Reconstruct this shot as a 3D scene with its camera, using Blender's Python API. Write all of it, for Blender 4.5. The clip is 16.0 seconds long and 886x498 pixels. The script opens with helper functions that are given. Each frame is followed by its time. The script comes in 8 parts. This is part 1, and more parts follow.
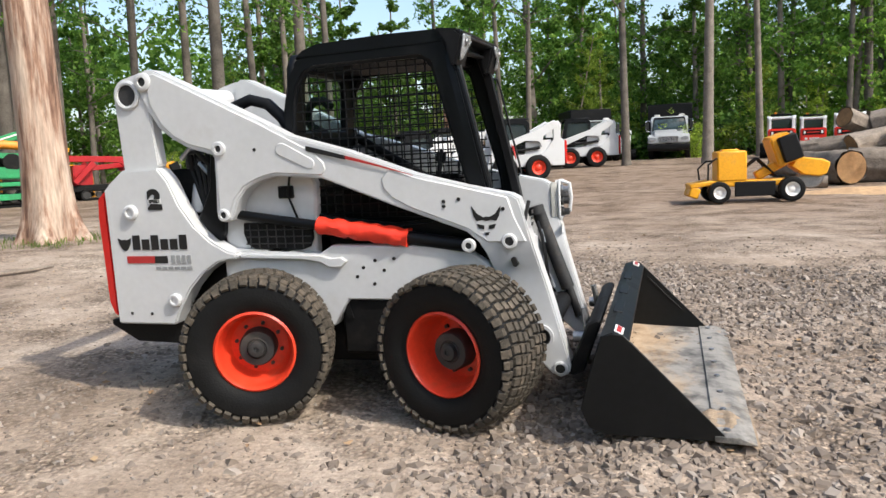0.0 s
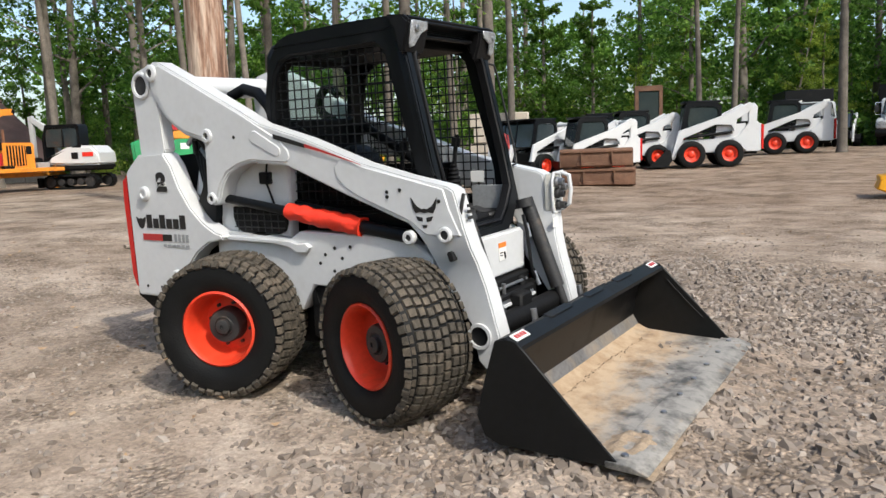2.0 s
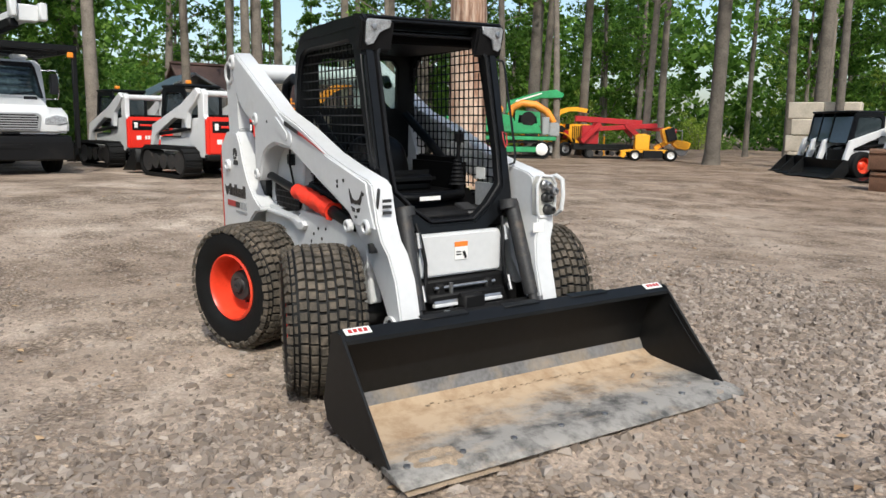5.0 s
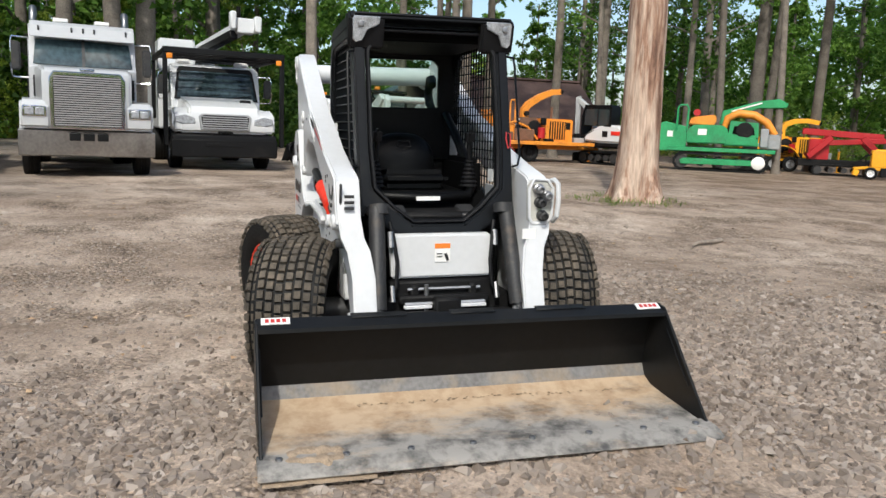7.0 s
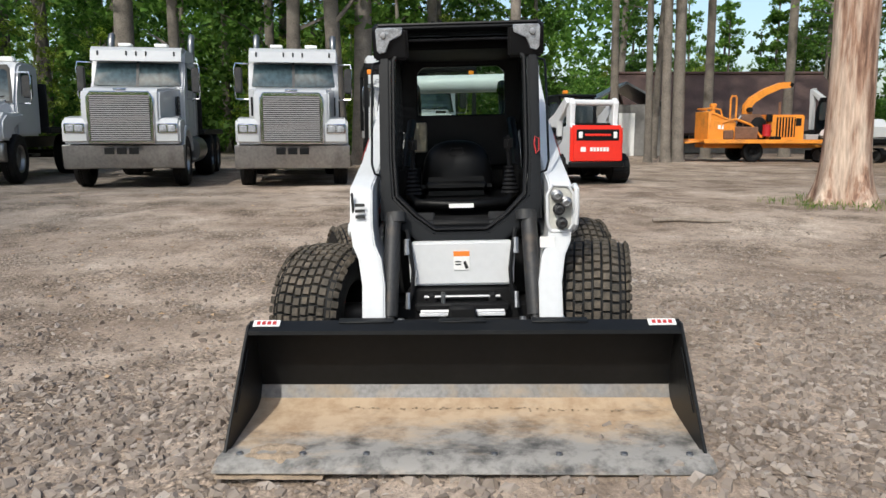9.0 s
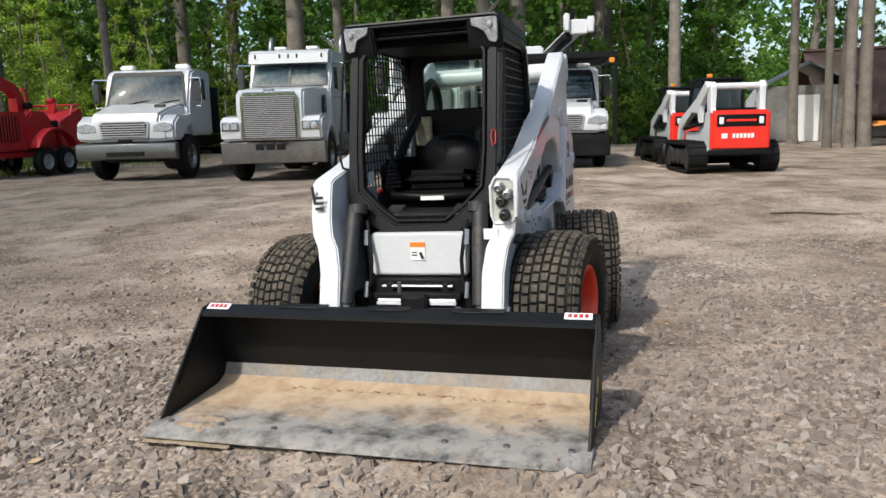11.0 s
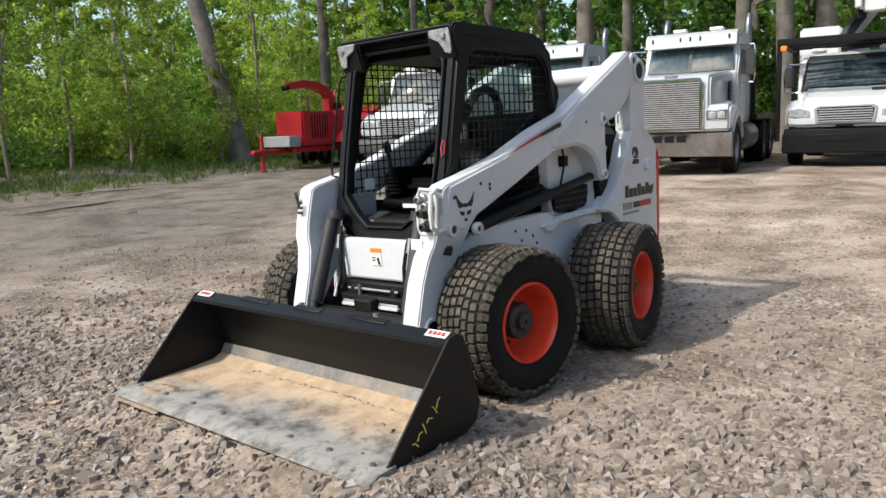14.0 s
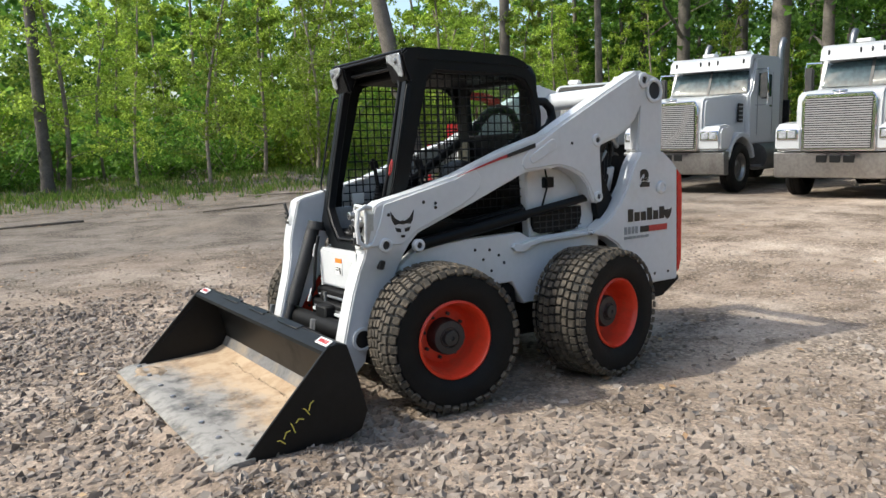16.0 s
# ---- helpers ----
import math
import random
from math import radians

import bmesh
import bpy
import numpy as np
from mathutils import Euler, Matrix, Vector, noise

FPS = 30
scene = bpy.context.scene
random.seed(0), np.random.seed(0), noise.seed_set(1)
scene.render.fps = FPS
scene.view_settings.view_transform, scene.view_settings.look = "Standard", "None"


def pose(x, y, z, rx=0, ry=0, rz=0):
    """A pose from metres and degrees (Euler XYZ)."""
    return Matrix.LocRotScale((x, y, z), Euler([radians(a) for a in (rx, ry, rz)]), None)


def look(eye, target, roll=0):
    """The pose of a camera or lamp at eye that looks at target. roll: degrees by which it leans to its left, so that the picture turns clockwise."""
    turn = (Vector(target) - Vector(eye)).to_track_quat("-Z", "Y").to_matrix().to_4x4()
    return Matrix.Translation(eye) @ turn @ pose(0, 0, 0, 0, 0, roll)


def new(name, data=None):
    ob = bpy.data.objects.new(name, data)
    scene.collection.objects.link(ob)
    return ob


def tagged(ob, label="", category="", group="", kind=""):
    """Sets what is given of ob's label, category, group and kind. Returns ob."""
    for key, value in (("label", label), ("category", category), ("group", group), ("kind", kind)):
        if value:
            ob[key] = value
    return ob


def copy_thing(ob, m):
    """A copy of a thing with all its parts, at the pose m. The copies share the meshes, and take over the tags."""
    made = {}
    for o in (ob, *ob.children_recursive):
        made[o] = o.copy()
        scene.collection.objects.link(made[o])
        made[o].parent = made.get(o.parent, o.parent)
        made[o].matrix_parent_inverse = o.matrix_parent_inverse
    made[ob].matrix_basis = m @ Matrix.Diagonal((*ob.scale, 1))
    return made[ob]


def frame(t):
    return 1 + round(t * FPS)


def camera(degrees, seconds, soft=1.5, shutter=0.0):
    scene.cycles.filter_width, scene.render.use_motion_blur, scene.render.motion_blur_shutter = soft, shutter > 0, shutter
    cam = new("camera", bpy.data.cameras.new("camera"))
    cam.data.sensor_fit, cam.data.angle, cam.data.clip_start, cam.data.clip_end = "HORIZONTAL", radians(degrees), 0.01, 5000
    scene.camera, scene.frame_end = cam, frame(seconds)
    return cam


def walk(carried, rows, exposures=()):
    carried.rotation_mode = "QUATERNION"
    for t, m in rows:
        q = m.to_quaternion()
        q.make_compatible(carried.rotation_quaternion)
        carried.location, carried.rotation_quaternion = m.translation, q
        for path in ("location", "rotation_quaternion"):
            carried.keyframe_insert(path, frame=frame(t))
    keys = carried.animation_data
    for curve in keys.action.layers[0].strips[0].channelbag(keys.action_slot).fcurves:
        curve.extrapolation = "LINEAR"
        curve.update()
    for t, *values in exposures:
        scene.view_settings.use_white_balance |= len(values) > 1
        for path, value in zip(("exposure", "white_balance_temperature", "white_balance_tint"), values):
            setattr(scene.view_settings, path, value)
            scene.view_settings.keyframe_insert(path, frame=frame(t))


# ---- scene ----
cam = camera(59.8, 16.0)
PATH = [
    (0, (1.859, -4.425, 1.368), (1.29, -2.523, 1.126), -2.7),
    (0.5, (2.109, -4.204, 1.35), (1.426, -2.341, 1.097), -2.5),
    (1, (2.421, -4.095, 1.343), (1.552, -2.312, 1.086), -2.7),
    (1.5, (2.82, -4.016, 1.38), (1.809, -2.309, 1.126), -3.2),
    (2, (3.062, -3.782, 1.351), (2.002, -2.107, 1.086), -2.1),
    (2.5, (3.321, -3.622, 1.377), (2.151, -2.022, 1.11), -1.0),
    (3, (3.706, -3.517, 1.409), (2.414, -2.017, 1.126), -1.1),
    (5.5, (4.684, -2.057, 1.43), (2.922, -1.164, 1.114), 1.7),
    (6, (4.828, -1.772, 1.409), (2.979, -1.076, 1.094), 1.8),
    (6.5, (4.986, -1.466, 1.434), (3.097, -0.882, 1.133), 1.7),
    (7, (5.0, -1.122, 1.41), (3.096, -0.591, 1.104), 2.3),
    (7.5, (5.092, -0.835, 1.416), (3.154, -0.441, 1.115), 2.6),
    (8, (5.224, -0.505, 1.431), (3.256, -0.289, 1.151), 1.3),
    (8.5, (5.179, -0.248, 1.414), (3.201, -0.158, 1.129), 0.4),
    (9, (5.105, 0.012, 1.445), (3.13, -0.057, 1.139), 0.1),
    (9.5, (5.134, 0.337, 1.421), (3.174, 0.091, 1.107), -0.9),
    (10, (5.127, 0.638, 1.43), (3.183, 0.291, 1.109), -1.3),
    (12.5, (4.729, 2.322, 1.484), (3.007, 1.352, 1.179), -2.9),
    (13, (4.589, 2.702, 1.493), (2.964, 1.574, 1.197), -3.6),
    (13.5, (4.363, 2.904, 1.47), (2.802, 1.691, 1.162), -2.7),
    (14, (4.127, 3.095, 1.5), (2.629, 1.809, 1.178), -2.2),
    (14.5, (3.919, 3.445, 1.483), (2.5, 2.07, 1.175), -2.2),
    (15, (3.717, 3.686, 1.502), (2.368, 2.239, 1.204), -2.0),
    (15.5, (3.397, 3.905, 1.541), (2.145, 2.374, 1.245), -1.5),
    (16, (3.148, 4.182, 1.515), (2.04, 2.54, 1.234), -1.3),
]
walk(cam, [(t, look(eye, target, roll)) for t, eye, target, roll in PATH], exposures=[(0, 0.82, 6600, 7), (1.5, 0.68, 6550, 6), (3, 0.60, 6500, 5), (5.5, 0.50, 6450, 5), (9, 0.46, 6400, 5), (12.5, 0.64, 6450, 5), (16, 0.90, 6500, 4)])

# ---- world, sun, exposure ----
SUN_ELEVATION, SUN_AZIMUTH = 46.0, -23.0     # degrees; azimuth from +x towards +y
world = bpy.data.worlds.new("world")
scene.world = world
world.use_nodes = True
wn, wl = world.node_tree.nodes, world.node_tree.links
sky = wn.new("ShaderNodeTexSky")
sky.sky_type = "NISHITA"
sky.sun_disc = False
sky.sun_elevation = radians(SUN_ELEVATION)
sky.sun_rotation = radians(90 - SUN_AZIMUTH)
sky.air_density, sky.dust_density, sky.ozone_density = 1.0, 2.6, 1.0
wl.new(sky.outputs[0], wn["Background"].inputs[0])
wn["Background"].inputs[1].default_value = 0.15

sun_data = bpy.data.lights.new("sun", "SUN")
sun_data.energy, sun_data.angle, sun_data.color = 2.3, radians(1.5), (1.0, 0.95, 0.88)
sun = new("sun", sun_data)
sun_dir = Vector((math.cos(radians(SUN_ELEVATION)) * math.cos(radians(SUN_AZIMUTH)),
                  math.cos(radians(SUN_ELEVATION)) * math.sin(radians(SUN_AZIMUTH)), math.sin(radians(SUN_ELEVATION))))
sun.matrix_world = look(sun_dir * 60, (0, 0, 0))


# ---- materials ----
def material(name, color, rough=0.5, metal=0.0, vary=0.15, scale=6.0, dirt=None, dirt_amount=0.0, bump=0.0, bump_scale=60.0,
             random_tint=0.0, spec=0.5, coat=0.0):
    """A surface with variation at two scales, an optional dirt colour laid on in patches, and fine relief."""
    m = bpy.data.materials.new(name)
    m.use_nodes = True
    n, l = m.node_tree.nodes, m.node_tree.links
    b = n["Principled BSDF"]
    b.inputs["Roughness"].default_value = rough
    b.inputs["Metallic"].default_value = metal
    b.inputs["Specular IOR Level"].default_value = spec
    b.inputs["Coat Weight"].default_value = coat
    tc = n.new("ShaderNodeTexCoord")
    big, small = n.new("ShaderNodeTexNoise"), n.new("ShaderNodeTexNoise")
    big.inputs["Scale"].default_value, small.inputs["Scale"].default_value = scale, scale * 9
    big.inputs["Detail"].default_value, small.inputs["Detail"].default_value = 5, 4
    for k in (big, small):
        l.new(tc.outputs["Object"], k.inputs["Vector"])
    add = n.new("ShaderNodeMath")
    add.operation = "ADD"
    l.new(big.outputs["Fac"], add.inputs[0])
    l.new(small.outputs["Fac"], add.inputs[1])
    ramp = n.new("ShaderNodeMapRange")
    ramp.inputs[1].default_value, ramp.inputs[2].default_value = 0.7, 1.3
    ramp.inputs[3].default_value, ramp.inputs[4].default_value = 1 - vary, 1 + vary
    l.new(add.outputs[0], ramp.inputs[0])
    value = ramp.outputs[0]
    if random_tint:
        info = n.new("ShaderNodeObjectInfo")
        rr = n.new("ShaderNodeMapRange")
        rr.inputs[3].default_value, rr.inputs[4].default_value = 1 - random_tint, 1 + random_tint
        l.new(info.outputs["Random"], rr.inputs[0])
        mul = n.new("ShaderNodeMath")
        mul.operation = "MULTIPLY"
        l.new(value, mul.inputs[0])
        l.new(rr.outputs[0], mul.inputs[1])
        value = mul.outputs[0]
    mix = n.new("ShaderNodeMix")
    mix.data_type, mix.blend_type = "RGBA", "MULTIPLY"
    mix.inputs["Factor"].default_value = 1.0
    mix.inputs["A"].default_value = (*color, 1)
    l.new(value, mix.inputs["B"])
    out = mix.outputs["Result"]
    if dirt:
        dn = n.new("ShaderNodeTexNoise")
        dn.inputs["Scale"].default_value, dn.inputs["Detail"].default_value, dn.inputs["Roughness"].default_value = scale * 0.8, 8, 0.65
        l.new(tc.outputs["Object"], dn.inputs["Vector"])
        dr = n.new("ShaderNodeMapRange")
        dr.inputs[1].default_value, dr.inputs[2].default_value = 0.62 - 0.3 * dirt_amount, 0.78 - 0.2 * dirt_amount
        dr.inputs[3].default_value, dr.inputs[4].default_value = 0.15 * dirt_amount, min(1.0, 0.35 + 0.6 * dirt_amount)
        l.new(dn.outputs["Fac"], dr.inputs[0])
        dm = n.new("ShaderNodeMix")
        dm.data_type = "RGBA"
        l.new(dr.outputs[0], dm.inputs["Factor"])
        l.new(out, dm.inputs["A"])
        dm.inputs["B"].default_value = (*dirt, 1)
        out = dm.outputs["Result"]
        rm = n.new("ShaderNodeMapRange")
        rm.inputs[3].default_value, rm.inputs[4].default_value = rough, min(1.0, rough + 0.4)
        l.new(dr.outputs[0], rm.inputs[0])
        l.new(rm.outputs[0], b.inputs["Roughness"])
    l.new(out, b.inputs["Base Color"])
    if bump:
        bn = n.new("ShaderNodeTexNoise")
        bn.inputs["Scale"].default_value, bn.inputs["Detail"].default_value = bump_scale, 6
        l.new(tc.outputs["Object"], bn.inputs["Vector"])
        bp = n.new("ShaderNodeBump")
        bp.inputs["Strength"].default_value, bp.inputs["Distance"].default_value = bump, 0.02
        l.new(bn.outputs["Fac"], bp.inputs["Height"])
        l.new(bp.outputs[0], b.inputs["Normal"])
    return m


DUST = (0.30, 0.24, 0.18)
M_WHITE = material("white_paint", (0.61, 0.615, 0.625), 0.34, 0, 0.04, 3, (0.46, 0.43, 0.39), 0.14, coat=0.15)
M_BLACK = material("black_paint", (0.0045, 0.0052, 0.0065), 0.38, 0, 0.25, 4, (0.020, 0.019, 0.018), 0.10, spec=0.2)
M_BLACK_ROUGH = material("black_steel", (0.0055, 0.0055, 0.006), 0.6, 0.0, 0.3, 6, (0.045, 0.038, 0.032), 0.2, bump=0.08, spec=0.2)
M_PLASTIC = material("black_plastic", (0.006, 0.006, 0.007), 0.5, 0, 0.2, 8, (0.024, 0.022, 0.02), 0.15, bump=0.1, bump_scale=200, spec=0.22)
M_RED = material("red_orange_paint", (0.72, 0.050, 0.020), 0.35, 0, 0.10, 5, (0.30, 0.10, 0.05), 0.2)
M_TAIL = material("red_plastic_lens", (0.55, 0.018, 0.015), 0.25, 0, 0.08, 5)
M_RUBBER = material("tyre_rubber", (0.0045, 0.0048, 0.0052), 0.62, 0, 0.25, 9, (0.022, 0.020, 0.018), 0.22, bump=0.15, bump_scale=90, spec=0.22)
M_TREAD = material("dusty_tread_rubber", (0.055, 0.048, 0.039), 0.88, 0, 0.4, 14, (0.20, 0.16, 0.12), 0.5, bump=0.3, bump_scale=120, spec=0.3)
M_STEEL = material("worn_steel", (0.34, 0.34, 0.35), 0.38, 0.9, 0.2, 8, (0.2, 0.15, 0.1), 0.2)
M_CHROME = material("chrome", (0.75, 0.75, 0.77), 0.12, 1.0, 0.06, 3)
M_GLASS_DARK = material("dark_window_glass", (0.03, 0.04, 0.045), 0.06, 0, 0.15, 2, spec=0.8)
M_LENS = material("clear_lamp_lens", (0.40, 0.41, 0.43), 0.16, 0.4, 0.5, 26, bump=0.3, bump_scale=70)
M_DECAL_BLACK = material("black_decal", (0.012, 0.012, 0.013), 0.4, 0, 0.1, 10)
M_DECAL_RED = material("dark_red_decal", (0.42, 0.03, 0.03), 0.4, 0, 0.1, 10)
M_DECAL_WHITE = material("white_decal", (0.78, 0.77, 0.75), 0.45, 0, 0.05, 10)
M_DECAL_ORANGE = material("orange_decal", (0.80, 0.22, 0.03), 0.45, 0, 0.05, 10)
M_GREY = material("grey_paint", (0.28, 0.29, 0.30), 0.45, 0, 0.15, 6, DUST, 0.2)
M_CHALK = material("yellow_crayon", (0.75, 0.62, 0.12), 0.8, 0, 0.2, 40)


def tinted_glass():
    """Clear glass with a green tint and a weak mirror on its face."""
    m = bpy.data.materials.new("green_tinted_glass")
    m.use_nodes = True
    n, l = m.node_tree.nodes, m.node_tree.links
    see, shine, mx = n.new("ShaderNodeBsdfTransparent"), n.new("ShaderNodeBsdfGlossy"), n.new("ShaderNodeMixShader")
    see.inputs[0].default_value = (0.76, 0.84, 0.80, 1)
    shine.inputs["Roughness"].default_value = 0.04
    mx.inputs[0].default_value = 0.05
    l.new(see.outputs[0], mx.inputs[1])
    l.new(shine.outputs[0], mx.inputs[2])
    l.new(mx.outputs[0], n["Material Output"].inputs[0])
    return m


M_TINTED = tinted_glass()


def bucket_floor_material():
    """Bare steel under a sheet of dried tan mud, scraped to blue-grey metal towards the cutting edge."""
    m = bpy.data.materials.new("muddy_bucket_floor")
    m.use_nodes = True
    n, l = m.node_tree.nodes, m.node_tree.links
    b = n["Principled BSDF"]
    tc = n.new("ShaderNodeTexCoord")
    sep = n.new("ShaderNodeSeparateXYZ")
    l.new(tc.outputs["Object"], sep.inputs[0])
    stretch = n.new("ShaderNodeMapping")
    stretch.inputs["Scale"].default_value = (2.2, 1.0, 1.0)
    l.new(tc.outputs["Object"], stretch.inputs["Vector"])
    big = n.new("ShaderNodeTexNoise")
    big.inputs["Scale"].default_value, big.inputs["Detail"].default_value, big.inputs["Roughness"].default_value = 2.6, 9, 0.62
    l.new(stretch.outputs[0], big.inputs["Vector"])
    grow = n.new("ShaderNodeMapRange")                   # mud thins out towards the edge of the floor
    grow.inputs[1].default_value, grow.inputs[2].default_value = 1.66, 2.02
    grow.inputs[3].default_value, grow.inputs[4].default_value = 0.30, -0.24
    l.new(sep.outputs["X"], grow.inputs[0])
    side = n.new("ShaderNodeMapRange")
    side.inputs[1].default_value, side.inputs[2].default_value = -0.9, 0.3
    side.inputs[3].default_value, side.inputs[4].default_value = 0.14, -0.04
    l.new(sep.outputs["Y"], side.inputs[0])
    s1, s2 = n.new("ShaderNodeMath"), n.new("ShaderNodeMath")
    l.new(big.outputs["Fac"], s1.inputs[0])
    l.new(grow.outputs[0], s1.inputs[1])
    l.new(s1.outputs[0], s2.inputs[0])
    l.new(side.outputs[0], s2.inputs[1])
    # scrapes along and across break the edge of the mud
    sm = n.new("ShaderNodeMapping")
    sm.inputs["Scale"].default_value = (1.0, 0.35, 1.0)
    sm.inputs["Rotation"].default_value = (0, 0, radians(12))
    l.new(tc.outputs["Object"], sm.inputs["Vector"])
    sc = n.new("ShaderNodeTexNoise")
    sc.inputs["Scale"].default_value, sc.inputs["Detail"].default_value, sc.inputs["Roughness"].default_value = 34, 8, 0.7
    l.new(sm.outputs[0], sc.inputs["Vector"])
    sr = n.new("ShaderNodeMapRange")
    sr.inputs[3].default_value, sr.inputs[4].default_value = -0.22, 0.22
    l.new(sc.outputs["Fac"], sr.inputs[0])
    s3 = n.new("ShaderNodeMath")
    l.new(s2.outputs[0], s3.inputs[0])
    l.new(sr.outputs[0], s3.inputs[1])
    fac = n.new("ShaderNodeMapRange")
    fac.inputs[1].default_value, fac.inputs[2].default_value = 0.36, 0.74
    l.new(s3.outputs[0], fac.inputs[0])
    fine = n.new("ShaderNodeTexNoise")
    fine.inputs["Scale"].default_value, fine.inputs["Detail"].default_value, fine.inputs["Roughness"].default_value = 7, 10, 0.68
    l.new(tc.outputs["Object"], fine.inputs["Vector"])
    steel, mud = n.new("ShaderNodeValToRGB"), n.new("ShaderNodeValToRGB")
    for r, a, c in ((steel, (0.070, 0.067, 0.063), (0.29, 0.270, 0.245)), (mud, (0.33, 0.225, 0.14), (0.46, 0.345, 0.235))):
        r.color_ramp.elements[0].position, r.color_ramp.elements[1].position = 0.36, 0.56
        r.color_ramp.elements[0].color, r.color_ramp.elements[1].color = (*a, 1), (*c, 1)
        l.new(fine.outputs["Fac"], r.inputs[0])
    mix = n.new("ShaderNodeMix")
    mix.data_type = "RGBA"
    l.new(fac.outputs[0], mix.inputs["Factor"])
    l.new(steel.outputs[0], mix.inputs["A"])
    l.new(mud.outputs[0], mix.inputs["B"])
    l.new(mix.outputs["Result"], b.inputs["Base Color"])
    rr = n.new("ShaderNodeMapRange")
    rr.inputs[3].default_value, rr.inputs[4].default_value = 0.58, 0.88
    l.new(fac.outputs[0], rr.inputs[0])
    l.new(rr.outputs[0], b.inputs["Roughness"])
    b.inputs["Specular IOR Level"].default_value = 0.35
    bp = n.new("ShaderNodeBump")
    bp.inputs["Strength"].default_value, bp.inputs["Distance"].default_value = 0.45, 0.012
    l.new(s3.outputs[0], bp.inputs["Height"])
    l.new(bp.outputs[0], b.inputs["Normal"])
    return m


def ground_material():
    """Packed dirt with crushed stone trodden into it: tan by the machine, brown soil across the yard, grey grit towards the wood."""
    m = bpy.data.materials.new("dirt_and_gravel")
    m.use_nodes = True
    n, l = m.node_tree.nodes, m.node_tree.links
    b = n["Principled BSDF"]
    b.inputs["Roughness"].default_value = 0.93
    b.inputs["Specular IOR Level"].default_value = 0.2
    tc = n.new("ShaderNodeTexCoord")
    warp = n.new("ShaderNodeTexNoise")                   # bends the stones' outlines
    warp.inputs["Scale"].default_value, warp.inputs["Detail"].default_value = 14, 3
    l.new(tc.outputs["Object"], warp.inputs["Vector"])
    bent = n.new("ShaderNodeMix")
    bent.data_type, bent.blend_type = "RGBA", "ADD"
    bent.inputs["Factor"].default_value = 0.035
    l.new(tc.outputs["Object"], bent.inputs["A"])
    l.new(warp.outputs["Color"], bent.inputs["B"])

    def noise_at(scale, detail, rough=0.55):
        k = n.new("ShaderNodeTexNoise")
        k.inputs["Scale"].default_value, k.inputs["Detail"].default_value, k.inputs["Roughness"].default_value = scale, detail, rough
        l.new(tc.outputs["Object"], k.inputs["Vector"])
        return k.outputs["Fac"]

    def ramp_of(src, stops):
        r = n.new("ShaderNodeValToRGB")
        while len(r.color_ramp.elements) < len(stops):
            r.color_ramp.elements.new(0.5)
        for e, (p, c) in zip(r.color_ramp.elements, stops):
            e.position, e.color = p, (*c, 1)
        l.new(src, r.inputs[0])
        return r.outputs[0]

    def ranged(src, lo, hi, out_lo, out_hi):
        r = n.new("ShaderNodeMapRange")
        for i, v in ((1, lo), (2, hi), (3, out_lo), (4, out_hi)):
            r.inputs[i].default_value = v
        l.new(src, r.inputs[0])
        return r.outputs[0]

    def mixed(a, c, fac, mode="MIX"):
        k = n.new("ShaderNodeMix")
        k.data_type, k.blend_type = "RGBA", mode
        for name, v in (("Factor", fac), ("A", a), ("B", c)):
            if isinstance(v, tuple):
                k.inputs[name].default_value = (*v, 1)
            elif isinstance(v, float):
                k.inputs[name].default_value = v
            else:
                l.new(v, k.inputs[name])
        return k.outputs["Result"]

    def cells(scale):
        v = n.new("ShaderNodeTexVoronoi")
        v.inputs["Scale"].default_value = scale
        l.new(bent.outputs["Result"], v.inputs["Vector"])
        sc = n.new("ShaderNodeSeparateColor")
        l.new(v.outputs["Color"], sc.inputs[0])
        return v.outputs["Distance"], sc.outputs[0]

    def summed(a, c, op="ADD"):
        k = n.new("ShaderNodeMath")
        k.operation = op
        l.new(a, k.inputs[0])
        if isinstance(c, float):
            k.inputs[1].default_value = c
        else:
            l.new(c, k.inputs[1])
        return k.outputs[0]

    sep = n.new("ShaderNodeSeparateXYZ")
    l.new(tc.outputs["Object"], sep.inputs[0])
    base = ramp_of(noise_at(0.42, 10, 0.64), [(0.34, (0.245, 0.187, 0.144)), (0.45, (0.325, 0.255, 0.200)), (0.55, (0.405, 0.326, 0.262)), (0.66, (0.50, 0.416, 0.344))])
    edge = summed(noise_at(0.30, 6), -0.5)
    edge_wide = summed(edge, 9.0, "MULTIPLY")
    brown = ranged(summed(sep.outputs["Y"], edge_wide), 6.5, 14.0, 0.0, 0.6)
    grey = ranged(summed(sep.outputs["Y"], edge_wide), -3.6, -8.0, 0.0, 0.82)
    col = mixed(base, (0.235, 0.160, 0.110), brown)
    col = mixed(col, (0.165, 0.146, 0.128), grey)
    # hand-sized clods and hollows, then crumbs
    col = mixed(col, ramp_of(noise_at(3.1, 9, 0.66), [(0.34, (0.62, 0.60, 0.58)), (0.46, (0.96, 0.955, 0.95)), (0.56, (1.02, 1.02, 1.02)), (0.68, (1.24, 1.23, 1.22))]), 0.9, "MULTIPLY")
    col = mixed(col, ramp_of(noise_at(26, 9, 0.72), [(0.34, (0.62, 0.60, 0.59)), (0.5, (0.98, 0.98, 0.98)), (0.66, (1.26, 1.25, 1.23))]), 0.8, "MULTIPLY")
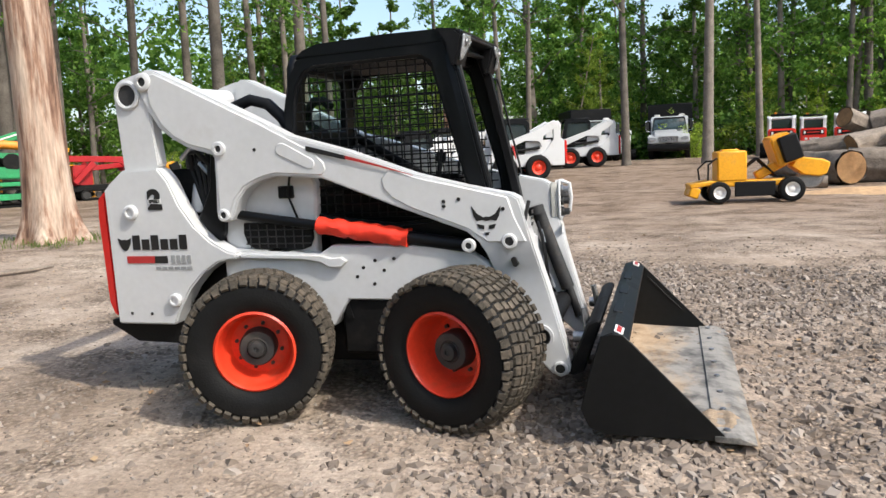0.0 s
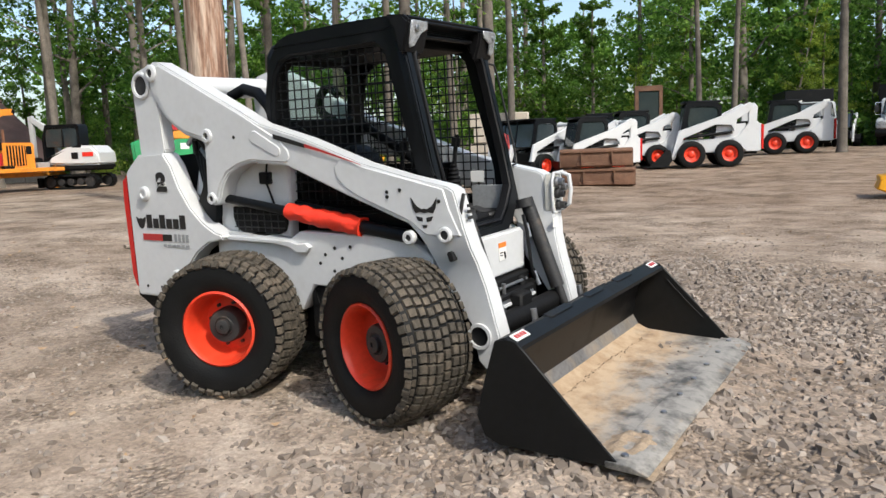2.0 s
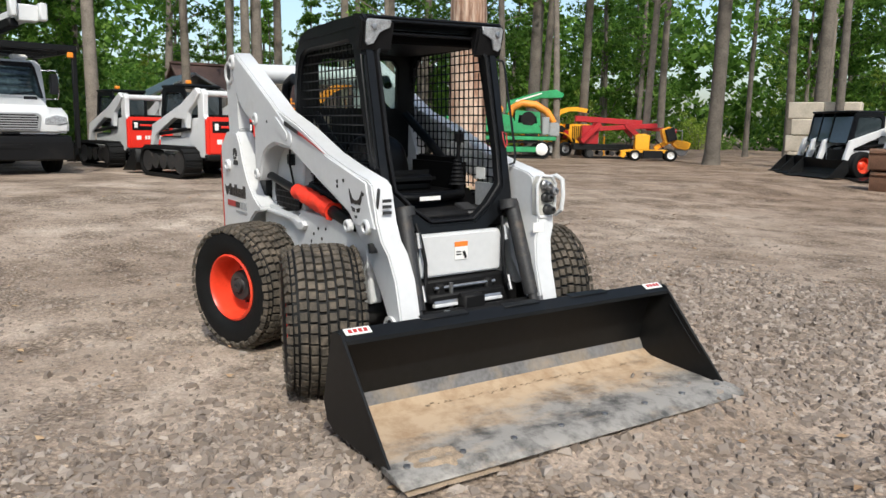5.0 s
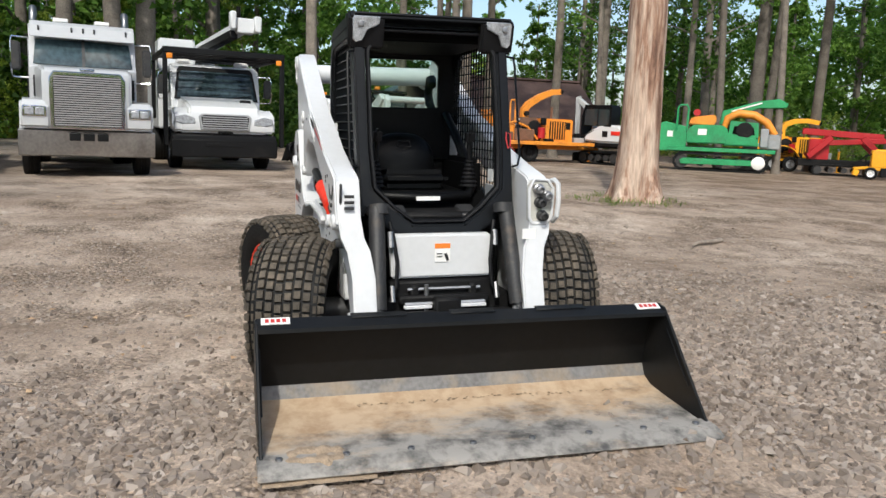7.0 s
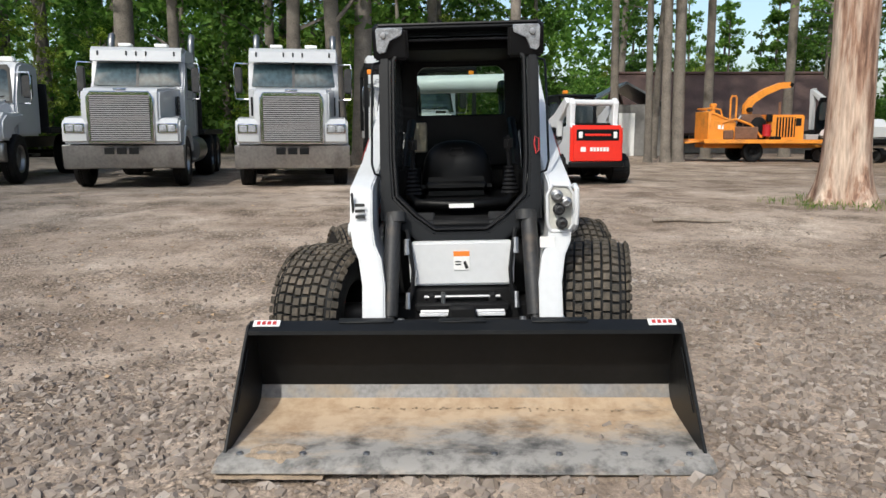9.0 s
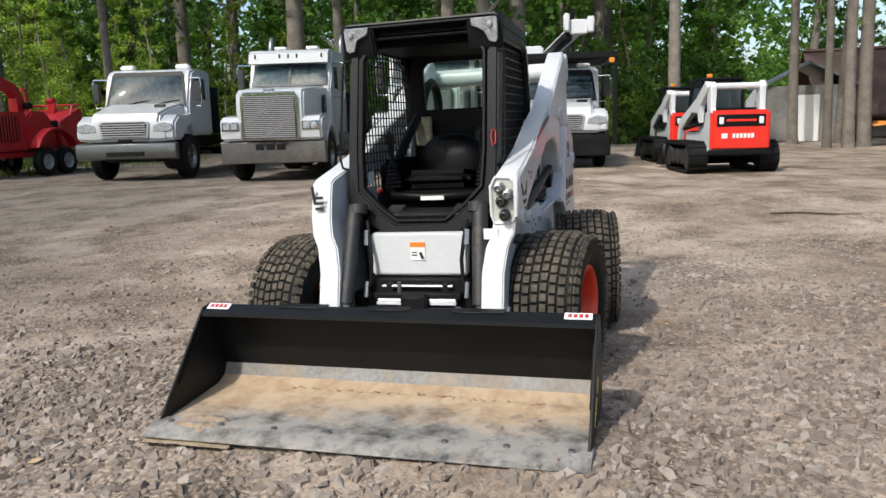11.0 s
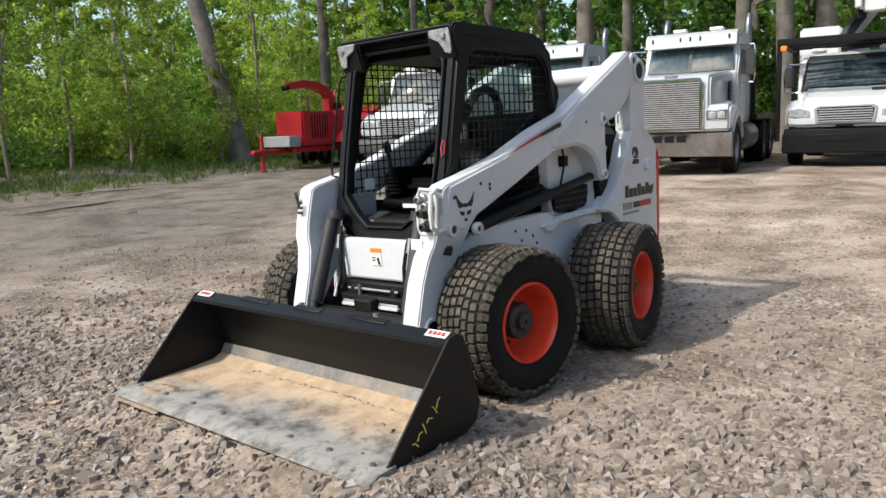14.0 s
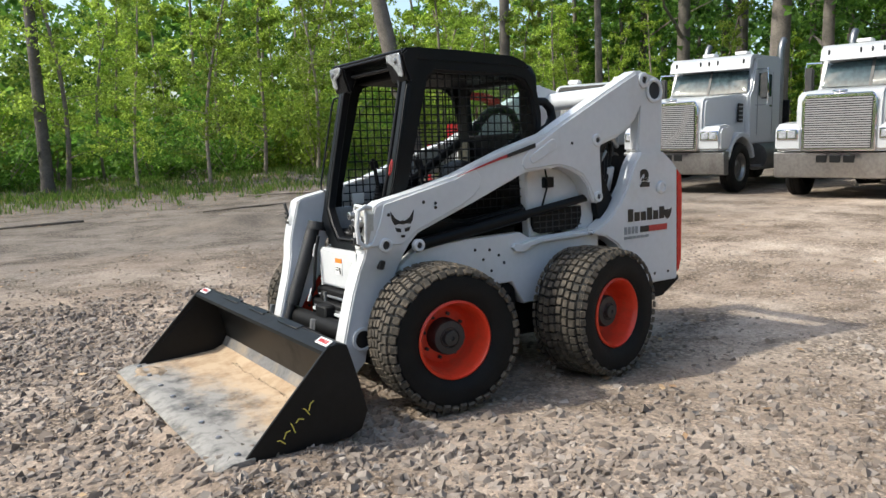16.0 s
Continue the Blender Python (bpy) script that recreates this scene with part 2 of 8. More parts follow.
    # stones of two sizes, gathered in patches with bare dirt between
    patch = ranged(noise_at(1.1, 6, 0.58), 0.44, 0.60, 0.04, 0.9)
    d1, c1 = cells(30)
    d2, c2 = cells(64)
    tint = [(0.0, (0.62, 0.61, 0.60)), (0.5, (0.92, 0.915, 0.905)), (0.78, (1.08, 1.07, 1.05)), (1.0, (1.36, 1.34, 1.31))]
    col = mixed(col, ramp_of(c1, tint), patch, "MULTIPLY")
    col = mixed(col, ramp_of(c2, tint), 0.4, "MULTIPLY")
    seam = ramp_of(d1, [(0.30, (1.0, 1.0, 1.0)), (0.62, (0.55, 0.53, 0.51))])
    col = mixed(col, seam, patch, "MULTIPLY")
    l.new(col, b.inputs["Base Color"])
    last = None
    for src, invert, strength, dist in ((noise_at(7, 9, 0.66), False, 0.7, 0.035), (d2, True, 0.4, 0.008), (d1, True, patch, 0.028)):
        k = n.new("ShaderNodeBump")
        k.invert = invert
        k.inputs["Distance"].default_value = dist
        if isinstance(strength, float):
            k.inputs["Strength"].default_value = strength
        else:
            l.new(strength, k.inputs["Strength"])
        l.new(src, k.inputs["Height"])
        if last:
            l.new(last, k.inputs["Normal"])
        last = k.outputs[0]
    l.new(last, b.inputs["Normal"])
    return m


M_GROUND = ground_material()
M_BUCKET_FLOOR = bucket_floor_material()


def island_material(name, stops, rough=0.85, translucent=0.0, bump=0.0, spec=0.3):
    """Joined small pieces, each tinted by its own island."""
    m = bpy.data.materials.new(name)
    m.use_nodes = True
    n, l = m.node_tree.nodes, m.node_tree.links
    b = n["Principled BSDF"]
    b.inputs["Roughness"].default_value = rough
    b.inputs["Specular IOR Level"].default_value = spec
    geo = n.new("ShaderNodeNewGeometry")
    r = n.new("ShaderNodeValToRGB")
    while len(r.color_ramp.elements) < len(stops):
        r.color_ramp.elements.new(0.5)
    for e, (p, c) in zip(r.color_ramp.elements, stops):
        e.position, e.color = p, (*c, 1)
    l.new(geo.outputs["Random Per Island"], r.inputs[0])
    l.new(r.outputs[0], b.inputs["Base Color"])
    if translucent:
        tr = n.new("ShaderNodeBsdfTranslucent")
        mx = n.new("ShaderNodeMixShader")
        mx.inputs[0].default_value = translucent
        l.new(r.outputs[0], tr.inputs[0])
        l.new(b.outputs[0], mx.inputs[1])
        l.new(tr.outputs[0], mx.inputs[2])
        l.new(mx.outputs[0], n["Material Output"].inputs[0])
    if bump:
        tc = n.new("ShaderNodeTexCoord")
        bn = n.new("ShaderNodeTexNoise")
        bn.inputs["Scale"].default_value, bn.inputs["Detail"].default_value = 40, 6
        l.new(tc.outputs["Object"], bn.inputs["Vector"])
        bp = n.new("ShaderNodeBump")
        bp.inputs["Strength"].default_value, bp.inputs["Distance"].default_value = bump, 0.01
        l.new(bn.outputs["Fac"], bp.inputs["Height"])
        l.new(bp.outputs[0], b.inputs["Normal"])
    return m


M_STONES = island_material("crushed_stone", [(0.0, (0.145, 0.115, 0.094)), (0.3, (0.20, 0.162, 0.134)), (0.8, (0.262, 0.217, 0.181)), (1.0, (0.36, 0.310, 0.268))], 0.92, bump=0.35)


# ---- mesh helpers ----
def part(name, bm, mat, parent=None, label="", sharp=38, m=None):
    """Links a bmesh as one mesh object, under a thing or under a part."""
    me = bpy.data.meshes.new(name)
    bmesh.ops.recalc_face_normals(bm, faces=bm.faces[:])
    bm.to_mesh(me)
    bm.free()
    me.materials.append(mat)
    me.shade_smooth()
    me.set_sharp_from_angle(angle=radians(sharp))
    ob = new(name, me)
    if parent:
        ob.parent = parent
    if m is not None:
        ob.matrix_basis = m
    if label:
        ob["label"] = label
    return ob


def share(name, src, parent, m):
    """Another part on the mesh of an earlier one."""
    ob = new(name, src.data)
    ob.parent, ob.matrix_basis = parent, m
    return ob


def thing(name, label, category, m=None, group="", kind=""):
    ob = new(name)
    ob.empty_display_size = 0.2
    if m is not None:
        ob.matrix_basis = m
    return tagged(ob, label, category, group, kind)


def bevelled(bm, width, segments=1, angle=30):
    edges = [e for e in bm.edges if len(e.link_faces) == 2 and e.calc_face_angle(0) > radians(angle)]
    if edges and width:
        bmesh.ops.bevel(bm, geom=edges, offset=width, segments=segments, affect="EDGES", clamp_overlap=True)
    return bm


def add_box(bm, c, s, rot=(0, 0, 0)):
    m = pose(*c, *rot) @ Matrix.Diagonal((*s, 1))
    bmesh.ops.create_cube(bm, size=1, matrix=m)
    return bm


def boxes(items, bevel=0.0, segments=1):
    """Boxes (centre, size, rotation) in one mesh, each bevelled."""
    bm = bmesh.new()
    for it in items:
        add_box(bm, *it)
    return bevelled(bm, bevel, segments)


def add_rod(bm, a, b, r, r2=None, seg=12, caps=True):
    a, b = Vector(a), Vector(b)
    d = b - a
    m = Matrix.Translation((a + b) / 2) @ d.to_track_quat("Z", "Y").to_matrix().to_4x4()
    bmesh.ops.create_cone(bm, cap_ends=caps, cap_tris=False, segments=seg, radius1=r, radius2=r if r2 is None else r2, depth=d.length, matrix=m)
    return bm


def rods(items, seg=12):
    bm = bmesh.new()
    for a, b, r in items:
        add_rod(bm, a, b, r, seg=seg)
    return bm


def add_tube(bm, pts, r, seg=8, closed=False):
    """A round bar along a line of points; r is one radius or one for each point."""
    pts = [Vector(p) for p in pts]
    n = len(pts)
    radii = r if isinstance(r, (list, tuple)) else [r] * n
    rings, up = [], None
    for i, p in enumerate(pts):
        a = pts[i - 1] if (i or closed) else p
        b = pts[(i + 1) % n] if (i < n - 1 or closed) else p
        d = (b - a).normalized()
        if up is None:
            up = d.orthogonal().normalized()
        up = (up - d * up.dot(d)).normalized()
        side = d.cross(up)
        rings.append([bm.verts.new(p + (up * math.cos(k * math.tau / seg) + side * math.sin(k * math.tau / seg)) * radii[i]) for k in range(seg)])
    for i in range(n if closed else n - 1):
        q, w = rings[i], rings[(i + 1) % n]
        for k in range(seg):
            bm.faces.new((q[k], q[(k + 1) % seg], w[(k + 1) % seg], w[k]))
    if not closed:
        bm.faces.new(rings[0][::-1])
        bm.faces.new(rings[-1])
    return bm


def tube(pts, r, seg=8, closed=False):
    return add_tube(bmesh.new(), pts, r, seg, closed)


def arc(c, r, a0, a1, n):
    """Points of an arc in a plane, degrees."""
    return [(c[0] + r * math.cos(radians(a0 + (a1 - a0) * i / n)), c[1] + r * math.sin(radians(a0 + (a1 - a0) * i / n))) for i in range(n + 1)]


def add_plate(bm, pts, lo, hi, axis="y"):
    """A flat outline pushed through from lo to hi. Outline in (x, z) for axis y, (y, z) for x, (x, y) for z."""
    def at(p, h):
        return {"y": (p[0], h, p[1]), "x": (h, p[0], p[1]), "z": (p[0], p[1], h)}[axis]
    a = [bm.verts.new(at(p, lo)) for p in pts]
    b = [bm.verts.new(at(p, hi)) for p in pts]
    bm.faces.new(a)
    bm.faces.new(b[::-1])
    for i in range(len(pts)):
        j = (i + 1) % len(pts)
        bm.faces.new((a[i], b[i], b[j], a[j]))
    return bm


def plate(pts, lo, hi, axis="y", bevel=0.0, segments=1):
    bm = add_plate(bmesh.new(), pts, lo, hi, axis)
    bmesh.ops.recalc_face_normals(bm, faces=bm.faces[:])
    return bevelled(bm, bevel, segments, 50)


def add_ring(bm, outer, inner, to3, lo, hi):
    """A flat frame between two outlines with the same number of points, pushed through from lo to hi."""
    n = len(outer)
    v = {(k, s): [bm.verts.new(to3(p, h)) for p in line] for k, line in (("o", outer), ("i", inner)) for s, h in ((0, lo), (1, hi))}
    for i in range(n):
        j = (i + 1) % n
        bm.faces.new((v["o", 0][i], v["o", 0][j], v["i", 0][j], v["i", 0][i]))
        bm.faces.new((v["o", 1][i], v["i", 1][i], v["i", 1][j], v["o", 1][j]))
        bm.faces.new((v["o", 0][i], v["o", 1][i], v["o", 1][j], v["o", 0][j]))
        bm.faces.new((v["i", 0][i], v["i", 0][j], v["i", 1][j], v["i", 1][i]))
    bmesh.ops.recalc_face_normals(bm, faces=bm.faces[:])
    return bm


def lathe(profile, seg=40, closed=False):
    """A profile of (radius, y) turned round the y axis."""
    bm = bmesh.new()
    rings = []
    for r, y in profile:
        if r < 1e-6:
            rings.append([bm.verts.new((0, y, 0))])
        else:
            rings.append([bm.verts.new((r * math.cos(k * math.tau / seg), y, r * math.sin(k * math.tau / seg))) for k in range(seg)])
    pairs = list(zip(rings, rings[1:])) + ([(rings[-1], rings[0])] if closed else [])
    for a, b in pairs:
        for k in range(seg):
            j = (k + 1) % seg
            if len(a) == 1 and len(b) == 1:
                continue
            if len(a) == 1:
                bm.faces.new((a[0], b[j], b[k]))
            elif len(b) == 1:
                bm.faces.new((a[k], a[j], b[0]))
            else:
                bm.faces.new((a[k], a[j], b[j], b[k]))
    return bm


def smooth(lo, hi, v):
    u = max(0.0, min(1.0, (v - lo) / (hi - lo)))
    return u * u * (3 - 2 * u)


# ---- ground ----
def ground_height(x, y):
    """The yard: nearly level, a little higher behind the loader and to its far side, with ruts and a low bank at the wood."""
    z = 0.22 * smooth(-2, -9, x) + 0.5 * smooth(12, 42, y) * (1 - smooth(-2, -9, x)) + 0.3 * smooth(-15, -24, y)
    near = smooth(5.5, 2.5, math.hypot(x - 0.4, y))
    z += near * 0.026 * y
    z += near * 0.02 * smooth(-0.2, 0.7, x) * smooth(2.6, 1.4, x)
    z += 0.075 * smooth(0.6, 0.15, abs(x - 1.95)) * smooth(1.6, 1.0, abs(y)) * (0.9 + 0.1 * y)
    z += 0.05 * noise.noise((x * 0.45, y * 0.45, 3.1)) * smooth(1.2, 3.5, math.hypot(x - 0.4, y))
    z += 0.018 * noise.noise((x * 1.9, y * 1.9, 7.7)) * smooth(0.6, 2.0, math.hypot(x - 0.3, y))
    if abs(x) < 9 and abs(y) < 9:
        z += 0.010 * noise.noise((x * 6.0, y * 6.0, 2.2))
    return z


def build_ground():
    def axis(lo, hi, fine_lo, fine_hi, step):
        out = list(np.arange(fine_lo, fine_hi + 1e-6, step))
        s, v = step, fine_lo
        while v > lo:
            s *= 1.16
            v -= s
            out.insert(0, v)
        s, v = step, fine_hi
        while v < hi:
            s *= 1.16
            v += s
            out.append(v)
        return out
    xs, ys = axis(-600, 600, -4.5, 5.2, 0.06), axis(-600, 600, -4.6, 4.8, 0.06)
    verts = [(x, y, ground_height(x, y)) for y in ys for x in xs]
    w = len(xs)
    faces = [(j * w + i, j * w + i + 1, (j + 1) * w + i + 1, (j + 1) * w + i) for j in range(len(ys) - 1) for i in range(w - 1)]
    me = bpy.data.meshes.new("ground")
    me.from_pydata(verts, [], faces)
    me.materials.append(M_GROUND)
    me.shade_smooth()
    return tagged(new("ground", me), "brown-grey packed dirt yard with crushed gravel", "ground", kind="structure")


def scatter_stones(name, label, count, sizes, density, box, seed, squash, skew):
    """Broken flat-faced stones bedded in the ground; density(x, y) gives the chance of keeping one."""
    rng = np.random.default_rng(seed)
    base = np.array([(-1, -0.6, -1), (0.5, -1, -1), (1, 0.6, -1), (-0.5, 1, -1), (-0.65, -0.3, 1), (0.3, -0.65, 1), (0.6, 0.35, 1), (-0.3, 0.6, 1)])
    tris = np.array([(4, 5, 6), (4, 6, 7), (0, 1, 5), (0, 5, 4), (1, 2, 6), (1, 6, 5), (2, 3, 7), (2, 7, 6), (3, 0, 4), (3, 4, 7)])
    verts, faces, k = [], [], 0
    while k < count:
        x, y = rng.uniform(box[0], box[1]), rng.uniform(box[2], box[3])
        if rng.random() > density(x, y):
            continue
        s = sizes[0] + (sizes[1] - sizes[0]) * rng.random() ** skew
        p = base * (1 + rng.uniform(-0.5, 0.45, (8, 3))) * np.array([s, s * rng.uniform(0.5, 0.9), s * squash * rng.uniform(0.5, 1.1)]) * 0.5
        p[4:, 2] *= rng.uniform(0.35, 1.15, 4)
        a, tx, ty = rng.uniform(0, 6.283), rng.uniform(-0.4, 0.4), rng.uniform(-0.4, 0.4)
        c, d = math.cos(a), math.sin(a)
        p = p @ np.array([[c, d, 0], [-d, c, 0], [0, 0, 1]])
        p[:, 2] += p[:, 0] * tx + p[:, 1] * ty
        verts.append(p + (x, y, ground_height(x, y) + s * 0.06))
        faces.append(tris + 8 * k)
        k += 1
    me = bpy.data.meshes.new(name)
    me.from_pydata(np.concatenate(verts).tolist(), [], np.concatenate(faces).tolist())
    me.materials.append(M_STONES)
    return tagged(new(name, me), label, "gravel", kind="stuff")


build_ground()


def gravel_density(x, y):
    d = math.hypot(x - 2.4, y * 0.75)
    base = 0.10 + 0.9 * smooth(4.0, 1.4, d) * smooth(0.7, 1.5, x + 0.15 * abs(y)) + 0.85 * smooth(0.9, 1.7, y) * smooth(5.5, 3, y) * smooth(-2.2, 1.0, x)
    patch = 0.45 + 0.9 * noise.noise((x * 0.7, y * 0.7, 1.3))
    return max(0.03, min(1.0, base * (0.35 + patch)))


scatter_stones("gravel", "loose grey-brown crushed stone lying on the dirt", 36000, (0.014, 0.090), gravel_density, (-2.2, 5.6, -4.2, 4.6), 4, 0.5, 2.0)
scatter_stones("fine_gravel", "small scattered stones pressed into the packed dirt", 24000, (0.008, 0.052),
               lambda x, y: max(0.12, 0.5 + 0.8 * noise.noise((x * 0.6, y * 0.6, 5.0))) * smooth(8.5, 3.0, math.hypot(x, y)), (-7, 6, -7, 7), 5, 0.5, 2.6)


# ---- the wheeled loader ----
M_GREY_DARK = material("dark_grey_steel", (0.028, 0.029, 0.031), 0.5, 0.2, 0.3, 9, (0.16, 0.12, 0.09), 0.25)


def tyre_part(parent, m, radius=0.404, width=0.39, lugs_across=8, lugs_round=46, paint=None):
    """A wheel: tyre with its tread blocks, dished rim and hub. Outward is +y. Returns the tyre, which carries the rest."""
    h = width / 2
    k = radius / 0.42
    side = [(0.212, h * 0.78), (0.235, h * 0.86), (0.27, h * 0.97), (0.32, h), (0.362, h * 0.97), (0.388, h * 0.86), (0.398, h * 0.66), (0.402, h * 0.33), (0.403, 0)]
    side = [(r * k, y) for r, y in side]
    prof = side + [(r, -y) for r, y in side[-2::-1]]
    tyre = part("wheel", lathe(prof + [(0.205 * k, -h * 0.6), (0.205 * k, h * 0.6)], 56, True), M_RUBBER, parent, "black rubber tyre on an orange steel rim", 30, m)
    verts, faces = [], []
    pitch = math.tau / lugs_round
    for i in range(lugs_round):
        for j in range(lugs_across):
            u0, u1 = -0.97 + 1.94 * j / lugs_across, -0.97 + 1.94 * (j + 1) / lugs_across
            a = pitch * (i + 0.16 * math.cos(j * 1.6))
            wob = 0.05 * math.sin(i * 12.9 + j * 7.7)
            def top(u, lift):
                return k * (0.401 - 0.032 * max(0.0, abs(u) - 0.45) ** 2 / 0.16) + lift
            n0 = len(verts)
            for lift, inset in ((-0.008, 0.08), (0.019, 0.155)):
                for uu, aa in ((u0, -1), (u1, -1), (u1, 1), (u0, 1)):
                    um = (u0 + u1) / 2
                    u = um + (uu - um) * (1 - 2 * inset)
                    ang = a + aa * pitch * (0.5 - inset + wob * 0.3)
                    r = top(u, lift)
                    verts.append((r * math.cos(ang), u * h, r * math.sin(ang)))
            faces += [tuple(n0 + q for q in f) for f in ((4, 5, 6, 7), (0, 1, 5, 4), (1, 2, 6, 5), (2, 3, 7, 6), (3, 0, 4, 7))]
    for i in range(lugs_round):                           # blocks that fold down over both shoulders
        for s in (-1, 1):
            n0 = len(verts)
            a = pitch * (i + 0.16 * math.cos(0 if s < 0 else (lugs_across - 1) * 1.6))
            for lift, inset in ((-0.004, 0.10), (0.013, 0.18)):
                for r, y, aa in ((0.398, 0.90, -1), (0.366 + 0.010 * (i % 2), 0.985, -1), (0.366 + 0.010 * (i % 2), 0.985, 1), (0.398, 0.90, 1)):
                    ang = a + aa * pitch * (0.5 - inset)
                    rr = k * r + lift * 0.62
                    verts.append((rr * math.cos(ang), s * (y * h + lift * 0.78), rr * math.sin(ang)))
            faces += [tuple(n0 + q for q in f) for f in ((4, 5, 6, 7), (0, 1, 5, 4), (1, 2, 6, 5), (2, 3, 7, 6), (3, 0, 4, 7))]
    me = bpy.data.meshes.new("tread")
    me.from_pydata(verts, [], faces)
    me.materials.append(M_TREAD)
    tread = new("tread", me)
    tread.parent = tyre
    tread["label"] = "dusty rubber tread blocks"
    tread["kind"] = "stuff"
    rim = [(0.225, h * 0.80), (0.226, h * 0.86), (0.214, h * 0.90), (0.205, h * 0.84), (0.200, h * 0.70), (0.190, h * 0.30), (0.182, h * 0.12), (0.160, h * 0.02),
           (0.125, 0.012), (0.095, 0.010), (0.0, 0.010)]
    part("rim", lathe([(r * k, y) for r, y in rim], 44), paint or M_RED, tyre, "orange-red painted steel rim")
    hub = [(0.105, 0.0), (0.102, 0.085), (0.094, 0.098), (0.060, 0.100), (0.056, 0.106), (0.052, 0.100), (0.046, 0.100), (0.042, 0.122), (0.030, 0.126), (0.014, 0.126), (0.012, 0.118), (0, 0.118)]
    part("hub", lathe([(r * k, y) for r, y in hub], 28), M_GREY_DARK, tyre, "dark grey greasy hub")
    bm = bmesh.new()
    for i in range(8):
        a = (i + 0.3) * math.tau / 8
        p = Vector((0.128 * k * math.cos(a), 0.008, 0.128 * k * math.sin(a)))
        add_rod(bm, p, p + Vector((0, 0.022, 0)), 0.011, 0.010, 6)
    part("wheel_nut_circle", bm, M_GREY_DARK, tyre)["kind"] = "stuff"
    return tyre


M_SLEEVE = material("bright_red_wrap", (0.85, 0.045, 0.02), 0.5, 0, 0.08, 8, bump=0.2, bump_scale=25)
M_BORE = material("shaded_bore", (0.03, 0.03, 0.031), 0.8, 0, 0.3, 20)
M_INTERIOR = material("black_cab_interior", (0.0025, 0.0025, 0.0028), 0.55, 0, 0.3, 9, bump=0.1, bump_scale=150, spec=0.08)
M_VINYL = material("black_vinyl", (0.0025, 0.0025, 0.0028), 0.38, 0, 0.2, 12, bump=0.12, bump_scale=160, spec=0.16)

loader = thing("skid_steer_loader", "white and black wheeled skid steer loader with orange rims",
               "skid steer", pose(0, -0.01, 0, 1.5, 0, 0))


def wheel_pose(x, y, steer, z):
    return pose(x, y, z, 0, 0, steer + (0 if y > 0 else 180))


# all four wheels are turned a little; those on the inner side of the turn more
first = tyre_part(loader, wheel_pose(-0.31, -0.735, 20, 0.408))
for x, y, steer, z in ((0.83, -0.735, -18, 0.422), (-0.32, 0.775, 8, 0.408), (0.82, 0.725, -8, 0.422)):
    w = share("wheel", first, loader, wheel_pose(x, y, steer, z))
    w["label"] = "black rubber tyre on an orange steel rim"
    for c in first.children:
        q = share(c.name.split(".")[0], c, w, Matrix())
        for key in ("label", "kind"):
            if key in c:
                q[key] = c[key]

